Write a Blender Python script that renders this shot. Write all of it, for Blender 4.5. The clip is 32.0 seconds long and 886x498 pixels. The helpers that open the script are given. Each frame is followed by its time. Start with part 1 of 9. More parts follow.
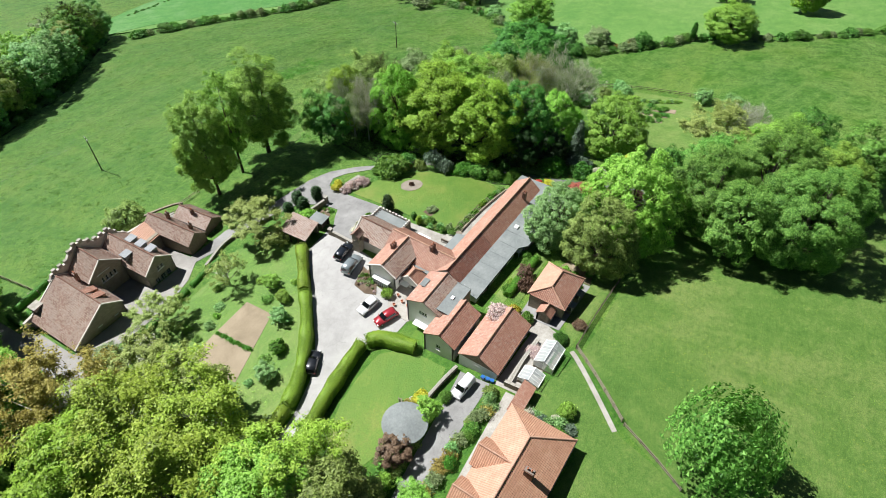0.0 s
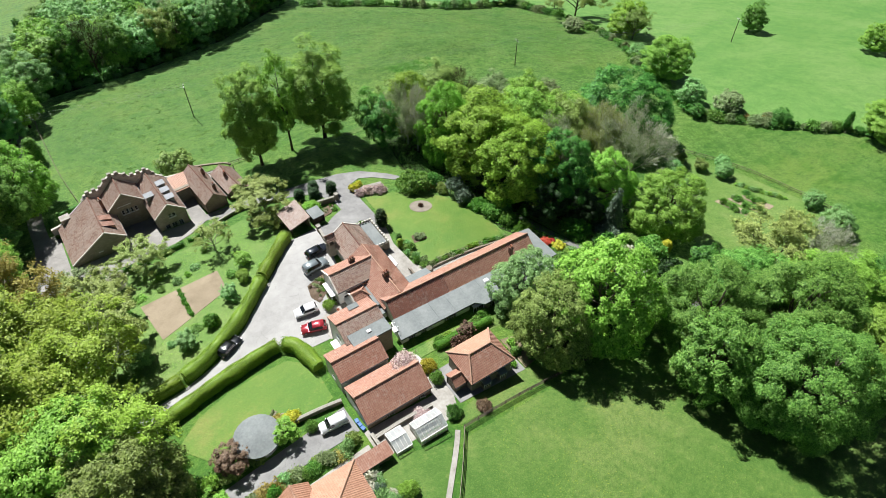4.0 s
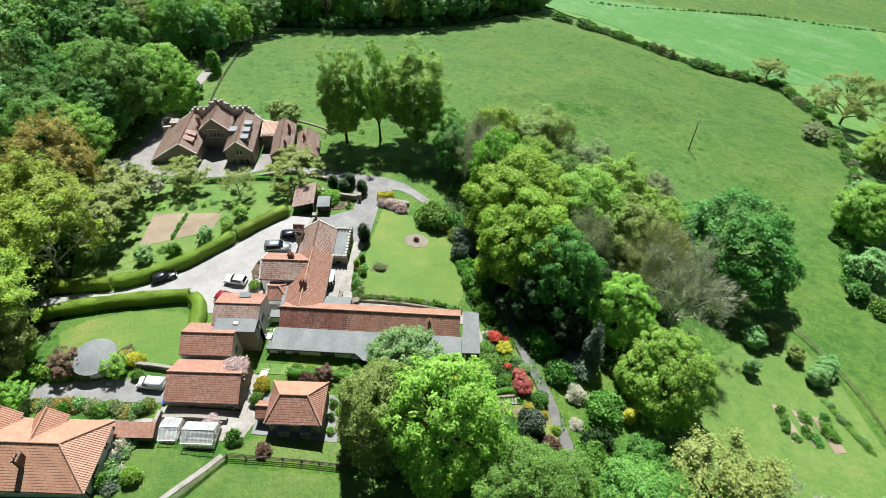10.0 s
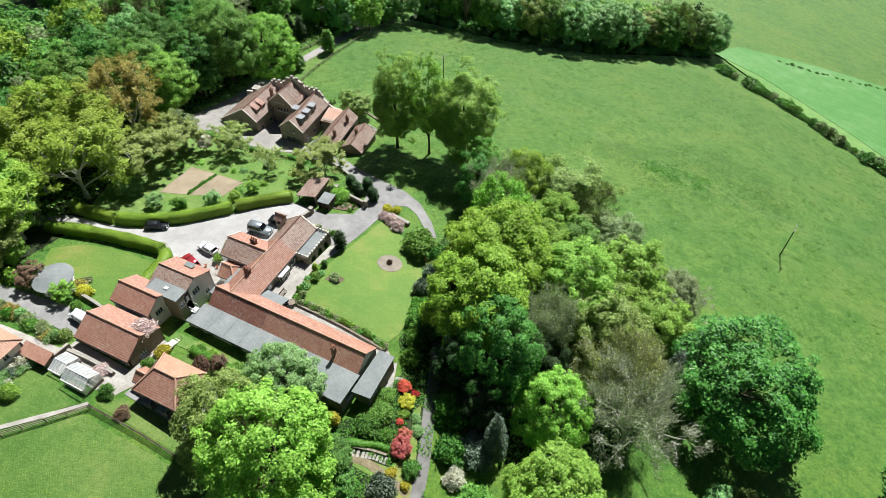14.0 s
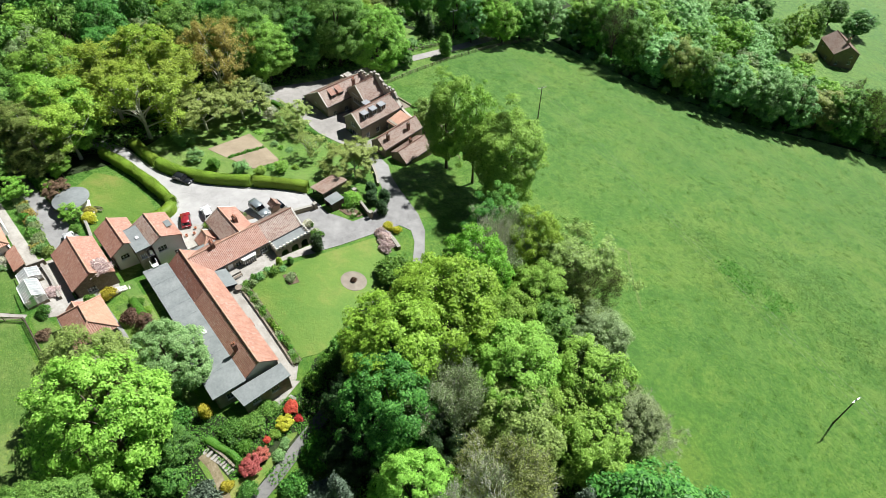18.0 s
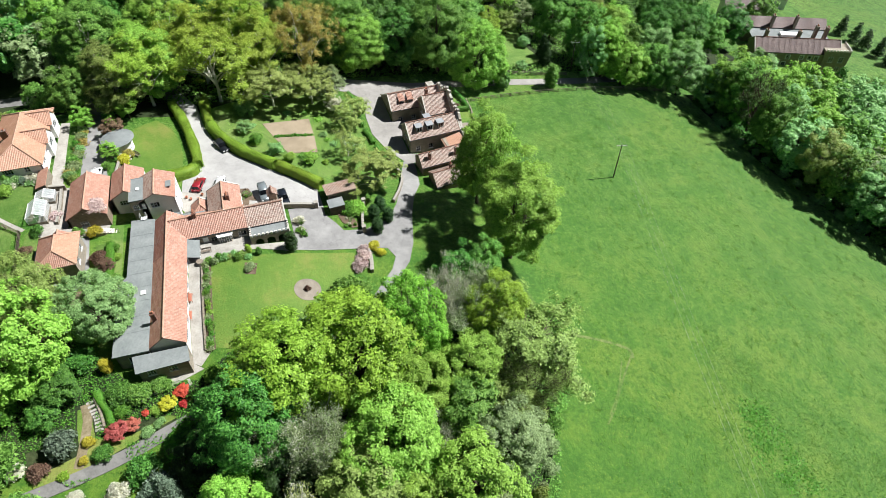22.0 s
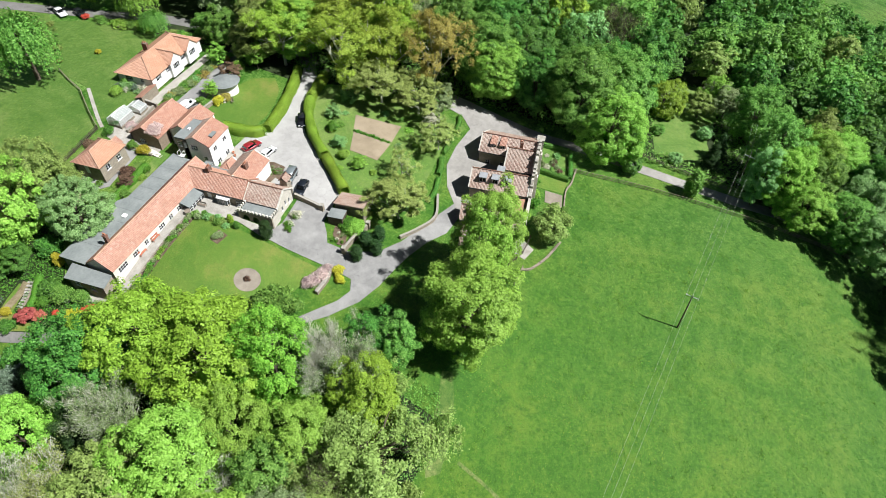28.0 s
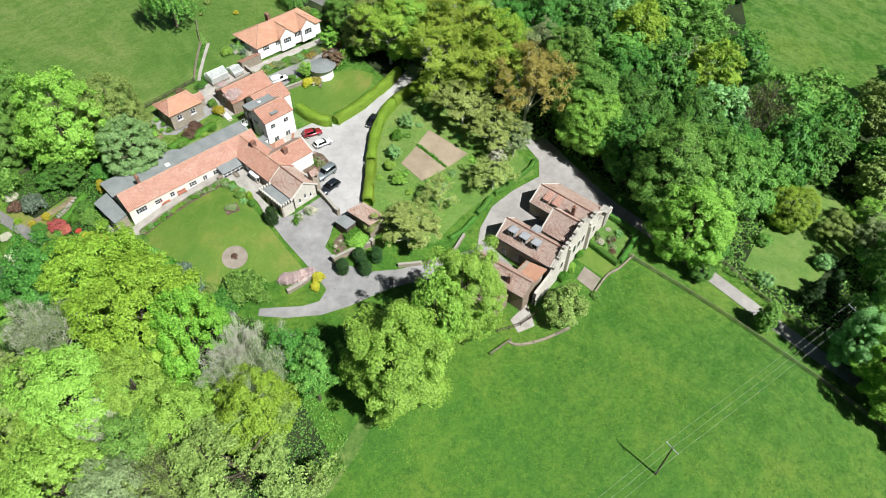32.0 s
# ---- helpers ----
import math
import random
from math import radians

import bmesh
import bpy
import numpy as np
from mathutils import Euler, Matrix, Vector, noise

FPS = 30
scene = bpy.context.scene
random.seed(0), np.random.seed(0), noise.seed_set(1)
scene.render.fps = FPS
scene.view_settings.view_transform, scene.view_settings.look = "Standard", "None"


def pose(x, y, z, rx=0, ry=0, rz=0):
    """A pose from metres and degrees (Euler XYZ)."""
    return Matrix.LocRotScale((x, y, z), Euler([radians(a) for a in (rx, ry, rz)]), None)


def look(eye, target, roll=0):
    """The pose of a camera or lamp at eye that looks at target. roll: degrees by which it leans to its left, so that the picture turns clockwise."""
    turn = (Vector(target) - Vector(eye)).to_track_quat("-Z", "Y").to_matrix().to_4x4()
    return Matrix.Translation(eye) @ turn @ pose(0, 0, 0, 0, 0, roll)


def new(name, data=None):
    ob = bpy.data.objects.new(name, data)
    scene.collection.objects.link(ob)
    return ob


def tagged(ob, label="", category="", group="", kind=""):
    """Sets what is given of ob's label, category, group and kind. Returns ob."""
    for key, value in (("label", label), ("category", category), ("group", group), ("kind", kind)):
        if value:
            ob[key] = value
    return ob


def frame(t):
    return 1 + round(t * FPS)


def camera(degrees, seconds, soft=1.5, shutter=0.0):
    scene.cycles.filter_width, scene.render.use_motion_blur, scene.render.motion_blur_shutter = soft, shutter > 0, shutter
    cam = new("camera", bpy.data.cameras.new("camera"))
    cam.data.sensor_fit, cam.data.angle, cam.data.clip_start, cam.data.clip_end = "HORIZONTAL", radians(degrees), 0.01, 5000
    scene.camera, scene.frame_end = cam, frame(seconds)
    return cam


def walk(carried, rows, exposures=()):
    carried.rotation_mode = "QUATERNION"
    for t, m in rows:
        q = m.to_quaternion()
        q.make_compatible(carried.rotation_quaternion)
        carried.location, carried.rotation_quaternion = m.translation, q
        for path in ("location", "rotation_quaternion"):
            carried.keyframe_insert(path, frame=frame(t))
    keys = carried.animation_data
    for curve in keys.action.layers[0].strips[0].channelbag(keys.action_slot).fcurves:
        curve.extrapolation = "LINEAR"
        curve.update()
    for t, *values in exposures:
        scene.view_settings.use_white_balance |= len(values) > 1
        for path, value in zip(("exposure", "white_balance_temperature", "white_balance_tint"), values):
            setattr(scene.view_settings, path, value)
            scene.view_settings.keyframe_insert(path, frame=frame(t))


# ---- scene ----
cam = camera(71.07, 32.0, 0.3)
PATH = [
    (0.0, -63.01, -41.57, 88.41, 42.349, -0.362, -57.144),
    (0.5, -59.76, -44.9, 88.44, 42.39, -0.342, -54.725),
    (1.0, -56.16, -48.08, 88.39, 42.41, -0.3, -51.849),
    (1.5, -52.37, -50.99, 88.37, 42.434, -0.275, -48.78),
    (2.0, -48.38, -53.69, 88.32, 42.475, -0.243, -45.79),
    (2.5, -44.25, -56.16, 88.31, 42.461, -0.228, -42.745),
    (3.0, -40.01, -58.45, 88.31, 42.484, -0.231, -39.81),
    (3.5, -35.66, -60.48, 88.31, 42.473, -0.256, -36.874),
    (5.5, -17.28, -66.56, 88.22, 42.51, -0.157, -24.439),
    (6.0, -12.66, -67.46, 88.11, 42.538, -0.192, -21.34),
    (6.5, -7.96, -68.13, 88.0, 42.584, -0.181, -18.384),
    (7.0, -3.23, -68.52, 87.92, 42.609, -0.185, -15.595),
    (7.5, 1.45, -68.68, 87.83, 42.632, -0.229, -12.835),
    (8.0, 6.21, -68.64, 87.78, 42.654, -0.238, -9.85),
    (8.5, 10.94, -68.41, 87.72, 42.673, -0.241, -6.815),
    (9.0, 15.64, -67.83, 87.72, 42.691, -0.252, -3.771),
    (9.5, 20.31, -67.01, 87.64, 42.728, -0.257, -0.923),
    (10.0, 24.96, -65.88, 87.67, 42.723, -0.295, 1.985),
    (10.5, 29.51, -64.52, 87.69, 42.688, -0.346, 4.952),
    (11.0, 34.05, -62.95, 87.68, 42.717, -0.355, 7.966),
    (11.5, 38.53, -61.09, 87.64, 42.709, -0.37, 10.905),
    (12.0, 42.92, -58.96, 87.62, 42.693, -0.353, 13.875),
    (12.5, 47.12, -56.58, 87.58, 42.701, -0.367, 16.719),
    (13.0, 51.31, -54.03, 87.53, 42.698, -0.332, 19.594),
    (13.5, 55.28, -51.26, 87.46, 42.693, -0.317, 22.423),
    (14.0, 59.12, -48.28, 87.44, 42.683, -0.301, 25.352),
    (14.5, 62.74, -45.08, 87.44, 42.666, -0.31, 28.338),
    (16.5, 75.62, -30.18, 87.79, 42.518, -0.374, 40.626),
    (17.0, 78.23, -26.1, 87.74, 42.491, -0.381, 43.6),
    (17.5, 80.67, -21.84, 87.65, 42.485, -0.357, 46.569),
    (18.0, 82.91, -17.6, 87.57, 42.516, -0.386, 49.54),
    (18.5, 84.97, -13.19, 87.43, 42.545, -0.37, 52.463),
    (19.0, 86.66, -8.64, 87.46, 42.508, -0.388, 55.39),
    (19.5, 88.15, -3.98, 87.42, 42.495, -0.36, 58.355),
    (20.0, 89.35, 0.68, 87.33, 42.514, -0.343, 61.184),
    (20.5, 90.24, 5.35, 87.26, 42.509, -0.345, 64.033),
    (21.0, 90.91, 10.07, 87.17, 42.529, -0.353, 66.952),
    (21.5, 91.34, 14.81, 87.17, 42.524, -0.377, 69.883),
    (22.0, 91.61, 19.63, 86.99, 42.574, -0.353, 72.836),
    (22.5, 91.54, 24.37, 86.9, 42.557, -0.312, 75.617),
    (23.0, 91.28, 29.06, 86.79, 42.549, -0.339, 78.216),
    (23.5, 90.73, 33.72, 86.66, 42.583, -0.377, 81.023),
    (24.0, 89.96, 38.44, 86.56, 42.597, -0.362, 83.864),
    (24.5, 88.9, 42.97, 86.44, 42.633, -0.391, 86.839),
    (25.0, 87.55, 47.46, 86.29, 42.665, -0.394, 89.782),
    (25.5, 85.97, 51.8, 86.22, 42.653, -0.441, 92.763),
    (27.5, 77.63, 68.83, 86.06, 42.68, -0.568, 105.082),
    (28.0, 74.95, 72.81, 86.12, 42.653, -0.592, 108.142),
    (28.5, 72.06, 76.59, 86.16, 42.637, -0.627, 111.221),
    (29.0, 68.94, 80.25, 86.23, 42.608, -0.623, 114.453),
    (29.5, 65.7, 83.61, 86.23, 42.601, -0.644, 117.847),
    (30.0, 62.36, 86.94, 86.21, 42.588, -0.656, 120.944),
    (30.5, 58.87, 90.09, 86.17, 42.582, -0.657, 123.788),
    (31.0, 55.17, 92.97, 86.17, 42.558, -0.674, 126.773),
    (31.5, 51.38, 95.6, 86.15, 42.566, -0.697, 129.989),
    (32.0, 47.39, 97.95, 86.1, 42.554, -0.704, 133.368),
]
walk(cam, [(t, pose(x, y, z, rx, ry, rz)) for t, x, y, z, rx, ry, rz in PATH], [(0.0, 0.79, 5920, 10), (18.0, 0.84, 5920, 10), (25.0, 0.80, 5920, 10), (32.0, 0.69, 5920, 10)])

# ---- world and sun ----
SUN = Vector((-0.02, 0.62, 0.785)).normalized()
world = bpy.data.worlds.new("world")
scene.world = world
world.use_nodes = True
wn = world.node_tree
wn.nodes.clear()
sky = wn.nodes.new("ShaderNodeTexSky")
sky.sky_type, sky.sun_disc = "NISHITA", False
sky.sun_elevation = math.asin(SUN.z)
sky.sun_rotation = math.atan2(SUN.x, SUN.y)
sky.air_density, sky.dust_density, sky.ozone_density = 1.0, 1.2, 1.0
wbg = wn.nodes.new("ShaderNodeBackground")
wbg.inputs["Strength"].default_value = 0.0155
wout = wn.nodes.new("ShaderNodeOutputWorld")
wn.links.new(sky.outputs[0], wbg.inputs[0])
wn.links.new(wbg.outputs[0], wout.inputs[0])
sun_lamp = bpy.data.lights.new("sun", "SUN")
sun_lamp.energy, sun_lamp.angle, sun_lamp.color = 5.0, radians(0.53), (1.0, 0.95, 0.86)
new("sun", sun_lamp).matrix_world = look((0, 60, 150), Vector((0, 60, 150)) - SUN)


# ---- the lie of the land ----
BUMPS = [(16.0, 8.0, 18.0), (-10.0, 20.0, 16.0), (-36.0, 30.0, 20.0), (83.0, -10.0, 40.0), (-14.0, -34.0, 22.0), (14.0, 46.0, 20.0), (-45.0, 110.0, 40.0), (-18.0, 52.0, 14.0)]
COEF = [0.153, -1.456, -6.827, -1.601, -0.546, -0.957, 3.112, 2.069, -0.471, -6.745, 1.569, 2.798, 2.232, -1.242]


def ground_z(x, y):
    """Height of the ground: a hillside that falls away to the north and east, with a levelled terrace."""
    u, v = 260 * np.tanh(x / 260) / 50, 320 * np.tanh(y / 320) / 50
    z = COEF[0] + COEF[1] * u + COEF[2] * v + COEF[3] * u * u + COEF[4] * u * v + COEF[5] * v * v
    for k, (a, b, s) in enumerate(BUMPS):
        z = z + COEF[6 + k] * np.exp(-((x - a) ** 2 + (y - b) ** 2) / s ** 2)
    return z


def gz(x, y):
    return float(ground_z(np.float64(x), np.float64(y)))


# ---- materials ----
class Nodes:
    """A small builder of node materials."""

    def __init__(self, name, rough=0.8, spec=0.3, metal=0.0):
        self.m = bpy.data.materials.new(name)
        self.m.use_nodes = True
        self.t = self.m.node_tree
        self.b = self.t.nodes["Principled BSDF"]
        self.out = self.t.nodes["Material Output"]
        self.set(self.b, Roughness=rough, Metallic=metal)
        self.b.inputs["Specular IOR Level"].default_value = spec
        self.co = self.t.nodes.new("ShaderNodeTexCoord").outputs["Object"]

    def set(self, node, **kw):
        for k, v in kw.items():
            node.inputs[k].default_value = v
        return node

    def node(self, kind, **kw):
        n = self.t.nodes.new(kind)
        return self.set(n, **kw)

    def link(self, a, b):
        self.t.links.new(a, b)
        return b

    def noise(self, scale, detail=4.0, rough=0.6, vec=None):
        n = self.node("ShaderNodeTexNoise", Scale=scale, Detail=detail, Roughness=rough)
        self.link(vec or self.co, n.inputs["Vector"])
        return n.outputs["Fac"]

    def scaled(self, sx, sy, sz, vec=None):
        n = self.node("ShaderNodeVectorMath")
        n.operation = "MULTIPLY"
        n.inputs[1].default_value = (sx, sy, sz)
        self.link(vec or self.co, n.inputs[0])
        return n.outputs[0]

    def math(self, op, a, b=None, clamp=False):
        n = self.node("ShaderNodeMath")
        n.operation, n.use_clamp = op, clamp
        for k, v in enumerate((a, b)):
            if v is None:
                continue
            if isinstance(v, (int, float)):
                n.inputs[k].default_value = v
            else:
                self.link(v, n.inputs[k])
        return n.outputs[0]

    def ramp(self, fac, stops):
        n = self.node("ShaderNodeValToRGB")
        e = n.color_ramp.elements
        while len(e) < len(stops):
            e.new(0.5)
        for k, (p, c) in enumerate(stops):
            e[k].position, e[k].color = p, (*c, 1)
        self.link(fac, n.inputs[0])
        return n.outputs[0]

    def mix(self, fac, a, b, kind="MIX"):
        n = self.node("ShaderNodeMix")
        n.data_type, n.blend_type = "RGBA", kind
        for k, v in ((0, fac), (6, a), (7, b)):
            if isinstance(v, (int, float)):
                n.inputs[k].default_value = v
            elif isinstance(v, tuple):
                n.inputs[k].default_value = (*v, 1)
            else:
                self.link(v, n.inputs[k])
        return n.outputs[2]

    def color(self, c):
        if isinstance(c, tuple):
            self.b.inputs["Base Color"].default_value = (*c, 1)
        else:
            self.link(c, self.b.inputs["Base Color"])

    def bump(self, height, strength=0.4, distance=0.05):
        n = self.node("ShaderNodeBump", Strength=strength, Distance=distance)
        self.link(height, n.inputs["Height"])
        self.link(n.outputs[0], self.b.inputs["Normal"])

    def random(self):
        return self.node("ShaderNodeObjectInfo").outputs["Random"]

    def island(self):
        return self.node("ShaderNodeNewGeometry").outputs["Random Per Island"]


def patchy(name, low, mid, high, s1, s2, rough=0.85, spec=0.25, bump=0.3, dist=0.03, metal=0.0, vary=0.0):
    """Three tones of one colour, mixed by a broad and a fine noise, with a fine relief."""
    n = Nodes(name, rough, spec, metal)
    broad, fine = n.noise(s1, 5), n.noise(s2, 6, 0.7)
    f = n.math("ADD", n.math("MULTIPLY", broad, 0.55), n.math("MULTIPLY", fine, 0.45))
    c = n.ramp(f, [(0.34, low), (0.5, mid), (0.66, high)])
    if vary:
        c = n.mix(n.math("MULTIPLY", n.random(), vary), c, tuple(v * 0.55 for v in mid))
    n.color(c)
    if bump:
        n.bump(fine, bump, dist)
    return n.m


def foliage(name, dark, mid, light, rough=0.5, through_light=0.33):
    """Leaves: a tone of their own for each leaf and each plant, and light that comes through."""
    n = Nodes(name, rough, 0.2)
    dark, mid, light = ([v * k for v, k in zip(c, (0.86, 0.86, 0.78))] for c in (dark, mid, light))
    f = n.math("ADD", n.math("MULTIPLY", n.island(), 0.5), n.math("MULTIPLY", n.noise(7.0, 3), 0.5))
    c = n.ramp(f, [(0.24, tuple(v * 0.78 for v in dark)), (0.5, tuple(mid)), (0.76, tuple(min(0.85, v * 1.05) for v in light))])
    shade = n.math("ADD", n.math("MULTIPLY", n.random(), 0.3), 0.85)
    hsv = n.node("ShaderNodeHueSaturation")
    n.link(c, hsv.inputs["Color"])
    n.link(shade, hsv.inputs["Value"])
    n.link(n.math("ADD", n.math("MULTIPLY", n.random(), 0.025), 0.497), hsv.inputs["Hue"])
    c = hsv.outputs[0]
    n.color(c)
    tr = n.node("ShaderNodeBsdfTranslucent")
    n.link(n.mix(1.0, c, (0.95, 1.0, 0.6), "MULTIPLY"), tr.inputs["Color"])
    mx = n.node("ShaderNodeMixShader")
    mx.inputs[0].default_value = through_light
    n.link(n.b.outputs[0], mx.inputs[1])
    n.link(tr.outputs[0], mx.inputs[2])
    n.link(mx.outputs[0], n.out.inputs["Surface"])
    return n.m


def pantile(name, low, mid, high, lichen, lich=0.25):
    """Clay pantiles: each tile a tone of its own, weathered in patches, with lichen, and the relief's shade painted in.
    """
    n = Nodes(name, 0.52, 0.55)
    sep = n.node("ShaderNodeSeparateXYZ")
    n.link(n.co, sep.inputs[0])
    cu = n.math("FLOOR", n.math("DIVIDE", sep.outputs[0], 0.30))
    cvv = n.math("FLOOR", n.math("DIVIDE", sep.outputs[1], 0.34))
    comb = n.node("ShaderNodeCombineXYZ")
    n.link(cu, comb.inputs[0])
    n.link(cvv, comb.inputs[1])
    wht = n.node("ShaderNodeTexWhiteNoise")
    wht.noise_dimensions = "3D"
    n.link(comb.outputs[0], wht.inputs["Vector"])
    tone = n.math("ADD", n.math("MULTIPLY", wht.outputs["Value"], 0.14), n.math("ADD", n.math("MULTIPLY", n.noise(0.35, 5, 0.65), 0.52), n.math("MULTIPLY", n.noise(1.7, 6, 0.75), 0.34)))
    c = n.ramp(tone, [(0.3, low), (0.5, mid), (0.7, high)])
    spots = n.math("GREATER_THAN", n.math("ADD", n.noise(2.2, 6, 0.75), n.math("MULTIPLY", n.noise(0.25, 2), 0.4)), 0.93 - lich)
    c = n.mix(n.math("MULTIPLY", spots, 0.42), c, lichen)
    # Relief shade in the colour: darker along the troughs and at each lap.
    trough = n.math("PINGPONG", n.math("ADD", n.math("DIVIDE", sep.outputs[0], 0.30), 0.18), 0.5)
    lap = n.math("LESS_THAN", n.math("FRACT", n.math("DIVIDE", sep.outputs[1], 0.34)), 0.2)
    relief_shade = n.math("MULTIPLY", n.math("ADD", n.math("MULTIPLY", trough, 0.9), n.math("MULTIPLY", lap, 0.28)), n.math("ADD", n.noise(0.8, 4), 0.35), True)
    c = n.mix(n.math("MULTIPLY", relief_shade, 0.75), c, tuple(v * 0.55 for v in low))
    n.color(c)
    n.bump(n.noise(18, 4), 0.3, 0.01)
    return n.m


def blockwork(name, stone, stone2, joint, w=0.5, h=0.25, bump=0.6):
    """Coursed stone or brick on upright faces, laid by the way along the wall and the height."""
    n = Nodes(name, 0.9, 0.15)
    sep = n.node("ShaderNodeSeparateXYZ")
    n.link(n.co, sep.inputs[0])
    comb = n.node("ShaderNodeCombineXYZ")
    n.link(n.math("ADD", sep.outputs[0], sep.outputs[1]), comb.inputs[0])
    n.link(sep.outputs[2], comb.inputs[1])
    br = n.node("ShaderNodeTexBrick", Scale=1.0)
    br.inputs["Brick Width"].default_value, br.inputs["Row Height"].default_value = w, h
    br.inputs["Mortar Size"].default_value = 0.012
    br.inputs["Color1"].default_value, br.inputs["Color2"].default_value = (*stone, 1), (*stone2, 1)
    br.inputs["Mortar"].default_value = (*joint, 1)
    n.link(comb.outputs[0], br.inputs["Vector"])
    c = n.mix(n.math("MULTIPLY", n.noise(0.6, 5), 0.5), br.outputs["Color"], tuple(v * 0.62 for v in stone))
    n.color(c)
    n.bump(n.math("SUBTRACT", n.noise(9, 4), br.outputs["Fac"]), bump, 0.03)
    return n.m


def meadow(name, base, dry, lush, dark, flowers=0.0, sheen=0.3, coarse=1.0, gloss=0.6):
    """Grass: broad drifts, tussocks and fine blades of tone, with the soft sheen of blades seen along the ground."""
    n = Nodes(name, 0.6, gloss)
    n.b.inputs["Specular Tint"].default_value = (0.66, 1.0, 0.40, 1)
    n.b.inputs["Sheen Weight"].default_value = sheen
    n.b.inputs["Sheen Roughness"].default_value = 0.4
    n.b.inputs["Sheen Tint"].default_value = (0.70, 1.0, 0.35, 1)
    drift, patch = n.noise(0.03, 6, 0.6), n.noise(0.13, 7, 0.7)
    clump, tuft, blade = n.noise(0.5, 6, 0.72), n.noise(1.6, 5, 0.75), n.noise(6.0, 4, 0.75)
    c = n.ramp(n.math("ADD", n.math("MULTIPLY", drift, 0.5), n.math("MULTIPLY", patch, 0.5)), [(0.40, lush), (0.5, base), (0.59, dry)])
    lump = n.math("ADD", n.math("MULTIPLY", tuft, 0.55), n.math("MULTIPLY", clump, 0.45))
    c = n.mix(n.math("MULTIPLY", n.math("SUBTRACT", 0.52, lump, True), 5.0 * coarse, True), c, dark)
    c = n.mix(n.math("MULTIPLY", n.math("SUBTRACT", lump, 0.53, True), 4.5 * coarse, True), c, tuple(min(1, v * k) for v, k in zip(dry, (1.35, 1.2, 1.3))))
    c = n.mix(n.math("MULTIPLY", n.math("SUBTRACT", 0.5, blade, True), 4.2, True), c, dark)
    c = n.mix(n.math("MULTIPLY", n.math("SUBTRACT", blade, 0.51, True), 3.8, True), c, tuple(min(1, v * 1.55) for v in base))
    if flowers:
        dots = n.math("MULTIPLY", n.math("SUBTRACT", n.noise(3.0, 4, 0.7), 0.585, True), 9.0, True)
        where = n.math("MULTIPLY", n.math("SUBTRACT", n.noise(0.07, 5, 0.65), 0.43, True), 7.0, True)
        c = n.mix(n.math("MULTIPLY", n.math("MULTIPLY", dots, where), flowers), c, (0.20, 0.245, 0.03))
    n.color(c)
    n.t.links.new(n.math("MULTIPLY", n.math("MULTIPLY", n.math("SUBTRACT", n.math("ADD", n.math("MULTIPLY", lump, 0.6), n.math("MULTIPLY", patch, 0.4)), 0.44, True), 9.0, True), sheen * 1.3), n.b.inputs["Sheen Weight"])
    n.bump(n.math("ADD", tuft, n.math("MULTIPLY", blade, 0.5)), 0.8, 0.20 * coarse ** 0.5)
    return n.m


GRASS_FIELD = meadow("field_grass", (0.053, 0.132, 0.010), (0.098, 0.160, 0.014), (0.031, 0.104, 0.009), (0.015, 0.062, 0.006), 1.0, 1.3, 1.2, 0.5)
GRASS_PADDOCK = meadow("paddock_grass", (0.090, 0.158, 0.030), (0.145, 0.190, 0.052), (0.064, 0.134, 0.022), (0.044, 0.098, 0.016), 1.0, 0.2, 1.1, 0.45)
GRASS_FAR = meadow("far_pasture_grass", (0.112, 0.225, 0.048), (0.155, 0.26, 0.070), (0.080, 0.19, 0.038), (0.056, 0.14, 0.028), 0.3, 0.3, 0.9, 0.6)
GRASS_WORN = meadow("worn_thin_grass", (0.10, 0.150, 0.032), (0.18, 0.19, 0.07), (0.060, 0.122, 0.018), (0.030, 0.080, 0.011), 0.0, 0.5, 1.5)
GRASS_LAWN = meadow("lawn_grass", (0.104, 0.168, 0.024), (0.200, 0.188, 0.050), (0.066, 0.142, 0.018), (0.078, 0.130, 0.022), 0.0, 0.2, 0.6)
GRASS_ROUGH = meadow("orchard_grass", (0.108, 0.186, 0.036), (0.170, 0.218, 0.062), (0.072, 0.150, 0.026), (0.050, 0.104, 0.020), 0.8, 0.25, 0.8)
# Dark green floor, toned near black: shade under the crowns put into the colour.
SHADED_WOOD_FLOOR = patchy("shade_toned_woodland_floor", (0.010, 0.018, 0.006), (0.022, 0.036, 0.010), (0.05, 0.062, 0.022), 0.15, 2.0, bump=0.8, dist=0.2)
CROP = meadow("far_crop_grass", (0.060, 0.185, 0.036), (0.13, 0.25, 0.10), (0.040, 0.165, 0.026), (0.036, 0.135, 0.028), 0.0, 0.3)
LANE = patchy("shaded_lane_tarmac", (0.11, 0.107, 0.10), (0.165, 0.16, 0.15), (0.22, 0.213, 0.20), 0.3, 3.0, 0.9, 0.2, 0.25, 0.02)
WORN = patchy("worn_bare_earth", (0.12, 0.10, 0.05), (0.20, 0.165, 0.10), (0.29, 0.245, 0.165), 0.5, 4.0, 0.95, 0.1, 0.4, 0.04)
PAVING = patchy("stone_paving", (0.24, 0.22, 0.19), (0.33, 0.31, 0.275), (0.42, 0.40, 0.36), 0.5, 3.0, 0.9, 0.2, 0.3, 0.02)
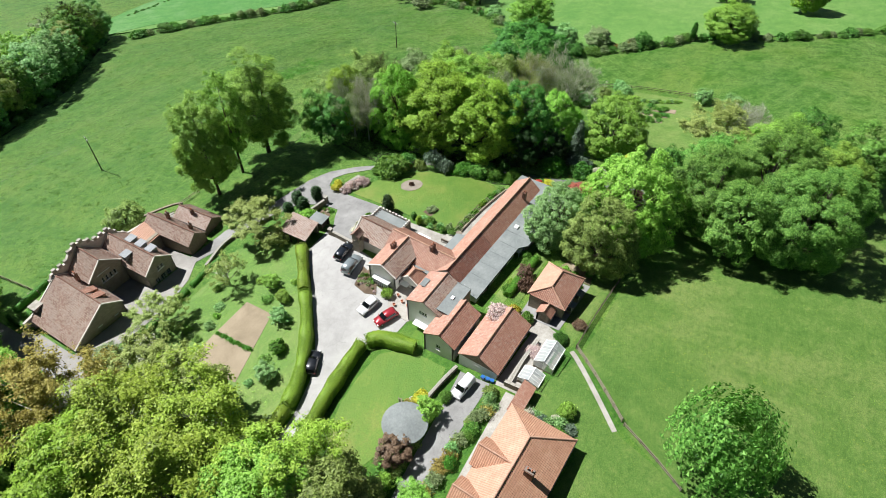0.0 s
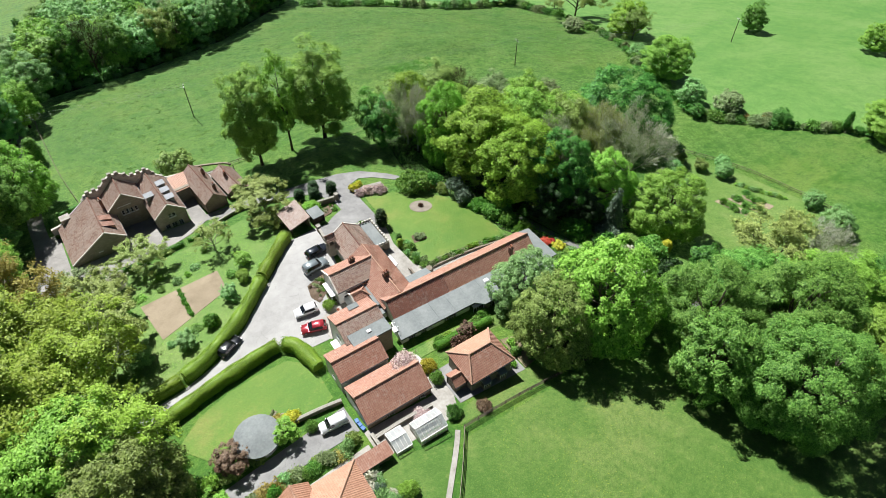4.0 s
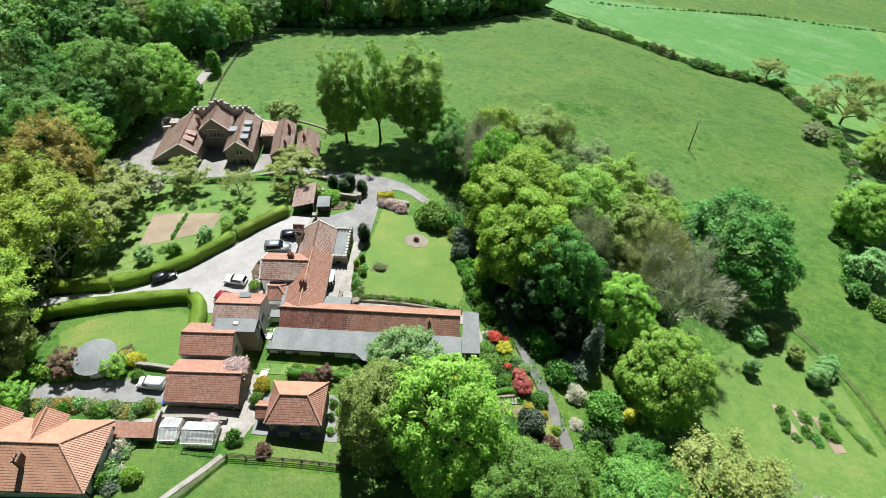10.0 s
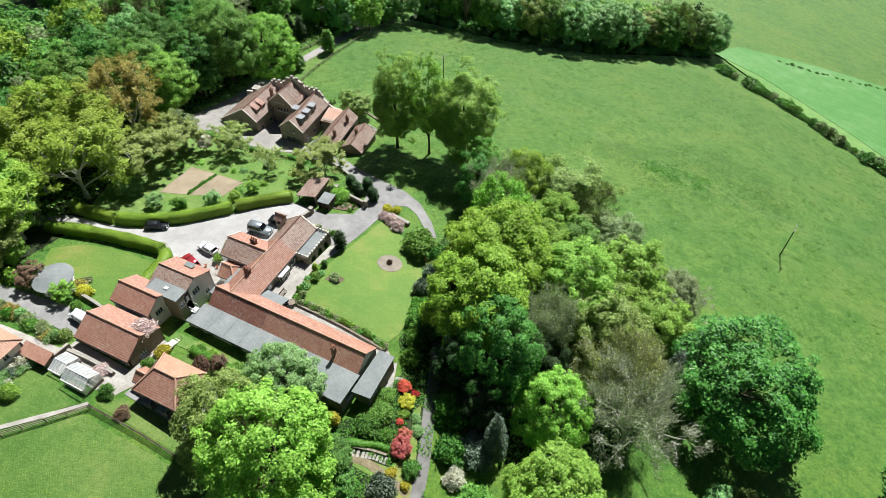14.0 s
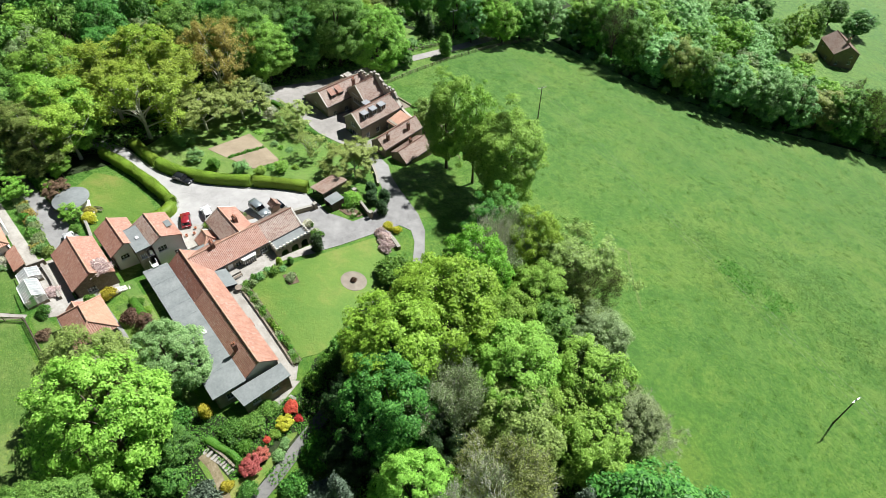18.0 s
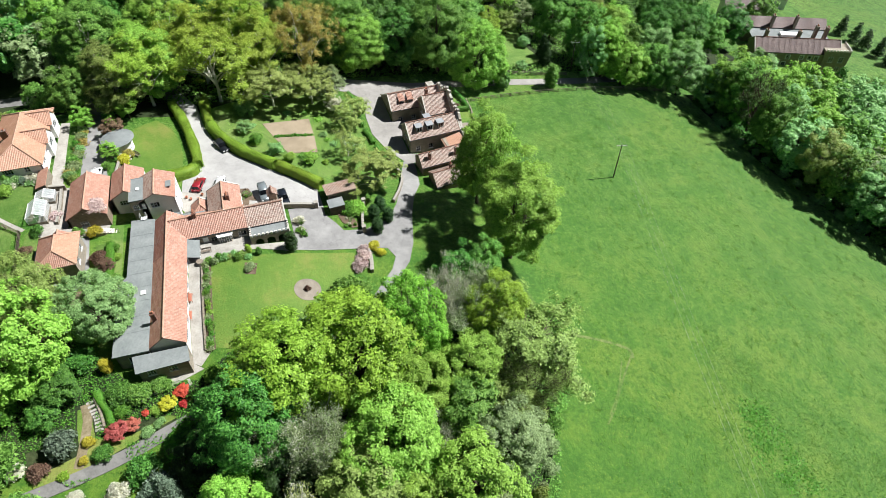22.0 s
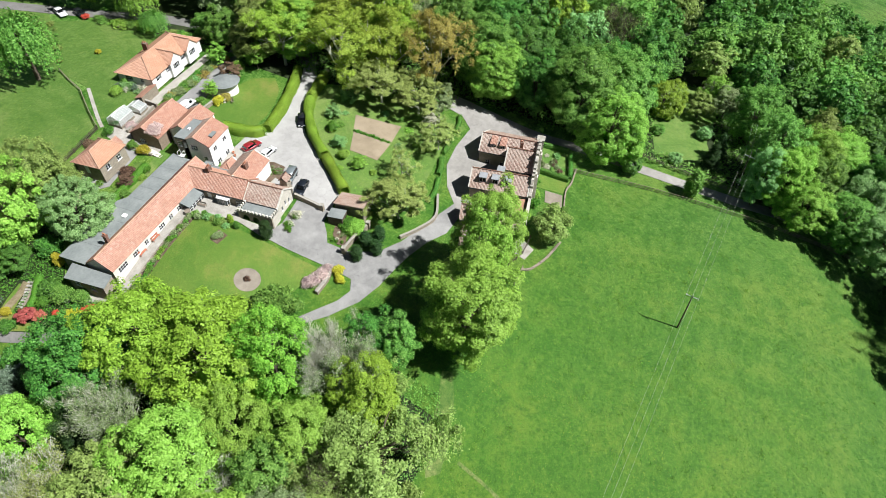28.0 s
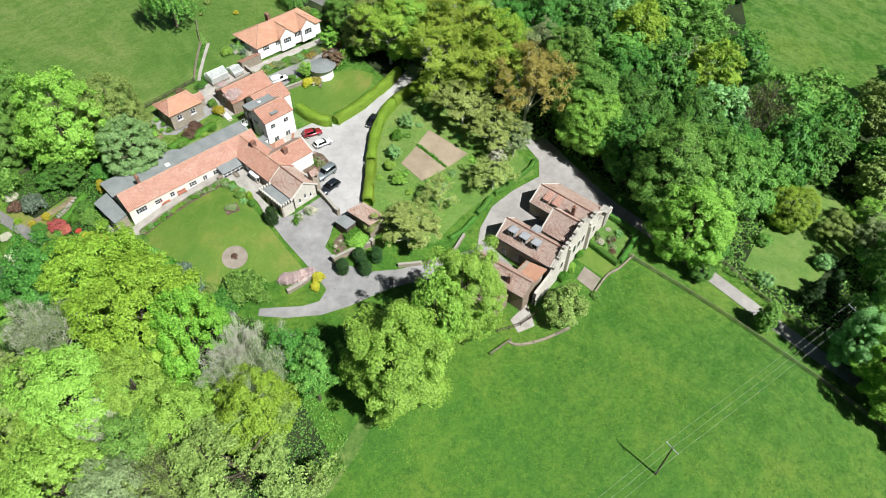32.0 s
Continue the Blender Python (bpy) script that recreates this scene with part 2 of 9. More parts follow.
SOIL = patchy("bare_soil", (0.205, 0.165, 0.112), (0.275, 0.224, 0.154), (0.345, 0.285, 0.202), 0.25, 5.0, 0.95, 0.1, 0.5, 0.05)
BED_SOIL = patchy("bed_soil", (0.07, 0.05, 0.035), (0.13, 0.095, 0.065), (0.19, 0.15, 0.11), 0.6, 4.0, 0.95, 0.1, 0.6, 0.06)
GRAVEL = patchy("bed_gravel", (0.17, 0.145, 0.115), (0.23, 0.20, 0.16), (0.30, 0.265, 0.22), 0.5, 9.0, 0.95, 0.1, 0.5, 0.03)
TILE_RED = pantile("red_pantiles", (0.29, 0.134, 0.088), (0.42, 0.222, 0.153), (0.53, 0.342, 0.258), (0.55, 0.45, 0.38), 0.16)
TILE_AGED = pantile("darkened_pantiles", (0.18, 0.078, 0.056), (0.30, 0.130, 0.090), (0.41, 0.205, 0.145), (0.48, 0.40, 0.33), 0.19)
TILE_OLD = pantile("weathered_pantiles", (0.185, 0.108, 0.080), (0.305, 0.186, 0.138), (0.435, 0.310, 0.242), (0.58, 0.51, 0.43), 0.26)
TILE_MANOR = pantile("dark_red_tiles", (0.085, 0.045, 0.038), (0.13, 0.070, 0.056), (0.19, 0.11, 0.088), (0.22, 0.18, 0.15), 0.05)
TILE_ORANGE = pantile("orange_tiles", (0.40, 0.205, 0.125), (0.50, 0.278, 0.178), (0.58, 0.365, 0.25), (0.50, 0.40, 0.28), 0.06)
RIDGE_TILE = patchy("ridge_clay", (0.33, 0.19, 0.125), (0.44, 0.27, 0.19), (0.54, 0.37, 0.28), 0.8, 6.0, 0.85, 0.2, 0.4)
RIDGE_OLD = patchy("dark_ridge_clay", (0.12, 0.065, 0.05), (0.20, 0.11, 0.08), (0.30, 0.19, 0.14), 0.8, 6.0, 0.85, 0.2, 0.4)
LEAD = patchy("grey_felt_roof", (0.150, 0.166, 0.164), (0.205, 0.222, 0.216), (0.265, 0.28, 0.272), 0.35, 3.0, 0.85, 0.3, 0.15, 0.02)
RENDER_WHITE = patchy("white_render", (0.66, 0.65, 0.61), (0.74, 0.73, 0.70), (0.80, 0.79, 0.77), 0.5, 5.0, 0.9, 0.2, 0.2, 0.01)
RENDER_CREAM = patchy("cream_render", (0.56, 0.52, 0.44), (0.66, 0.62, 0.54), (0.73, 0.69, 0.62), 0.5, 5.0, 0.9, 0.2, 0.25, 0.01)
STONE = blockwork("coursed_sandstone", (0.37, 0.325, 0.255), (0.27, 0.235, 0.185), (0.23, 0.20, 0.16), 0.55, 0.27)
STONE_PALE = blockwork("pale_ashlar", (0.60, 0.565, 0.495), (0.50, 0.465, 0.40), (0.38, 0.35, 0.30), 0.7, 0.32, 0.4)
STONE_WARM = blockwork("brown_rubble_stone", (0.31, 0.245, 0.18), (0.215, 0.165, 0.12), (0.24, 0.205, 0.16), 0.42, 0.22, 0.7)
BRICK = blockwork("old_brown_brick", (0.24, 0.12, 0.085), (0.17, 0.09, 0.066), (0.23, 0.20, 0.17), 0.23, 0.085, 0.5)
COPING = patchy("pale_stone_coping", (0.46, 0.43, 0.38), (0.58, 0.55, 0.49), (0.68, 0.65, 0.60), 0.9, 7.0, 0.9, 0.2, 0.4, 0.02)
WALL_STONE = blockwork("rubble_wall_stone", (0.33, 0.285, 0.22), (0.24, 0.205, 0.155), (0.15, 0.13, 0.10), 0.4, 0.18, 0.9)
PAINT_WHITE = patchy("white_paint", (0.72, 0.72, 0.71), (0.78, 0.78, 0.77), (0.82, 0.82, 0.81), 1.0, 9.0, 0.5, 0.4, 0.05)
PAINT_DARK = patchy("dark_paint", (0.02, 0.022, 0.025), (0.03, 0.032, 0.035), (0.04, 0.042, 0.045), 1.0, 9.0, 0.5, 0.4, 0.05)
COPING_OLD = patchy("lichened_coping", (0.22, 0.205, 0.17), (0.32, 0.30, 0.26), (0.44, 0.42, 0.37), 0.9, 7.0, 0.95, 0.1, 0.5, 0.03)
TIMBER = patchy("grey_timber", (0.16, 0.13, 0.10), (0.24, 0.20, 0.155), (0.33, 0.28, 0.22), 1.5, 12.0, 0.9, 0.2, 0.4)
TIMBER_DARK = patchy("dark_creosoted_timber", (0.05, 0.038, 0.03), (0.085, 0.066, 0.05), (0.12, 0.096, 0.075), 1.5, 12.0, 0.85, 0.25, 0.4)
TIMBER_RED = patchy("red_stained_timber", (0.30, 0.10, 0.06), (0.40, 0.15, 0.09), (0.48, 0.20, 0.13), 1.5, 12.0, 0.7, 0.3, 0.3)
BARK = patchy("bark", (0.06, 0.048, 0.036), (0.105, 0.085, 0.065), (0.16, 0.135, 0.105), 0.8, 6.0, 0.95, 0.1, 0.7, 0.06)
BARK_PALE = patchy("grey_bark", (0.36, 0.36, 0.27), (0.50, 0.50, 0.40), (0.63, 0.63, 0.53), 0.8, 6.0, 0.95, 0.1, 0.7, 0.06)
ALU = patchy("aluminium_frame", (0.60, 0.61, 0.62), (0.68, 0.69, 0.70), (0.75, 0.76, 0.77), 2.0, 12.0, 0.4, 0.5, 0.05, metal=0.6)
POT = patchy("terracotta", (0.36, 0.15, 0.09), (0.46, 0.20, 0.12), (0.54, 0.26, 0.17), 1.5, 8.0, 0.85, 0.2, 0.2)


def cracked(name, low, mid, high, crack):
    """Worn tarmac: broad stains, mends, grit and a net of fine cracks."""
    n = Nodes(name, 0.9, 0.2)
    broad, mends, grit = n.noise(0.12, 6, 0.65), n.noise(0.7, 5, 0.6), n.noise(5.0, 5, 0.75)
    f = n.math("ADD", n.math("MULTIPLY", broad, 0.5), n.math("ADD", n.math("MULTIPLY", mends, 0.25), n.math("MULTIPLY", grit, 0.25)))
    c = n.ramp(f, [(0.36, low), (0.5, mid), (0.64, high)])
    v = n.node("ShaderNodeTexVoronoi", Scale=0.28)
    v.feature = "DISTANCE_TO_EDGE"
    wob = n.node("ShaderNodeVectorMath")
    wob.operation = "ADD"
    nz = n.node("ShaderNodeTexNoise", Scale=0.9, Detail=4.0)
    n.link(n.co, nz.inputs["Vector"])
    n.link(n.co, wob.inputs[0])
    n.link(nz.outputs["Color"], wob.inputs[1])
    n.link(wob.outputs[0], v.inputs["Vector"])
    line = n.math("MULTIPLY", n.math("LESS_THAN", v.outputs["Distance"], 0.009), n.math("GREATER_THAN", n.noise(0.3, 3), 0.5))
    c = n.mix(n.math("MULTIPLY", line, 0.3), c, crack)
    n.color(c)
    n.bump(grit, 0.2, 0.02)
    return n.m


DRIVE = cracked("pale_cracked_tarmac", (0.27, 0.262, 0.25), (0.35, 0.34, 0.325), (0.43, 0.42, 0.40), (0.15, 0.145, 0.135))
YARD = cracked("stained_concrete_yard", (0.19, 0.18, 0.165), (0.27, 0.255, 0.235), (0.35, 0.335, 0.31), (0.11, 0.105, 0.095))
TARMAC = cracked("grey_worn_tarmac", (0.16, 0.157, 0.152), (0.235, 0.23, 0.222), (0.32, 0.314, 0.30), (0.09, 0.09, 0.085))


def glass(name, tint, rough=0.03, clear=0.6):
    n = Nodes(name, rough, 0.6)
    n.color(tint)
    n.b.inputs["Transmission Weight"].default_value = clear
    n.bump(n.noise(0.9, 2), 0.04, 0.02)
    return n.m


GLASS = glass("window_glass", (0.05, 0.06, 0.07))
def thin_glass(name):
    """A thin dusty pane: mostly seen through, with a share of mirror and a film of dirt."""
    n = Nodes(name, 0.04, 0.5)
    tr, gl, mx = n.node("ShaderNodeBsdfTransparent"), n.node("ShaderNodeBsdfGlossy"), n.node("ShaderNodeMixShader")
    tr.inputs["Color"].default_value = (0.86, 0.9, 0.89, 1)
    gl.inputs["Roughness"].default_value = 0.3
    mx.inputs[0].default_value = 0.3
    n.link(tr.outputs[0], mx.inputs[1])
    n.link(gl.outputs[0], mx.inputs[2])
    dust, veil = n.node("ShaderNodeBsdfDiffuse"), n.node("ShaderNodeMixShader")
    dust.inputs["Color"].default_value = (0.72, 0.77, 0.76, 1)
    n.link(n.math("ADD", n.math("MULTIPLY", n.noise(1.6, 4), 0.5), 0.08), veil.inputs[0])
    n.link(mx.outputs[0], veil.inputs[1])
    n.link(dust.outputs[0], veil.inputs[2])
    n.link(veil.outputs[0], n.out.inputs["Surface"])
    return n.m


GLASS_CLEAR = thin_glass("greenhouse_glass")
CAR_GLASS = glass("car_glass", (0.012, 0.014, 0.016), 0.03, 0.2)


def car_paint(name, c, metal=0.2):
    n = Nodes(name, 0.28, 0.5, metal)
    n.color(n.mix(n.math("MULTIPLY", n.noise(1.5, 4), 0.25), c, tuple(v * 0.8 for v in c)))
    n.b.inputs["Coat Weight"].default_value = 0.6
    return n.m


RUBBER = patchy("tyre_rubber", (0.015, 0.015, 0.015), (0.022, 0.022, 0.022), (0.03, 0.03, 0.03), 2.0, 20.0, 0.9, 0.2, 0.1)
RIM = patchy("alloy_rim", (0.45, 0.45, 0.46), (0.55, 0.55, 0.56), (0.62, 0.62, 0.63), 2.0, 20.0, 0.35, 0.5, 0.05, metal=0.8)

LEAF = {
    "oak": foliage("yellow_oak_leaves", (0.255, 0.345, 0.042), (0.425, 0.560, 0.070), (0.560, 0.690, 0.130)),
    "bright": foliage("bright_sycamore_leaves", (0.223, 0.400, 0.048), (0.380, 0.610, 0.085), (0.489, 0.705, 0.150)),
    "emerald": foliage("emerald_maple_leaves", (0.170, 0.460, 0.045), (0.310, 0.690, 0.075), (0.430, 0.790, 0.130)),
    "pale": foliage("pale_whitebeam_leaves", (0.200, 0.380, 0.135), (0.345, 0.580, 0.220), (0.510, 0.750, 0.350)),
    "fawn": foliage("fawn_green_opening_leaves", (0.260, 0.310, 0.085), (0.420, 0.490, 0.145), (0.550, 0.620, 0.230)),
    "mid": foliage("green_leaves", (0.107, 0.235, 0.044), (0.219, 0.409, 0.074), (0.342, 0.552, 0.129)),
    "deep": foliage("deep_green_leaves", (0.058, 0.160, 0.028), (0.115, 0.275, 0.044), (0.200, 0.395, 0.074), through_light=0.22),
    "yellow": foliage("yellow_green_leaves", (0.212, 0.330, 0.034), (0.354, 0.535, 0.052), (0.460, 0.650, 0.095)),
    "lime": foliage("lime_green_leaves", (0.206, 0.360, 0.050), (0.352, 0.570, 0.084), (0.465, 0.690, 0.145)),
    "olive": foliage("olive_opening_leaves", (0.184, 0.248, 0.064), (0.321, 0.414, 0.110), (0.436, 0.543, 0.166)),
    "bronze": foliage("bronze_young_leaves", (0.270, 0.210, 0.060), (0.430, 0.340, 0.098), (0.550, 0.450, 0.150)),
    "silver": foliage("silvery_green_leaves", (0.180, 0.350, 0.115), (0.304, 0.530, 0.190), (0.456, 0.670, 0.300)),
    "grey": foliage("grey_green_leaves", (0.201, 0.267, 0.120), (0.323, 0.405, 0.193), (0.446, 0.534, 0.285)),
    "yew": foliage("dark_yew_needles", (0.019, 0.046, 0.014), (0.037, 0.081, 0.022), (0.065, 0.124, 0.034), through_light=0.1),
    "blue": foliage("blue_grey_needles", (0.095, 0.140, 0.100), (0.160, 0.220, 0.160), (0.235, 0.305, 0.225), through_light=0.1),
    "red": foliage("red_maple_leaves", (0.420, 0.070, 0.085), (0.600, 0.135, 0.150), (0.720, 0.230, 0.235)),
    "scarlet": foliage("scarlet_azalea_flowers", (0.560, 0.032, 0.042), (0.760, 0.070, 0.080), (0.850, 0.170, 0.150)),
    "gold": foliage("golden_leaves", (0.430, 0.370, 0.025), (0.620, 0.540, 0.045), (0.760, 0.690, 0.120)),
    "plum": foliage("purple_brown_leaves", (0.110, 0.062, 0.048), (0.190, 0.110, 0.082), (0.280, 0.180, 0.135), through_light=0.2),
    "pink": foliage("pale_pink_blossom", (0.560, 0.390, 0.460), (0.710, 0.540, 0.605), (0.830, 0.700, 0.740)),
    "white": foliage("white_blossom", (0.598, 0.575, 0.506), (0.736, 0.713, 0.644), (0.850, 0.828, 0.770)),
    "hedge": foliage("clipped_hedge_leaves", (0.139, 0.232, 0.025), (0.240, 0.349, 0.037), (0.333, 0.442, 0.054), through_light=0.2),
    "blade": foliage("coarse_grass_blades", (0.060, 0.165, 0.014), (0.095, 0.220, 0.022), (0.150, 0.280, 0.036), through_light=0.4),
    "fern": foliage("low_green_leaves", (0.076, 0.201, 0.024), (0.142, 0.318, 0.037), (0.226, 0.419, 0.061)),
}

# ---- builders ----
def mesh_of(name, verts, faces, material, smooth=False):
    me = bpy.data.meshes.new(name)
    me.from_pydata(verts, [], faces)
    if material:
        me.materials.append(material)
    if smooth:
        me.polygons.foreach_set("use_smooth", [True] * len(me.polygons))
    me.update()
    return me


def part(name, shape, material, parent=None, label="", m=None):
    """Links a bmesh or a mesh as one object under a thing or a part."""
    if isinstance(shape, bmesh.types.BMesh):
        bmesh.ops.recalc_face_normals(shape, faces=shape.faces)
        me = bpy.data.meshes.new(name)
        shape.to_mesh(me)
        shape.free()
        me.materials.append(material)
    else:
        me = shape
    ob = new(name, me)
    if parent is not None:
        ob.parent = parent
    if m is not None:
        ob.matrix_basis = m
    if label:
        ob["label"] = label
    return ob


def thing(name, label, category, m=None, group="", kind=""):
    ob = tagged(new(name), label, category, group, kind)
    if m is not None:
        ob.matrix_basis = m
    return ob


def box(bm, x0, x1, y0, y1, z0, z1):
    v = [bm.verts.new(p) for p in ((x0, y0, z0), (x1, y0, z0), (x1, y1, z0), (x0, y1, z0), (x0, y0, z1), (x1, y0, z1), (x1, y1, z1), (x0, y1, z1))]
    for f in ((0, 3, 2, 1), (4, 5, 6, 7), (0, 1, 5, 4), (1, 2, 6, 5), (2, 3, 7, 6), (3, 0, 4, 7)):
        bm.faces.new([v[k] for k in f])
    return v


def boxes(*specs, bevel=0.0):
    bm = bmesh.new()
    for s in specs:
        box(bm, *s)
    if bevel:
        bmesh.ops.bevel(bm, geom=bm.edges[:], offset=bevel, segments=1, affect="EDGES")
    return bm


def prism(points, z0, z1):
    """An upright prism over a plan polygon."""
    bm = bmesh.new()
    a = [bm.verts.new((x, y, z0)) for x, y in points]
    b = [bm.verts.new((x, y, z1)) for x, y in points]
    bm.faces.new(a[::-1])
    bm.faces.new(b)
    for k in range(len(a)):
        j = (k + 1) % len(a)
        bm.faces.new((a[k], a[j], b[j], b[k]))
    return bm


def ring_solid(profile, sides=12, cap=True):
    """A solid of revolution from (radius, height) pairs."""
    bm = bmesh.new()
    rings = []
    for r, z in profile:
        rings.append([bm.verts.new((r * math.cos(2 * math.pi * k / sides), r * math.sin(2 * math.pi * k / sides), z)) for k in range(sides)])
    for a, b in zip(rings, rings[1:]):
        for k in range(sides):
            j = (k + 1) % sides
            bm.faces.new((a[k], a[j], b[j], b[k]))
    if cap:
        bm.faces.new(rings[0][::-1])
        bm.faces.new(rings[-1])
    return bm


def drape(name, outline, material, dz=0.05, cell=2.5, parent=None, skirt=0.12):
    """A patch of surface that lies on the ground, with a low edge all round."""
    bm = bmesh.new()
    edge = [bm.verts.new((x, y, 0)) for x, y in outline]
    bm.faces.new(edge)
    xs, ys = [p[0] for p in outline], [p[1] for p in outline]
    for axis, lo, hi in ((0, min(xs), max(xs)), (1, min(ys), max(ys))):
        k = math.ceil(lo / cell)
        while k * cell < hi:
            co, no = [0, 0, 0], [0, 0, 0]
            co[axis], no[axis] = k * cell, 1
            bmesh.ops.bisect_plane(bm, geom=bm.verts[:] + bm.edges[:] + bm.faces[:], plane_co=co, plane_no=no)
            k += 1
    for v in bm.verts:
        v.co.z = gz(v.co.x, v.co.y) + dz
    rim = [e for e in bm.edges if e.is_boundary]
    made = bmesh.ops.extrude_edge_only(bm, edges=rim)["geom"]
    for v in made:
        if isinstance(v, bmesh.types.BMVert):
            v.co.z -= skirt
    bmesh.ops.recalc_face_normals(bm, faces=bm.faces)
    up = sum(f.normal.z for f in bm.faces)
    if up < 0:
        bmesh.ops.reverse_faces(bm, faces=bm.faces)
    me = bpy.data.meshes.new(name)
    bm.to_mesh(me)
    bm.free()
    me.materials.append(material)
    return part(name, me, material, parent)


def smooth_line(points, step=1.0):
    """A Catmull-Rom line through plan points, sampled evenly enough."""
    p = [Vector((*q, 0)) if len(q) == 2 else Vector(q) for q in points]
    p = [p[0] * 2 - p[1]] + p + [p[-1] * 2 - p[-2]]
    out = []
    for a, b, c, d in zip(p, p[1:], p[2:], p[3:]):
        n = max(2, int((c - b).length / step))
        for k in range(n):
            t = k / n
            out.append(0.5 * (2 * b + (c - a) * t + (2 * a - 5 * b + 4 * c - d) * t * t + (3 * b - a - 3 * c + d) * t ** 3))
    out.append(p[-2])
    return out


def ribbon(points, width, step=2.0):
    """The plan outline of a road of even width along a line."""
    line = smooth_line(points, step)
    left, right = [], []
    for k, q in enumerate(line):
        a, b = line[max(k - 1, 0)], line[min(k + 1, len(line) - 1)]
        d = (b - a).normalized()
        n = Vector((-d.y, d.x, 0)) * width / 2
        left.append((q.x + n.x, q.y + n.y))
        right.append((q.x - n.x, q.y - n.y))
    return left + right[::-1]


# ---- roofs and walls ----
def slope(name, tl, tr, br, bl, material, parent, pitch=0.30, course=0.34, depth=0.042, label=""):
    """A pantiled roof slope between two top and two bottom corners: rolls down the slope, laps across it, and a deck below."""
    tl, tr, br, bl = (Vector(p) for p in (tl, tr, br, bl))
    u = (br - bl).normalized()
    w = ((tl + tr) / 2 - (bl + br) / 2)
    v = (w - u * w.dot(u)).normalized()
    n = u.cross(v)
    rise = w.dot(v)
    o = bl
    ut = ((tl - o).dot(u), (tr - o).dot(u))
    ub = (0.0, (br - o).dot(u))
    verts, faces, rows = [], [], []
    ncol = int(math.ceil((max(ub[1], ut[1]) - min(0.0, ut[0])) / pitch)) + 1
    first = math.floor(min(0.0, ut[0]) / pitch)
    prof = [(0.0, 0.0), (0.3, -0.55), (0.62, -0.35), (0.82, 0.85)]
    grid = [((first + c + a) * pitch, h * depth) for c in range(ncol) for a, h in prof]
    nrow = max(1, int(round(rise / course)))
    for r in range(nrow):
        for f, lift in ((r / nrow, 0.024), ((r + 0.97) / nrow, 0.0)):
            lo, hi = ub[0] + (ut[0] - ub[0]) * f, ub[1] + (ut[1] - ub[1]) * f
            ids = []
            for uu, h in grid:
                ids.append(len(verts))
                cu = min(max(uu, lo), hi)
                verts.append((cu, rise * f, (h if lo < uu < hi else 0.0) + lift))
            rows.append(ids)
    for a, b in zip(rows, rows[1:]):
        for k in range(len(a) - 1):
            if abs(verts[a[k]][0] - verts[a[k + 1]][0]) > 1e-4 or abs(verts[b[k]][0] - verts[b[k + 1]][0]) > 1e-4:
                faces.append((a[k], a[k + 1], b[k + 1], b[k]))
    base = len(verts)
    deck = [(ub[0], 0, 0.0), (ub[1], 0, 0.0), (ut[1], rise, 0.0), (ut[0], rise, 0.0)]
    verts += [(x, y, -0.03) for x, y, z in deck] + [(x, y, -0.15) for x, y, z in deck]
    faces += [(base + 7, base + 6, base + 5, base + 4)]
    for k in range(4):
        j = (k + 1) % 4
        faces.append((base + k, base + 4 + k, base + 4 + j, base + j))
    m = Matrix((u, v, n)).transposed().to_4x4()
    m.translation = o
    return part(name, mesh_of(name, verts, faces, material), material, parent, label, m)


def ridge(name, a, b, material, parent, r=0.15):
    """Half-round ridge tiles, end to end with a small step at each joint."""
    a, b = Vector(a), Vector(b)
    d = b - a
    n = max(1, int(d.length / 0.45))
    side = Vector((-d.y, d.x, 0)).normalized()
    upw = side.cross(d).normalized()
    if upw.z < 0:
        upw = -upw
    verts, faces = [], []
    for k in range(n):
        for f, rr in ((k / n, r), ((k + 0.97) / n, r * 0.86)):
            c = a + d * f
            for j in range(6):
                ang = math.pi * j / 5
                verts.append(c + side * (math.cos(ang) * rr) + upw * (math.sin(ang) * rr - 0.02))
        s = k * 12
        for j in range(5):
            faces.append((s + j, s + j + 1, s + 7 + j, s + 6 + j))
        faces.append(tuple(range(s, s + 6)))
        faces.append(tuple(range(s + 11, s + 5, -1)))
    return part(name, mesh_of(name, [tuple(v) for v in verts], faces, material), material, parent)


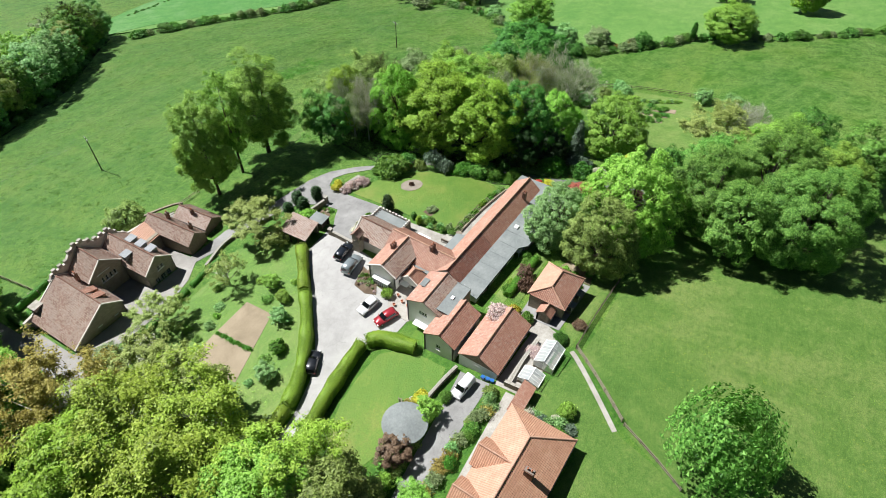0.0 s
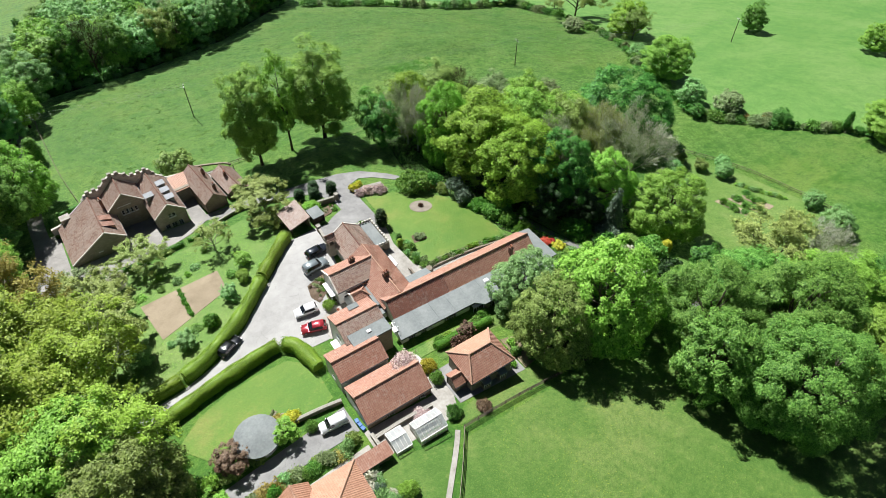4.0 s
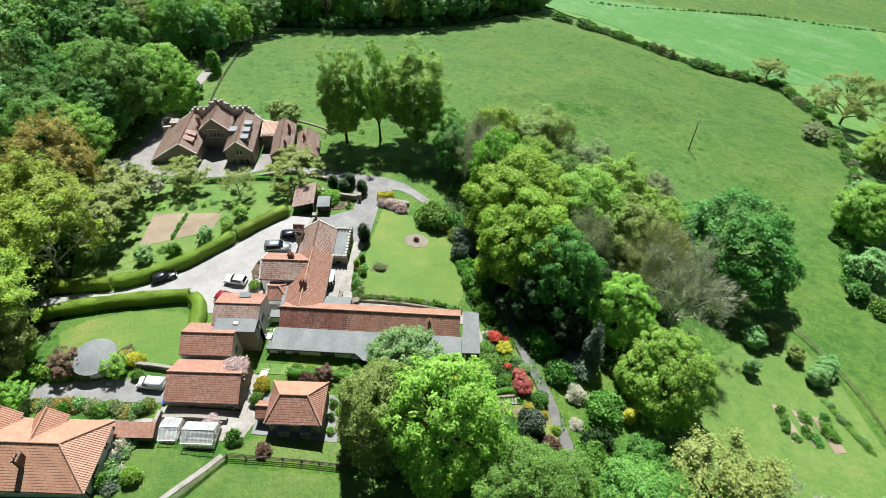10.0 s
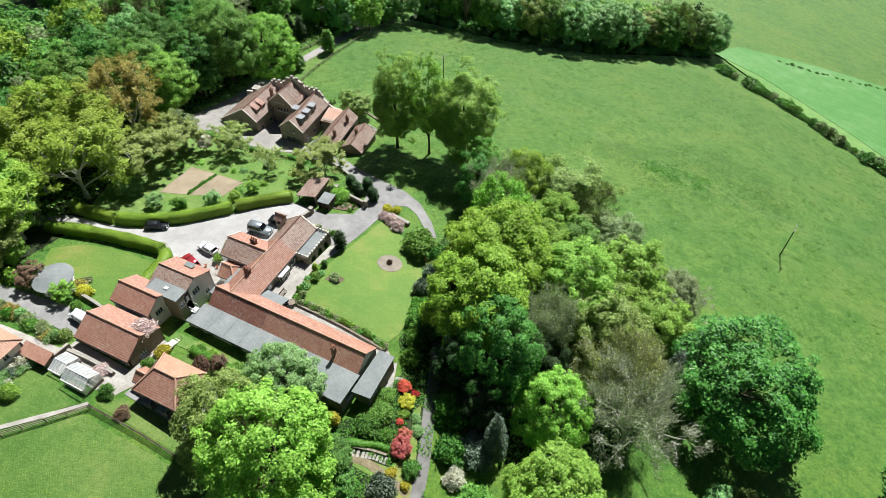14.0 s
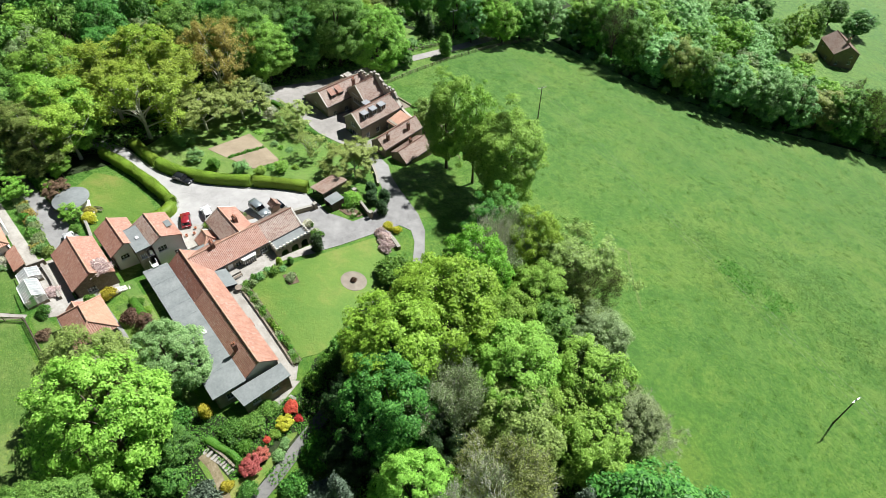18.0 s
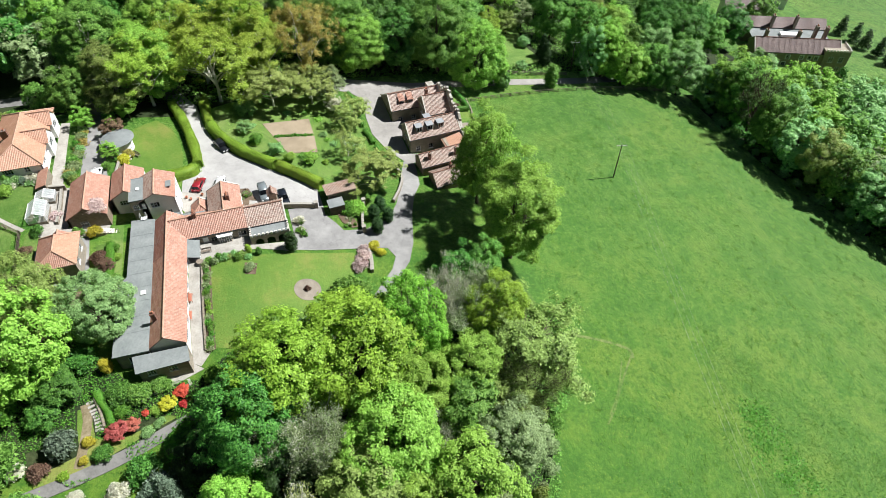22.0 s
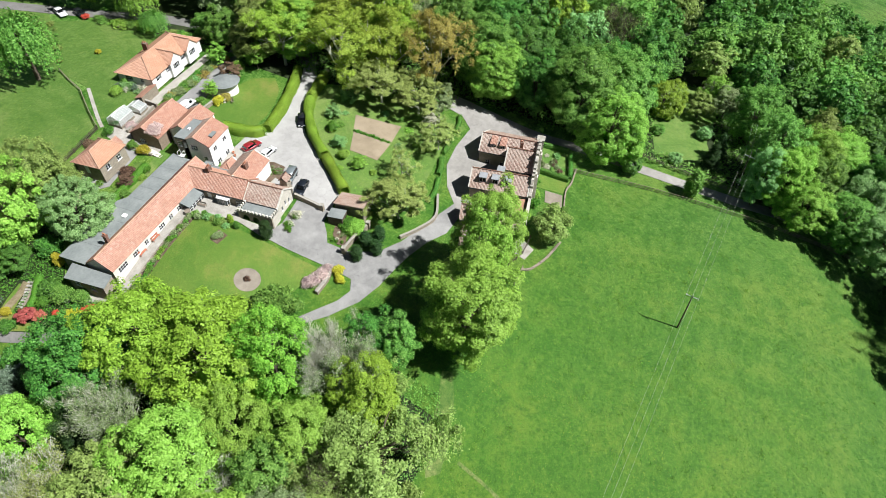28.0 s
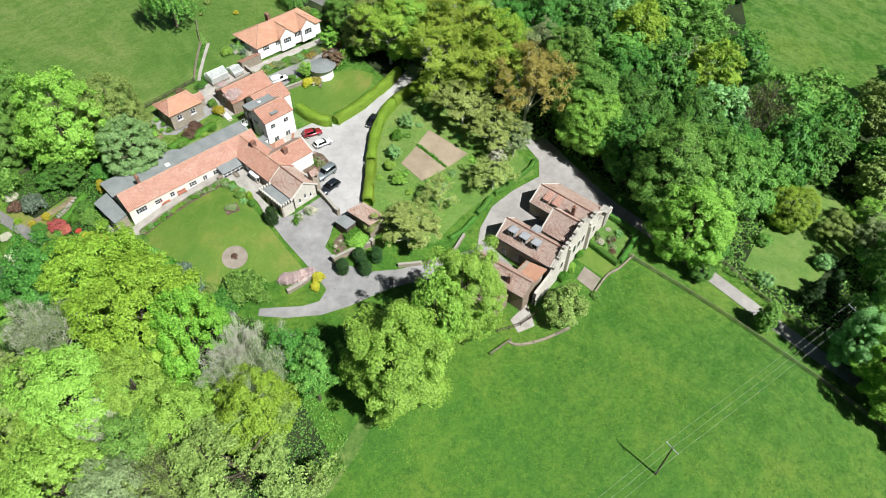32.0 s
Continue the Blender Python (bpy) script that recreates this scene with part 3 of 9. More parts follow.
def wall_mesh(name, length, z0, z1, material, holes=(), th=0.3, top=None):
    """A wall along x from 0, outer face at y=0, with openings (x, z, w, h) right through; top: further outline points (x, z) above z1."""
    us = sorted({0.0, length, *(h[0] for h in holes), *(h[0] + h[2] for h in holes)})
    zs = sorted({z0, z1, *(h[1] for h in holes), *(h[1] + h[3] for h in holes)})
    us, zs = [u for u in us if 0 <= u <= length], [z for z in zs if z0 <= z <= z1]
    bm = bmesh.new()
    vs = {}

    def vert(u, y, z):
        k = (round(u, 4), y, round(z, 4))
        if k not in vs:
            vs[k] = bm.verts.new((u, y, z))
        return vs[k]

    def solid(i, j):
        if not (0 <= i < len(us) - 1 and 0 <= j < len(zs) - 1):
            return False
        cu, cz = (us[i] + us[i + 1]) / 2, (zs[j] + zs[j + 1]) / 2
        return not any(h[0] < cu < h[0] + h[2] and h[1] < cz < h[1] + h[3] for h in holes)

    for i in range(len(us) - 1):
        for j in range(len(zs) - 1):
            if not solid(i, j):
                continue
            a, b, c, d = us[i], us[i + 1], zs[j], zs[j + 1]
            bm.faces.new((vert(a, 0, c), vert(b, 0, c), vert(b, 0, d), vert(a, 0, d)))
            bm.faces.new((vert(a, th, c), vert(a, th, d), vert(b, th, d), vert(b, th, c)))
            for di, dj, p, q in ((-1, 0, (a, c), (a, d)), (1, 0, (b, d), (b, c)), (0, -1, (b, c), (a, c)), (0, 1, (a, d), (b, d))):
                if not solid(i + di, j + dj) and not (top and dj == 1 and j == len(zs) - 2):
                    bm.faces.new((vert(p[0], 0, p[1]), vert(q[0], 0, q[1]), vert(q[0], th, q[1]), vert(p[0], th, p[1])))
    if top:
        line = [(length, z1)] + list(top) + [(0.0, z1)]
        mid = [u for u in us if 0 < u < length]
        poly = [(u, z1) for u in [0.0] + mid + [length]] + [q for q in top]
        fr, bk = [vert(u, 0, z) for u, z in poly], [vert(u, th, z) for u, z in poly]
        bm.faces.new(fr)
        bm.faces.new(bk[::-1])
        for (u1, s1), (u2, s2) in zip(line, line[1:]):
            bm.faces.new((vert(u1, 0, s1), vert(u2, 0, s2), vert(u2, th, s2), vert(u1, th, s1)))
    bmesh.ops.recalc_face_normals(bm, faces=bm.faces)
    me = bpy.data.meshes.new(name)
    bm.to_mesh(me)
    bm.free()
    me.materials.append(material)
    return me


WINDOW_MESHES = {}


def window(parent, m, w, h, nx=2, nz=2, paint=None, sill=True, name="window"):
    """A window in an opening of its size: frame with glazing bars, sill, and a pane behind them."""
    paint = paint or PAINT_WHITE
    key = (round(w, 2), round(h, 2), nx, nz, paint.name, sill)
    if key not in WINDOW_MESHES:
        b = 0.07
        made = [("window", paint, boxes((0, w, 0.06, 0.14, 0, b), (0, w, 0.06, 0.14, h - b, h), (0, b, 0.06, 0.14, b, h - b), (w - b, w, 0.06, 0.14, b, h - b))),
                ("pane", GLASS, boxes((b * 0.5, w - b * 0.5, 0.095, 0.11, b * 0.5, h - b * 0.5)))]
        for k in range(1, nx):
            x = w * k / nx
            made.append(("mullion", paint, boxes((x - 0.03, x + 0.03, 0.07, 0.13, b, h - b))))
        for k in range(1, nz):
            z = h * k / nz
            for q in range(nx):
                made.append(("glazing_bar", paint, boxes((w * q / nx + 0.035, w * (q + 1) / nx - 0.035, 0.08, 0.125, z - 0.02, z + 0.02))))
        if sill:
            made.append(("sill", paint, boxes((-0.08, w + 0.08, -0.10, 0.05, -0.08, 0.0))))
        kept = []
        for nm, mt, bm in made:
            me = bpy.data.meshes.new(nm)
            bm.to_mesh(me)
            bm.free()
            me.materials.append(mt)
            kept.append((nm, mt, me))
        WINDOW_MESHES[key] = kept
    kept = WINDOW_MESHES[key]
    ob = part(name, kept[0][2], paint, parent, m=m)
    for nm, mt, me in kept[1:]:
        part(nm, me, mt, ob)
    return ob


def door(parent, m, w, h, material, glazed=False):
    ob = part("door", boxes((0.0, w, 0.08, 0.14, 0, h), (0.12, w - 0.12, 0.06, 0.08, 0.15, h * 0.42), (0.12, w - 0.12, 0.06, 0.08, h * 0.5, h - 0.15)), material, parent, m=m)
    part("handle", boxes((w - 0.14, w - 0.1, 0.0, 0.06, h * 0.46, h * 0.52)), RIM, ob)
    return ob


def chimney(parent, x, y, z0, z1, sx, sy, material, pots=2):
    ob = part("chimney", boxes((x - sx / 2, x + sx / 2, y - sy / 2, y + sy / 2, z0, z1 - 0.25),
                               (x - sx / 2 - 0.07, x + sx / 2 + 0.07, y - sy / 2 - 0.07, y + sy / 2 + 0.07, z1 - 0.25, z1 - 0.1),
                               (x - sx / 2, x + sx / 2, y - sy / 2, y + sy / 2, z1 - 0.1, z1)), material, parent)
    for k in range(pots):
        f = (k + 0.5) / pots - 0.5
        px, py = (x + f * sx * 0.9, y) if sx >= sy else (x, y + f * sy * 0.9)
        part("chimney_pot", ring_solid([(0.13, z1), (0.11, z1 + 0.35), (0.14, z1 + 0.37), (0.14, z1 + 0.43), (0.09, z1 + 0.43), (0.085, z1 + 0.2)], 10), POT, ob, m=pose(px, py, 0))
    return ob


def gabled(name, label, at, turn, length, ws, wn, zs, zn, zr, zb, wall, tile, ridge_mat, over=0.25, verge=0.12, holes=None, skip=(), hips=(0.0, 0.0), coping=None, category="house", tiles_n=None, aged=0.0):
    """A building under a pitched roof. Its ridge runs along local x over 'length' from 'at'; ws and wn are the distances from
    the ridge to the eaves on its right and left; holes: side -> (x, z above base, w, h, what)."""
    holes = holes or {}
    top = thing(name, label, category, pose(at[0], at[1], 0, 0, 0, turn))
    th = 0.3
    sides = {
        "s": (pose(0, -ws, 0), length, zs), "n": (pose(length, wn, 0, 0, 0, 180), length, zn),
        "w": (pose(0, wn - 0.004, 0, 0, 0, -90), ws + wn - 0.008, min(zs, zn)), "e": (pose(length, -ws + 0.004, 0, 0, 0, 90), ws + wn - 0.008, min(zs, zn)),
    }
    for side, (m, ln, z1) in sides.items():
        if side in skip:
            continue
        hs = [h for h in holes.get(side, ())]
        cut = [(h[0], zb + h[1], h[2], h[3]) for h in hs if h[4] != "none"]
        upper = None
        if side in "we":
            hip = hips[0] if side == "w" else hips[1]
            rise_s, rise_n = zr - zs, zr - zn
            if not hip:
                if side == "w":
                    upper = [(ln, zs - 0.05)] if zs > zn + 0.01 else []
                    upper += [(wn, zr - 0.12)] + ([(0.0, zn - 0.05)] if zn > zs + 0.01 else [])
                else:
                    upper = [(ln, zn - 0.05)] if zn > zs + 0.01 else []
                    upper += [(ws, zr - 0.12)] + ([(0.0, zs - 0.05)] if zs > zn + 0.01 else [])
        me = wall_mesh("wall", ln, zb, z1 - 0.06, wall, cut, th, upper)
        wall_ob = part("wall", me, wall, top, m=m)
        for h in hs:
            at_m = m @ pose(h[0], 0, zb + h[1])
            if h[4] == "door":
                door(top, at_m, h[2], h[3], h[5] if len(h) > 5 else PAINT_WHITE)
            elif h[4] == "win":
                window(top, at_m, h[2], h[3], *(h[5:7] if len(h) > 5 else (2, 2)))
    gs, gn = (zr - zs) / ws, (zr - zn) / wn
    ys, yn = ws + over, wn + over
    es, en = zr - gs * ys, zr - gn * yn
    x0, x1 = -verge, length + verge
    h0, h1 = hips
    if h0:
        x0 = -over
    if h1:
        x1 = length + over
    r0, r1 = (h0 if h0 else x0), (length - h1 if h1 else x1)
    if aged:
        slope("roof_slope", (r0, 0, zr), (aged, 0, zr), (aged, -ys, es), (x0, -ys, es), TILE_AGED, top, label="older darkened pantile slope")
        slope("roof_slope", (aged, 0, zr), (r1, 0, zr), (x1, -ys, es), (aged, -ys, es), tile, top)
    else:
        slope("roof_slope", (r0, 0, zr), (r1, 0, zr), (x1, -ys, es), (x0, -ys, es), tile, top)
    slope("roof_slope", (r1, 0, zr), (r0, 0, zr), (x0, yn, en), (x1, yn, en), tiles_n or tile, top)
    ridge("ridge_tiles", (r0, 0, zr + 0.06), (r1, 0, zr + 0.06), ridge_mat, top)
    if h0:
        slope("roof_slope", (r0, 0.01, zr), (r0, -0.01, zr), (x0, -ys, es), (x0, yn, en), tile, top)
        for y, z in ((-ys, es), (yn, en)):
            ridge("hip_tiles", (x0, y, z + 0.05), (r0, 0, zr + 0.05), ridge_mat, top)
    if h1:
        slope("roof_slope", (r1, -0.01, zr), (r1, 0.01, zr), (x1, yn, en), (x1, -ys, es), tile, top)
        for y, z in ((-ys, es), (yn, en)):
            ridge("hip_tiles", (x1, y, z + 0.05), (r1, 0, zr + 0.05), ridge_mat, top)
    if coping:
        for xe, hip in ((x0, h0), (x1, h1)):
            if hip:
                continue
            for y, z in ((-ys, es), (yn, en)):
                bm = bmesh.new()
                d = 0.13
                v = [bm.verts.new((xe + a, yy, zz + b)) for a in (-d, d) for yy, zz in ((0, zr), (y, z)) for b in (-0.12, 0.13)]
                for f in ((0, 1, 3, 2), (4, 6, 7, 5), (1, 5, 7, 3), (0, 2, 6, 4), (2, 3, 7, 6), (0, 4, 5, 1)):
                    bm.faces.new([v[k] for k in f])
                part("verge_coping", bm, coping, top)
    part("gutter", boxes((x0, x1, -ys - 0.1, -ys + 0.02, es - 0.16, es - 0.06)), PAINT_DARK, top)
    return top


def flat_roof(parent, x0, x1, y0, y1, z, material=None, upstand=0.1, name="flat_roof"):
    """A felted roof with a raised rim and welted seams."""
    specs = [(x0, x1, y0, y1, z - 0.22, z)]
    for a, b, c, d in ((x0, x1, y0, y0 + 0.12), (x0, x1, y1 - 0.12, y1), (x0, x0 + 0.12, y0 + 0.12, y1 - 0.12), (x1 - 0.12, x1, y0 + 0.12, y1 - 0.12)):
        specs.append((a, b, c, d, z - 0.1, z + upstand * 0.6))
    return part(name, boxes(*specs), material or LEAD, parent)


# ---- plants ----
def leaf_mesh(name, centers, normals, sizes, material, rng, aspect=1.0):
    """Many small leaf sprays, each a bent three-cornered blade."""
    n = len(centers)
    ref = rng.normal(size=(n, 3))
    t1 = np.cross(normals, ref)
    t1 /= np.linalg.norm(t1, axis=1)[:, None] + 1e-9
    t2 = np.cross(normals, t1)
    s = sizes[:, None]
    asp = rng.uniform(0.55, 1.0, n)[:, None]
    v = np.empty((n, 3, 3))
    v[:, 0] = -t1 * s * 0.9 - t2 * s * asp * 0.6
    v[:, 1] = t1 * s * 1.1
    v[:, 2] = -t1 * s * 0.35 + t2 * s * asp
    v[:, :, 2] /= aspect
    v += centers[:, None, :]
    me = bpy.data.meshes.new(name)
    me.vertices.add(n * 3)
    me.vertices.foreach_set("co", v.reshape(-1).astype(np.float32))
    me.loops.add(n * 3)
    me.loops.foreach_set("vertex_index", np.arange(n * 3, dtype=np.int32))
    me.polygons.add(n)
    me.polygons.foreach_set("loop_start", np.arange(0, n * 3, 3, dtype=np.int32))
    me.polygons.foreach_set("loop_total", np.full(n, 3, dtype=np.int32))
    me.materials.append(material)
    me.update(calc_edges=True)
    return me


def cloud(lobes, count, size, rng, inner=0.2, low=-0.55, spread=0.35, per=9, aspect=1.0):
    """Leaf places: tiers of flat sprays over the outsides of many overlapping lobes (x, y, z, radius, height factor)."""
    L = np.array(lobes, float)
    wgt = L[:, 3] ** 2
    ns = max(20, count // per)
    pick = rng.choice(len(L), size=ns * 3, p=wgt / wgt.sum())
    d = rng.normal(size=(len(pick), 3))
    d /= np.linalg.norm(d, axis=1)[:, None]
    flip = d[:, 2] < low
    d[flip, 2] *= -1
    rad = 1.04 - np.abs(rng.normal(scale=0.16, size=len(pick)))
    deep = rng.random(len(pick)) < inner
    rad[deep] = rng.uniform(0.4, 0.85, deep.sum())
    q = L[pick]
    pos = q[:, :3] + d * (q[:, 3] * rad)[:, None] * np.stack([np.ones(len(pick)), np.ones(len(pick)), q[:, 4]], 1)
    inside = np.zeros(len(pick), bool)
    for lb in L:
        e = (pos - lb[:3]) / (lb[3] * np.array([1, 1, lb[4]]))
        inside |= (e * e).sum(1) < 0.6
    keep = ~inside | deep
    pos, d = pos[keep][:ns], d[keep][:ns]
    sn = d * 1.0 + np.array([0, 0, 0.6]) + rng.normal(scale=0.22, size=d.shape)
    sn /= np.linalg.norm(sn, axis=1)[:, None]
    k = np.repeat(np.arange(len(pos)), per)
    off = rng.normal(size=(len(k), 3))
    off -= sn[k] * (off * sn[k]).sum(1)[:, None] * 0.75
    p = pos[k] + off * size * 1.5 * np.array([1, 1, 1 / aspect])
    nrm = sn[k] + rng.normal(scale=spread, size=p.shape)
    nrm /= np.linalg.norm(nrm, axis=1)[:, None]
    return p, nrm, size * rng.uniform(0.6, 1.35, len(p))


def tube(verts, faces, pts, radii, sides=6):
    base = len(verts)
    for k, (p, r) in enumerate(zip(pts, radii)):
        a, b = Vector(pts[max(k - 1, 0)]), Vector(pts[min(k + 1, len(pts) - 1)])
        d = (b - a).normalized()
        s = d.cross(Vector((0.3, 0.9, 0.1))).normalized()
        t = d.cross(s)
        for j in range(sides):
            g = 2 * math.pi * j / sides
            verts.append(tuple(Vector(p) + (s * math.cos(g) + t * math.sin(g)) * r))
    for k in range(len(pts) - 1):
        for j in range(sides):
            i = (j + 1) % sides
            faces.append((base + k * sides + j, base + k * sides + i, base + (k + 1) * sides + i, base + (k + 1) * sides + j))
    faces.append(tuple(base + (len(pts) - 1) * sides + j for j in range(sides)))


def limb(verts, faces, rng, start, direction, length, r, depth, spread=0.6, tips=None, thin=0.42):
    """A branching limb that thins to its tips."""
    p, d = np.array(start, float), np.array(direction, float)
    d /= np.linalg.norm(d)
    pts, rad = [tuple(p)], [r]
    n = 4
    for k in range(n):
        d = d + rng.normal(scale=0.14, size=3) + np.array([0, 0, 0.05])
        d /= np.linalg.norm(d)
        p = p + d * length / n
        pts.append(tuple(p))
        rad.append(r * (1 - 0.6 * (k + 1) / n))
    tube(verts, faces, pts, rad, 5 if depth > 1 else 3)
    if depth <= 0:
        if tips is not None:
            tips.append(tuple(p))
        return
    for k in range(3 if depth > 1 else 4):
        at = pts[rng.integers(2, n + 1)]
        nd = d + rng.normal(scale=spread, size=3)
        limb(verts, faces, rng, at, nd, length * rng.uniform(0.5, 0.75), r * thin, depth - 1, spread, tips, thin)


CROWN = {   # crown foot and top, half width, height over width, clumps, clump radius, clump flatness, swell of the boughs, raggedness
    "broad": (0.10, 0.985, 0.49, 1.2, 260, 0.058, 0.70, 0.30, 0.08),
    "dome": (-0.03, 0.985, 0.49, 0.95, 460, 0.046, 0.70, 0.17, 0.06),
    "tall": (0.07, 0.985, 0.47, 1.85, 330, 0.062, 0.80, 0.32, 0.08),
    "small": (0.15, 0.97, 0.49, 0.9, 110, 0.085, 0.75, 0.30, 0.12),
    "loose": (0.14, 0.98, 0.48, 1.3, 150, 0.062, 0.65, 0.36, 0.16),
    "beech": (0.06, 0.985, 0.49, 1.15, 420, 0.056, 0.55, 0.22, 0.07),
}


def boughs(shape, rng, count, size):
    """Leaf places of a broadleaf crown: many small clumps over a swelling outline, thinner within. Width 1, height the aspect."""
    c0, c1, rx, asp, nc, rc, flat, swell, rag = CROWN[shape]
    zc, hz = asp * (c0 * 0.62 + c1 * 0.38), asp * (c1 - c0)
    up, down = asp * c1 - rc * flat, asp * c0
    k = np.arange(nc) + 0.5
    lat = 1 - 1.86 * k / nc                                  # from the top down to well under the widest part
    ang = k * 2.39996 + rng.normal(scale=0.25, size=nc)
    flatr = np.sqrt(np.maximum(0, 1 - lat * lat))
    d = np.stack([np.cos(ang) * flatr, np.sin(ang) * flatr, lat], 1) + rng.normal(scale=0.10, size=(nc, 3))
    d /= np.linalg.norm(d, axis=1)[:, None]
    hub = rng.normal(size=(26, 3)) + np.array([0, 0, 0.35])
    hub /= np.linalg.norm(hub, axis=1)[:, None]
    near = np.exp((d @ hub.T - 1) / 0.055)
    r = 1 - swell + swell * 1.35 * np.minimum(1.0, near.max(1)) - np.abs(rng.normal(scale=rag, size=nc))
    layer = rng.random(nc) < 0.2
    r[layer] *= rng.uniform(0.6, 0.85, layer.sum())
    sz = np.where(d[:, 2] > 0, up - zc, zc - down)
    c = d * r[:, None] * np.stack([np.full(nc, rx - rc * 0.55), np.full(nc, rx - rc * 0.55), sz], 1) + np.array([0, 0, zc])
    n = d + np.array([0, 0, 0.55])
    n /= np.linalg.norm(n, axis=1)[:, None]
    rad = rc * rng.uniform(0.5, 1.7, nc)
    pick = rng.choice(nc, size=count, p=rad ** 2 / (rad ** 2).sum())
    h = rng.normal(size=(count, 3)) + n[pick] * 0.6
    h *= (0.45 + 0.6 * rng.random((count, 1))) / np.linalg.norm(h, axis=1)[:, None]
    pos = c[pick] + h * rad[pick][:, None] * np.array([1, 1, flat])
    nrm = h * 0.6 + n[pick] * 0.5 + np.array([0, 0, 0.4]) + rng.normal(scale=0.3, size=(count, 3))
    nrm /= np.linalg.norm(nrm, axis=1)[:, None]
    pos[:, 2] /= asp
    return pos, nrm, size * rng.uniform(0.6, 1.35, count), c / np.array([1, 1, asp])


def tree_meshes(shape, leaf, seed, count, size, bark):
    """Trunk and crown of a tree of unit size: 1 high, and about 1 across its crown at scale 1."""
    rng = np.random.default_rng(seed)
    aspect = CROWN[shape][3] if shape in CROWN else {"bare": 1.4, "oak": 1.2, "conifer": 1.6, "column": 1.6, "shrub": 0.65, "weep": 1.1}[shape]
    verts, faces, lobes, tips = [], [], [], []
    if shape in CROWN:
        pos, nrm, sz, clumps = boughs(shape, rng, count, size)
        tr = 0.022 if shape != "small" else 0.03
        line = [(0, 0, -0.04), (0.004, 0.003, 0.1), (rng.normal(scale=0.01), rng.normal(scale=0.01), 0.3), (rng.normal(scale=0.02), rng.normal(scale=0.02), 0.55), (0, 0, 0.82)]
        tube(verts, faces, line, [tr * 1.5, tr, tr * 0.85, tr * 0.5, tr * 0.12], 8)
        for lb in clumps[rng.permutation(len(clumps))[:14]]:
            st = np.array((0, 0, max(0.12, lb[2] * 0.5)))
            limb(verts, faces, rng, st, lb - st, float(np.linalg.norm(lb - st)) * 0.6, tr * 0.42, 1, 0.4)
    elif shape in ("bare", "oak"):
        tr = 0.02
        line = [(0, 0, -0.04), (0, 0, 0.12), (0.01, 0.0, 0.3), (0.0, 0.015, 0.5)]
        tube(verts, faces, line, [tr * 1.4, tr, tr * 0.85, tr * 0.6], 8)
        for k in range(11):
            ang = k * 2.4
            z0 = 0.16 + 0.034 * k
            limb(verts, faces, rng, (0, 0, z0), (math.cos(ang), math.sin(ang), 0.75 + 0.06 * k), 0.42 - 0.012 * k, tr * 0.6, 3 if shape == "bare" else 2, 0.5, tips, 0.52 if shape == "bare" else 0.42)
        tp = np.array(tips)
        if shape == "bare":
            m = 6000
            a = tp[rng.integers(0, len(tp), m)] + rng.normal(scale=0.022, size=(m, 3))
            way = a - np.array([0, 0, 0.3])
            way = way / np.linalg.norm(way, axis=1)[:, None] + rng.normal(scale=0.45, size=(m, 3)) + np.array([0, 0, 0.25])
            way *= 0.055 * rng.uniform(0.5, 1.3, m)[:, None] / np.linalg.norm(way, axis=1)[:, None]
            side = np.cross(way, rng.normal(size=(m, 3)))
            side *= 0.0028 / np.linalg.norm(side, axis=1)[:, None]
            base = len(verts)
            verts.extend(map(tuple, np.stack([a - side, a + side, a + way], 1).reshape(-1, 3)))
            faces.extend((base + 3 * q, base + 3 * q + 1, base + 3 * q + 2) for q in range(m))
        if shape == "oak":
            tp = np.concatenate([tp + rng.normal(scale=s, size=tp.shape) * np.array([1, 1, 0.7]) for s in (0.0, 0.02, 0.03, 0.04, 0.05)])
            off = rng.normal(scale=0.021, size=(count, 3)) * np.array([1, 1, 0.6])
        else:
            off = rng.normal(scale=0.035, size=(count, 3))
        pick = rng.integers(0, len(tp), count)
        pos = tp[pick] + off
        nrm = rng.normal(scale=0.5, size=(count, 3)) + (np.array([0, 0, 0.7]) + (pos - np.array([0, 0, 0.45])) * 1.6 if shape == "oak" else 0)
        nrm /= np.linalg.norm(nrm, axis=1)[:, None]
        sz = size * rng.uniform(0.5, 1.2, count)
    elif shape == "conifer":
        tube(verts, faces, [(0, 0, -0.03), (0, 0, 0.5), (0, 0, 0.98)], [0.025, 0.016, 0.003], 7)
        for k in range(46):
            f = (k + 0.5) / 46
            z = 0.08 + 0.88 * f
            rr = 0.36 * (1 - f) ** 0.8 * rng.uniform(0.7, 1.0)
            ang = k * 2.39996
            lobes.append((math.cos(ang) * rr * 0.7, math.sin(ang) * rr * 0.7, z, 0.05 + 0.09 * (1 - f), 0.55))
        pos, nrm, sz = cloud(lobes, count, size, rng, 0.15, -0.8, 0.5, 9, aspect)
    elif shape == "column":
        tube(verts, faces, [(0, 0, -0.03), (0, 0, 0.5), (0, 0, 0.9)], [0.05, 0.03, 0.006], 7)
        for k in range(26):
            f = (k + 0.5) / 26
            rr = 0.3 * math.sin(math.pi * (0.12 + 0.85 * f)) ** 0.7
            ang = k * 2.39996
            lobes.append((math.cos(ang) * rr * 0.6, math.sin(ang) * rr * 0.6, 0.1 + 0.82 * f, 0.13, 1.2))
        pos, nrm, sz = cloud(lobes, count, size, rng, 0.1, -0.8, 0.45, 9, aspect)
    elif shape == "weep":
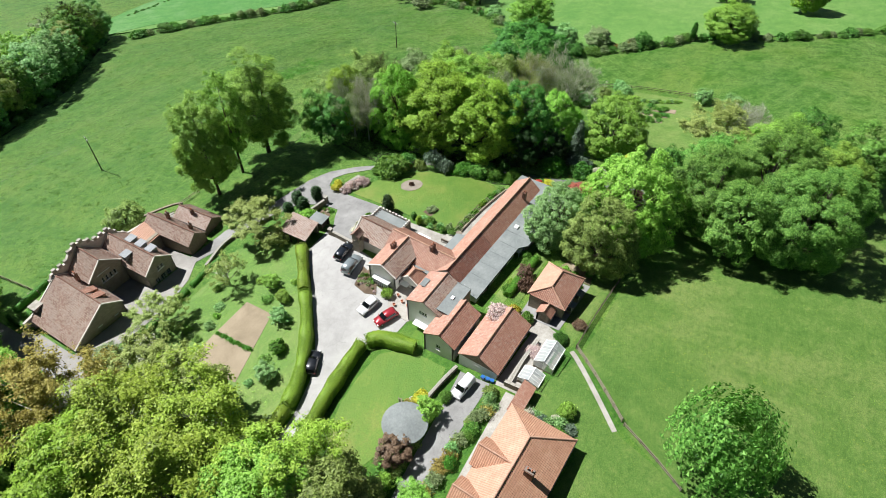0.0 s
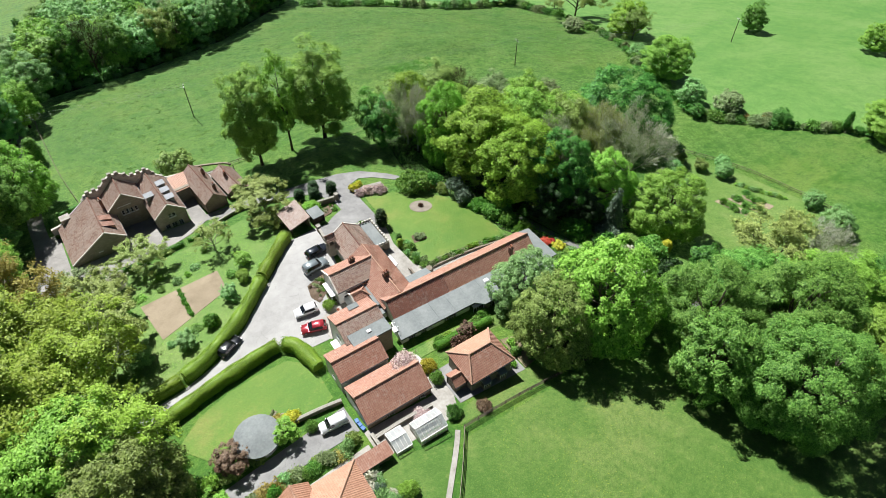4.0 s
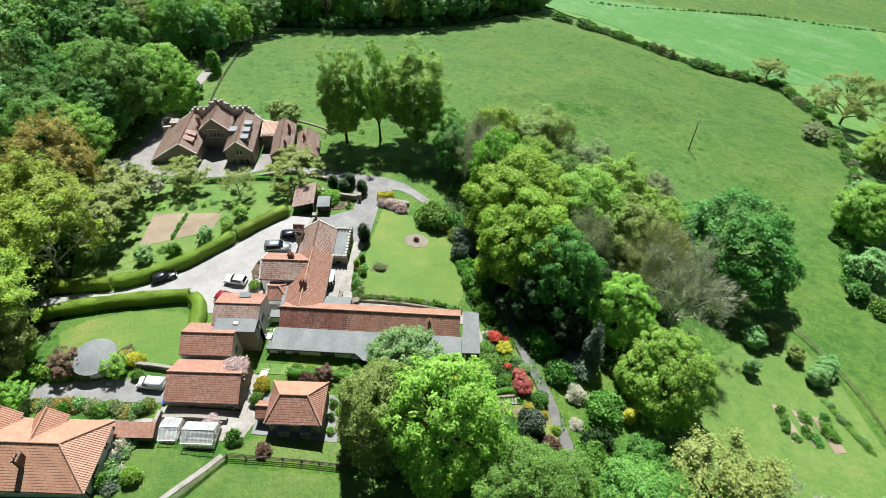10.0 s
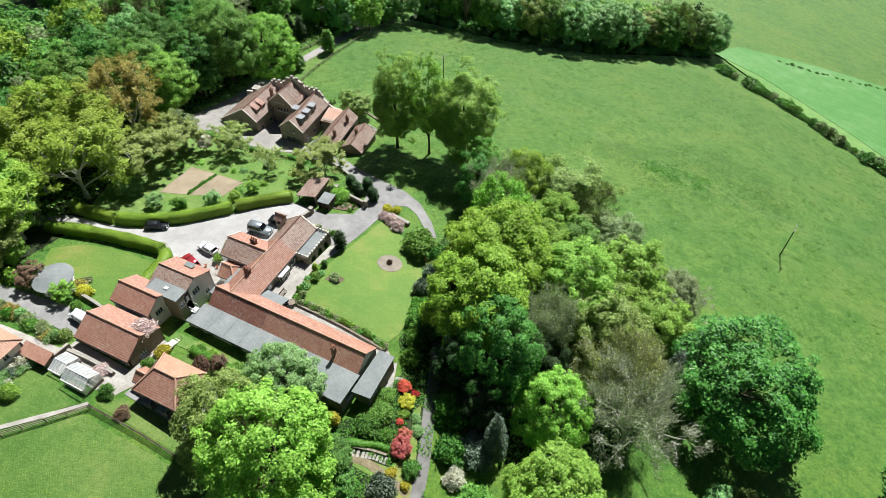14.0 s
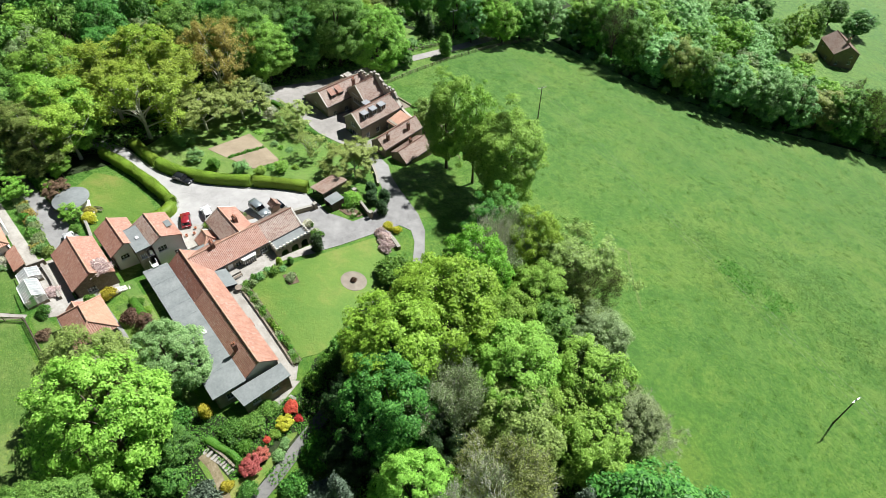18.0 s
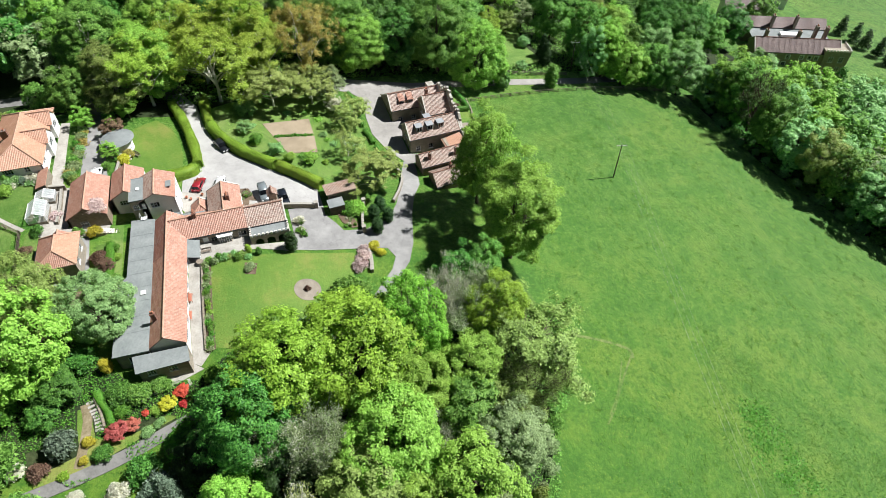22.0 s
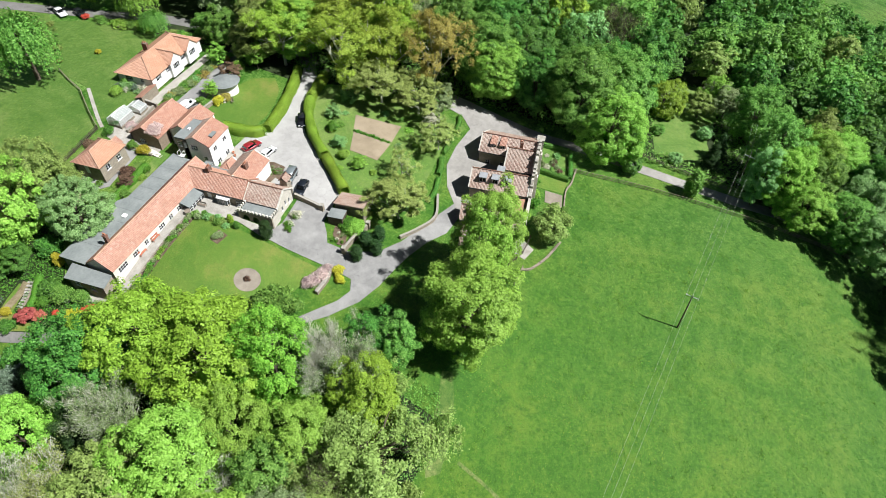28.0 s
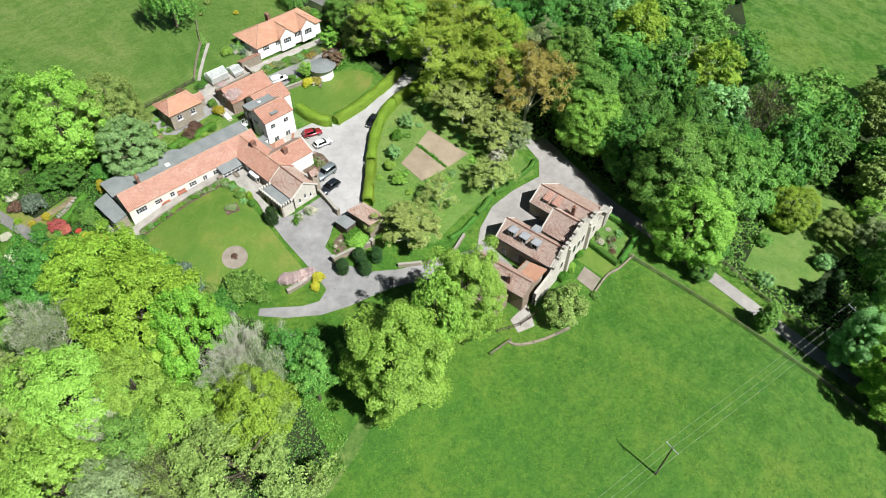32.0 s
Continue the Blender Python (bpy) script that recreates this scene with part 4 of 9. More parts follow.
        tube(verts, faces, [(0, 0, -0.03), (0.01, 0, 0.3), (0, 0.01, 0.7)], [0.04, 0.03, 0.01], 8)
        p, q = [], []
        for k in range(260):
            ang, r0 = rng.uniform(0, 2 * math.pi), rng.uniform(0.12, 0.42)
            ztop = 0.98 - 0.55 * r0 ** 1.2 + rng.normal(scale=0.03)
            drop = rng.uniform(0.35, 0.75) * ztop
            m = count // 260
            f = rng.random(m)
            p.append(np.stack([np.cos(ang) * (r0 + 0.05 * f), np.sin(ang) * (r0 + 0.05 * f), ztop - drop * f], 1) + rng.normal(scale=0.01, size=(m, 3)))
            q.append(np.tile([math.cos(ang), math.sin(ang), 0.4], (m, 1)))
        pos, nrm = np.concatenate(p), np.concatenate(q) + rng.normal(scale=0.4, size=(len(p) * (count // 260), 3))
        nrm /= np.linalg.norm(nrm, axis=1)[:, None]
        sz = size * rng.uniform(0.6, 1.3, len(pos))
    else:
        nl = 17
        for k in range(nl):
            ang, rr = k * 2.39996 + rng.normal(scale=0.3), 0.38 * math.sqrt((k + 0.4) / nl) * rng.uniform(0.75, 1.15)
            lobes.append((math.cos(ang) * rr, math.sin(ang) * rr, 0.34 + 0.38 * (1 - rr / 0.42) + rng.normal(scale=0.09), rng.uniform(0.11, 0.26), 1.2))
        for k in range(5):
            ang = k * 1.2566
            tube(verts, faces, [(0, 0, -0.05), (math.cos(ang) * 0.1, math.sin(ang) * 0.1, 0.25), (math.cos(ang) * 0.22, math.sin(ang) * 0.22, 0.5)], [0.03, 0.02, 0.008], 5)
        pos, nrm, sz = cloud(lobes, count, size, rng, 0.12, -0.35, 0.55, 7, aspect)
    trunk = mesh_of("trunk", verts, faces, bark, True)
    crown = leaf_mesh("crown", pos, nrm, sz, LEAF[leaf], rng, aspect)
    return trunk, crown


TREE_CACHE = {}


def plant(name, label, category, shape, leaf, x, y, height, width, variant=0, near=True, bark=None, group="", count=None, size=None, z=None, sink=0.0):
    """A tree or shrub with its foot on the ground, of that height and crown width."""
    full = {"broad": 24000, "dome": 40000, "tall": 62000, "beech": 46000, "small": 6500, "loose": 13000, "bare": 11000, "oak": 20000, "conifer": 8000, "column": 3600, "shrub": 2600, "weep": 10400}[shape]
    cnt = count or (full if near else int(full * 0.3))
    ln = size or ({"broad": 0.0140, "dome": 0.0108, "tall": 0.0106, "beech": 0.0112, "small": 0.026, "loose": 0.0155, "bare": 0.0085, "oak": 0.0128, "conifer": 0.02, "column": 0.04, "shrub": 0.046, "weep": 0.018}[shape] * (1.0 if near else 1.75))
    key = (shape, leaf, variant, cnt, ln, bark.name if bark else "")
    if key not in TREE_CACHE:
        TREE_CACHE[key] = tree_meshes(shape, leaf, len(TREE_CACHE) + 11, cnt, ln, bark or BARK)
    trunk, crown = TREE_CACHE[key]
    if len(label.split()) < 4:
        label += " in spring leaf"
    rz = random.Random(f"{x:.2f} {y:.2f}").uniform(0, 360)
    top = thing(name, label, category, pose(x, y, (gz(x, y) if z is None else z) - sink, 0, 0, rz) @ Matrix.Diagonal((width, width, height, 1)), group)
    part("trunk", trunk, None, top)
    part("crown", crown, None, top)
    return top


def far_wood(name, label, places):
    """A far wood in one piece: places of (shape, leaf, variant, x, y, height, width), trunks and crowns joined."""
    verts, faces, mats, slots, base = [], [], [], [], 0
    loops = []
    for shape, leaf, variant, x, y, h, w in places:
        key = ("far", shape, leaf, variant)
        if key not in TREE_CACHE:
            TREE_CACHE[key] = tree_meshes(shape, leaf, len(TREE_CACHE) + 11, 5400 if shape != "conifer" else 2600, 0.028 if shape != "conifer" else 0.045, BARK)
        m = np.array(pose(x, y, gz(x, y), 0, 0, (x * 37 + y * 11) % 360) @ Matrix.Diagonal((w, w, h, 1)))
        crown = TREE_CACHE[key][1]
        co = np.empty(len(crown.vertices) * 3, np.float32)
        crown.vertices.foreach_get("co", co)
        verts.append(co.reshape(-1, 3) @ m[:3, :3].T + m[:3, 3])
        mat = crown.materials[0]
        if mat not in mats:
            mats.append(mat)
        slots.append(np.full(len(crown.polygons), mats.index(mat), np.int32))
    v = np.concatenate(verts)
    n = len(v) // 3
    me = bpy.data.meshes.new(name)
    me.vertices.add(len(v))
    me.vertices.foreach_set("co", v.reshape(-1).astype(np.float32))
    me.loops.add(n * 3)
    me.loops.foreach_set("vertex_index", np.arange(n * 3, dtype=np.int32))
    me.polygons.add(n)
    me.polygons.foreach_set("loop_start", np.arange(0, n * 3, 3, dtype=np.int32))
    me.polygons.foreach_set("loop_total", np.full(n, 3, dtype=np.int32))
    for mat in mats:
        me.materials.append(mat)
    me.polygons.foreach_set("material_index", np.concatenate(slots))
    me.update(calc_edges=True)
    return tagged(new(name, me), label, "woodland", kind="stuff")

# ---- ground ----
def ground_sheet():
    """One sheet out to the horizon: fine near the house, coarse far off."""
    def axis(lo, hi, c):
        near = list(np.arange(lo, hi + 0.1, 3.0))
        far, s = [], 6.0
        a = hi
        while a < 3000:
            a += s
            far.append(a)
            s *= 1.22
        b, s, left = lo, 6.0, []
        while b > -3000:
            b -= s
            left.append(b)
            s *= 1.22
        return np.array(left[::-1] + near + far)
    xs, ys = axis(-110, 180, 0), axis(-90, 230, 0)
    X, Y = np.meshgrid(xs, ys)
    Z = ground_z(X, Y)
    n, m = len(xs), len(ys)
    verts = np.stack([X.ravel(), Y.ravel(), Z.ravel()], 1)
    idx = np.arange(n * m).reshape(m, n)
    faces = np.stack([idx[:-1, :-1].ravel(), idx[:-1, 1:].ravel(), idx[1:, 1:].ravel(), idx[1:, :-1].ravel()], 1)
    me = mesh_of("ground", verts.tolist(), faces.tolist(), GRASS_FIELD, True)
    return tagged(new("ground", me), "green pasture on a hillside with worn and lush patches", "ground", kind="structure")


ground_sheet()


def surface(name, label, outline, material, dz=0.05, category="ground", skirt=0.12):
    return tagged(drape(name, outline, material, dz, skirt=skirt), label, category, kind="structure")


# gardens, woods and yards
surface("orchard_lawn", "rough orchard grass with daisies and worn strips", [(-10, 24.5), (-20, 15), (-27, 9), (-33, 5), (-40, 3), (-46, 6), (-48, 14), (-49, 30), (-46, 40), (-34, 37.5), (-24, 37.5), (-14, 39), (-9, 34), (-8.5, 28)], GRASS_ROUGH, 0.04, "lawn")
surface("house_lawn", "mown green lawn below the house", [(8.0, 1.4), (25.6, 0.6), (26.6, 4), (26.4, 10), (24.5, 17), (21, 22.5), (16, 26), (9.6, 27.8), (8.9, 20), (7.9, 10)], GRASS_LAWN, 0.06, "lawn")
surface("front_lawn", "mown lawn inside a curved clipped hedge", [(-21.5, -2.8), (-26, -2.5), (-31.5, -3), (-37, -4.8), (-41, -8), (-38, -12.5), (-30, -15), (-23, -15.2), (-18.5, -14), (-18.3, -6)], GRASS_LAWN, 0.06, "lawn")
surface("bungalow_lawn", "mown green lawn behind the white bungalow", [(-21, -29), (-15, -28.5), (-8, -31), (-16.5, -41.5), (-19, -50.5), (-30, -60), (-37, -69.5), (-41.5, -63), (-43, -52), (-44, -42), (-45, -36), (-22, -37.5)], GRASS_PADDOCK, 0.07, "lawn")
surface("cottage_lawn", "green grass strip by the cottage", [(-6, -27.5), (-5.4, -29.4), (14, -30), (13.5, -26.8), (2, -26.4)], GRASS_PADDOCK, 0.06, "lawn")
surface("terrace_lawn", "narrow grass strip behind the long range", [(-1, -15.8), (12.5, -14.4), (24, -15.2), (24, -16.6), (10, -17), (-1, -17.8)], GRASS_PADDOCK, 0.06, "lawn")
# Floor sheets whose dark tone carries part of the tree shade.
surface("woodland_floor_belt", "shaded woodland floor under the belt of trees", [(27.5, 22), (22, 30), (24, 40), (26, 48), (28, 56.5), (34, 58), (48, 54.5), (58, 49), (66, 42), (70, 34), (70, 22), (69, 8), (57, -9), (46, -6), (40, 4), (34, 12)], SHADED_WOOD_FLOOR, 0.04)
surface("garden_floor_east", "leafy garden ground with shrubs below the house", [(28, 22), (33.2, 12), (36, 2), (39, -8), (43, -20), (36, -31), (15, -30), (14, -26), (24, -16), (29, -12), (30.5, -2), (27, 3)], SHADED_WOOD_FLOOR, 0.05)
surface("woodland_floor_west", "leaf-strewn floor of the western wood", [(-42, -2), (-47, 8), (-50, 16), (-50, 30), (-57, 36), (-58, 60), (-56, 90), (-58, 130), (-60, 180), (-170, 190), (-190, 60), (-160, -60), (-90, -80), (-58, -62), (-46, -48), (-45, -40), (-46, -26), (-43, -16)], SHADED_WOOD_FLOOR, 0.04, )
surface("woodland_floor_north", "dark floor of the northern wood strip", [(-44, 141), (-34, 142), (-10, 146), (20, 160), (47, 187), (61, 200), (56, 216), (20, 200), (-12, 188), (-50, 176)], SHADED_WOOD_FLOOR, 0.05)

surface("garden_grass_strip", "mown grass strip beside the garden lane", [(35.6, -5.5), (37.0, -9.5), (38.8, -13.6), (40.0, -17), (41.0, -20), (42.0, -25), (40.6, -25.5), (39.2, -21.5), (38.4, -19.2), (34.5, -19.6), (31.5, -19.6), (31.3, -18.4), (33.6, -17.6), (36.2, -17.2), (37.4, -14.4), (36.4, -10.5), (35.0, -7.2)], GRASS_LAWN, 0.09, "lawn")
surface("garden_trod_path", "trodden earth path through the shrub bank", ribbon([(30.8, -18.6), (33.3, -18.2), (36, -18.5), (38.2, -18.9), (40.4, -19.4)], 1.3), WORN, 0.12, "path")
surface("worn_field_edge", "bare trodden earth at the edge of the belt", [(19.5, 57.5), (24, 59.2), (31, 60.4), (36, 60.6), (37.5, 58.6), (33, 57.2), (25, 56.6), (20, 55.6)], GRASS_WORN, 0.06)
surface("wheel_track", "faint worn wheel track across the pasture", ribbon([(33.3, 62.8), (35.5, 69.2), (38.3, 74.4), (40.3, 74.3)], 0.6), GRASS_WORN, 0.035, "track")
surface("wheel_track", "faint worn wheel track across the pasture", ribbon([(39.6, 74.4), (43.7, 70.4), (49.3, 65.5), (51.7, 62.9)], 0.34), GRASS_WORN, 0.035, "track")
surface("wheel_track", "faint worn wheel track across the pasture", ribbon([(40.6, 71.6), (45.9, 68.1), (50.1, 64.2)], 0.26), GRASS_WORN, 0.035, "track")
surface("far_pasture", "pale grazed pasture beyond the field hedge", [(107, 230), (74, 218), (66, 203), (94, 177), (112, 161), (127, 151), (147, 147.5), (152, 118), (148, 100), (140, 74), (126, 52), (116, 32), (113, 22), (119, 11), (129, -2), (139, -13), (148, -36), (166, -59), (192, -85), (300, -160), (420, -60), (420, 325), (330, 297), (258, 281), (191, 270), (150, 251)], GRASS_FAR, 0.5, "field", 0.8)
surface("far_crop_field", "blue-green young crop in the far field", [(60, 206), (80, 199), (95, 188), (115, 172), (131, 157), (149, 152), (170, 155), (200, 166), (229, 176), (250, 235), (268, 292), (211, 276), (160, 256), (104, 240), (70, 226)], CROP, 0.6, "field", 0.9)
surface("east_paddock", "paler grazed paddock behind the cottage fence", [(-6, -31.5), (14, -31.6), (34, -32.4), (40, -62), (60, -66), (90, -60), (90, -150), (-60, -150), (-60, -90), (-39, -71), (-30, -61), (-19.8, -51.5), (-15.5, -42.5)], GRASS_PADDOCK, 0.03, "field")
surface("woodland_glade", "sunlit grassy glade in the western wood", [(-59, 86), (-74, 84), (-100, 85), (-102, 96), (-90, 102), (-72, 99), (-59.5, 102)], GRASS_ROUGH, 0.07, "glade")
surface("wood_meadow", "rough grass slope beyond the western wood", [(-121, 66), (-150, 46), (-190, 24), (-270, 10), (-270, 82), (-190, 87), (-130, 85)], GRASS_FIELD, 0.08, "field")
# drives and paths
surface("forecourt", "pale tarmac forecourt and drive with faint cracks", [(-9.6, 23.6), (-14, 18.6), (-18.6, 14.2), (-25, 8), (-31, 4), (-37, 2.1), (-46, 0.8), (-52, -2.4), (-52, -5.4), (-46, -3.2), (-40.5, -1.5), (-36.2, -1.2), (-31.6, 0.5), (-26, 1.2), (-21.4, 1.3), (-19.4, -2.6), (-13.6, -3), (-13.6, 1.2), (-10.4, 3), (-9.4, 9.6), (-5.2, 10.4), (-4.0, 16.6), (-3.6, 24.0)], DRIVE, 0.07, "drive")
surface("front_patio", "worn stone paving round the porch", [(-10.4, 3.2), (-13.5, 1.4), (-13.6, -3.2), (-9, -3.4), (-4.6, -1), (-4.6, 10.2), (-8.8, 10.3)], PAVING, 0.085, "terrace")
surface("front_bed", "dug earth bed before the white wing", [(-10.1, 4.2), (-8.2, 3.6), (-6.2, 4.6), (-5.7, 9.6), (-9.2, 10.1)], BED_SOIL, 0.14, "flower bed")
surface("cottage_bed", "bare earth and gravel bed beside the cottage", [(9.0, -26.4), (12.8, -25.8), (13.6, -20.6), (9.2, -19.6)], WORN, 0.11, "flower bed")
surface("gate_garden_lawn", "small lawn of the gatehouse front garden", [(-37.8, 60.6), (-33.4, 60.8), (-33.8, 67.0), (-37.8, 67.2)], GRASS_LAWN, 0.06, "lawn")
surface("gate_garden_bed", "stony planted bed of the gatehouse front garden", [(-47.6, 58.6), (-40, 59.0), (-39.6, 66.8), (-47.6, 65.6)], GRASS_ROUGH, 0.06, "flower bed")
surface("gate_garden_gravel", "pale gravel patch by the gatehouse steps", [(-33.2, 63.0), (-29.6, 63.6), (-29.4, 67.6), (-33.2, 67.0)], GRAVEL, 0.07, "path")
surface("gate_patio", "grey paving behind the brick outbuildings", [(-18, 60.2), (-12.6, 60.4), (-11.5, 63.2), (-15, 64.4)], PAVING, 0.07, "terrace")
surface("upper_lane", "shaded lane behind the bungalow garden", ribbon([(-53, -21), (-53.6, -32), (-52, -46), (-47.5, -58), (-43.5, -70), (-38, -90)], 4.0), LANE, 0.10, "road")
surface("inner_drive", "worn grey drive sweeping round the lawn to the gatehouse", [(-3.6, 24.0), (-3.6, 17.0), (3.0, 17.2), (6.2, 15.8), (7.6, 15.6), (8.2, 20.5), (8.6, 27.6), (9.0, 31.5), (9.4, 34.2), (11.9, 35.2), (14.8, 33.8), (17.2, 31.6), (20.3, 28.8), (21.4, 29.7), (18.2, 33.6), (13.5, 37.6), (8.8, 39.6), (3.7, 40.8), (-0.3, 41.8), (-6.2, 43.8), (-11, 46.4), (-16.2, 47.2), (-20.5, 45.2), (-16, 43.4), (-9.8, 41.6), (-3.6, 39.2), (1.2, 36.2), (3.6, 31.2), (3.5, 26.8), (1.2, 25.6), (-1.2, 23.9)], TARMAC, 0.075, "drive")
surface("courtyard", "pale concrete courtyard of the gatehouse", [(-16.2, 47.2), (-20.5, 45.0), (-24.5, 42.2), (-31, 40.0), (-38, 40.0), (-46, 41.2), (-50, 38), (-52, 31.5), (-56.5, 31.5), (-56.5, 38), (-53.5, 50), (-50.5, 60), (-48, 60), (-47.6, 46), (-36, 46), (-36, 54), (-30, 54), (-29.4, 47), (-23, 47.2), (-22.6, 57), (-20, 57.5), (-19.6, 47.5)], YARD, 0.08, "yard")
surface("wood_road", "narrow tarmac lane along the edge of the wood", ribbon([(-56, 33), (-53.8, 44), (-51.6, 56), (-51.8, 68), (-51.2, 83), (-50.6, 98), (-51.2, 112), (-54, 130), (-60, 160)], 3.2), YARD, 0.09, "road")
surface("wood_drive", "track under the trees to the drive gate", ribbon([(-51, -4), (-58, -9), (-66, -20), (-72, -34)], 4.2), LANE, 0.06, "road")
surface("garden_lane", "narrow tarmac lane through the shrub garden", ribbon([(24.5, 27), (28.5, 19), (31.6, 9.5), (34.2, 2.5), (37.2, -6), (40.3, -14.5), (42.6, -23), (44.5, -32)], 1.9), LANE, 0.13, "path")
surface("bungalow_drive", "grey tarmac drive beside the garage barn", [(-18.0, -16.4), (-24, -17.2), (-35, -18.2), (-46, -19.4), (-52, -20), (-52, -23.6), (-44, -23.4), (-30, -21.8), (-17.9, -21.6)], TARMAC, 0.075, "drive")
surface("bungalow_terrace", "pale paved terrace before the bungalow", [(-18, -24.4), (-42, -25.6), (-42, -27.4), (-18, -26.6)], PAVING, 0.09, "terrace")
surface("barn_yard", "stone-flagged yard between the barn and the cottage", [(-6.0, -15.6), (-3.8, -15.8), (-3.2, -24), (-4.6, -27.6), (-17.6, -27.6), (-17.6, -22.2), (-6, -22.6)], PAVING, 0.06, "yard")
surface("cottage_terrace", "grey paved terrace round the cottage", [(-3.4, -26.2), (8.8, -26.6), (8.9, -20.4), (7, -18.6), (-3.2, -19)], TARMAC, 0.09, "terrace")
surface("garden_path", "straight stone path across the lawn", ribbon([(-6.4, -29.8), (-8.6, -32.5), (-16.2, -40.7)], 0.75), PAVING, 0.10, "path")
surface("house_terrace", "pale flagged terrace along the house", [(2.4, -1.9), (27.6, -2.6), (28.4, -1.4), (26.5, 0.2), (8.2, 0.4), (6.6, 3.2), (6.4, 10), (7.8, 15.6), (5.4, 16), (5.3, 9.6), (2.5, 9.4)], PAVING, 0.08, "terrace")
surface("south_strip", "rough grass strip behind the long range", [(-5.5, -13.3), (10, -13.4), (10, -14.6), (-1, -15.4), (-5.6, -15.4)], GRASS_ROUGH, 0.08, "lawn")
surface("east_steps_path", "stone path along the east end", [(27.6, -2.6), (31.5, -13.8), (33, -13.2), (28.9, -1.0)], PAVING, 0.08, "path")

# two dug plots with a row of plants between them
for nm, ol in (("vegetable_plot", [(-38.6, 26.0), (-37.2, 15.0), (-31.6, 16.9), (-31.8, 26.2)]), ("vegetable_plot", [(-31.1, 26.2), (-30.9, 17.2), (-23.9, 19.4), (-23.8, 25.9)])):
    surface(nm, "bare raked brown vegetable plot edged with grass", ol, SOIL, 0.09, "vegetable plot")
circle = [(17.3 + 2.35 * math.cos(a * math.pi / 16), 17.6 + 2.35 * math.sin(a * math.pi / 16)) for a in range(32)]
surface("round_bed", "round gravel bed with a small shrub in the lawn", circle, GRAVEL, 0.10, "flower bed")
surface("lawn_border", "planted border along the south edge of the lawn", [(8.2, 0.2), (26.4, -0.4), (26.0, 1.2), (8.1, 1.8)], BED_SOIL, 0.11, "flower bed")
surface("island_bed", "small planted bed cut in the lawn", [(9.6, 7.6), (12.4, 7.4), (12.8, 9.2), (10.2, 9.8)], BED_SOIL, 0.10, "flower bed")
surface("cottage_plot", "bare brown plot beside the cottage garden", [(16.0, -19.8), (17.4, -25.2), (12.4, -26.2), (11.4, -22.0)], SOIL, 0.12, "flower bed")
surface("forecourt_bed", "brown dug bed with clipped plants before the house", [(-11.8, 10.0), (-7.4, 11.4), (-8.0, 9.6), (-9.6, 6.6), (-11.6, 5.2), (-12.4, 7.2)], BED_SOIL, 0.13, "flower bed")
surface("shed_bed", "small dug bed beside the cart shed", [(-1.2, 26.4), (1.2, 26.9), (3.0, 28.6), (2.8, 30.2), (0.4, 29.4)], BED_SOIL, 0.12, "flower bed")

# ---- the long house ----
def W(x, z, w, h, nx=2, nz=2):
    return (x, z, w, h, "win", nx, nz)


TURN_LR = -1.6
long_range = gabled("long_range", "long single-storey stone range under red pantiles", (-3.4, -4.55), TURN_LR, 29.4, 2.65, 2.75, 4.15, 4.0, 6.15, 0.0, RENDER_CREAM, TILE_RED, RIDGE_TILE,
                    holes={"n": [W(1.2, 2.0, 2.2, 1.2, 4, 2), W(5.0, 2.0, 1.5, 1.1, 3, 2), W(8.2, 2.0, 1.0, 1.1), (10.2, 1.2, 1.0, 2.05, "door"), W(12.4, 2.0, 1.6, 1.1, 3, 2), W(15.4, 2.0, 1.0, 1.1), W(17.8, 2.0, 1.6, 1.1, 3, 2)]}, tiles_n=TILE_RED, aged=11.0)
chimney(long_range, 24.6, -1.6, 4.6, 6.75, 0.55, 0.7, BRICK, 2)
part("verge_band", boxes((10.85, 11.15, -2.70, -2.56, 4.10, 4.22)), RIDGE_TILE, long_range)
# low flat-roofed side along its south
annex = thing("flat_roofed_annexe", "low white annexe under a grey felt roof", "house", pose(-3.4, -4.55, 0, 0, 0, TURN_LR))
part("flat_roof", prism([(-1.2, -6.95), (13.2, -6.95), (14.6, -8.15), (29.9, -8.15), (29.9, -2.7), (-0.6, -2.7)], 3.98, 4.2), LEAD, annex)
for k in range(1, 9):
    part("roof_seam", boxes((k * 3.2 - 0.03, k * 3.2 + 0.03, -6.9 if k < 5 else -8.1, -2.75, 4.2, 4.235)), LEAD, annex)
part("fascia", boxes((-1.2, 13.2, -7.0, -6.96, 3.9, 4.16), (14.7, 29.9, -8.2, -8.16, 3.9, 4.16)), PAINT_DARK, annex)
part("wall", wall_mesh("wall", 13.3, 0.5, 3.97, RENDER_WHITE, [(1.3, 2.3, 1.3, 0.9), (3.6, 2.3, 1.2, 0.9), (8.2, 2.2, 2.4, 1.1)]), RENDER_WHITE, annex, m=pose(-0.9, -6.6, 0))
for x, w, h, nx in ((1.3, 1.3, 0.9, 3), (3.6, 1.2, 0.9, 3), (8.2, 2.4, 1.1, 5)):
    window(annex, pose(-0.9 + x, -6.6, 2.3 if h < 1 else 2.2), w, h, nx, 2)
part("wall", wall_mesh("wall", 14.8, 0.0, 3.97, STONE, [(1.0, 1.9, 1.6, 1.2), (5.0, 1.9, 1.6, 1.2), (9.5, 1.9, 1.6, 1.2)]), STONE, annex, m=pose(14.8, -7.8, 0))
for x in (1.0, 5.0, 9.5):
    window(annex, pose(14.8 + x, -7.8, 1.9), 1.6, 1.2, 3, 2)
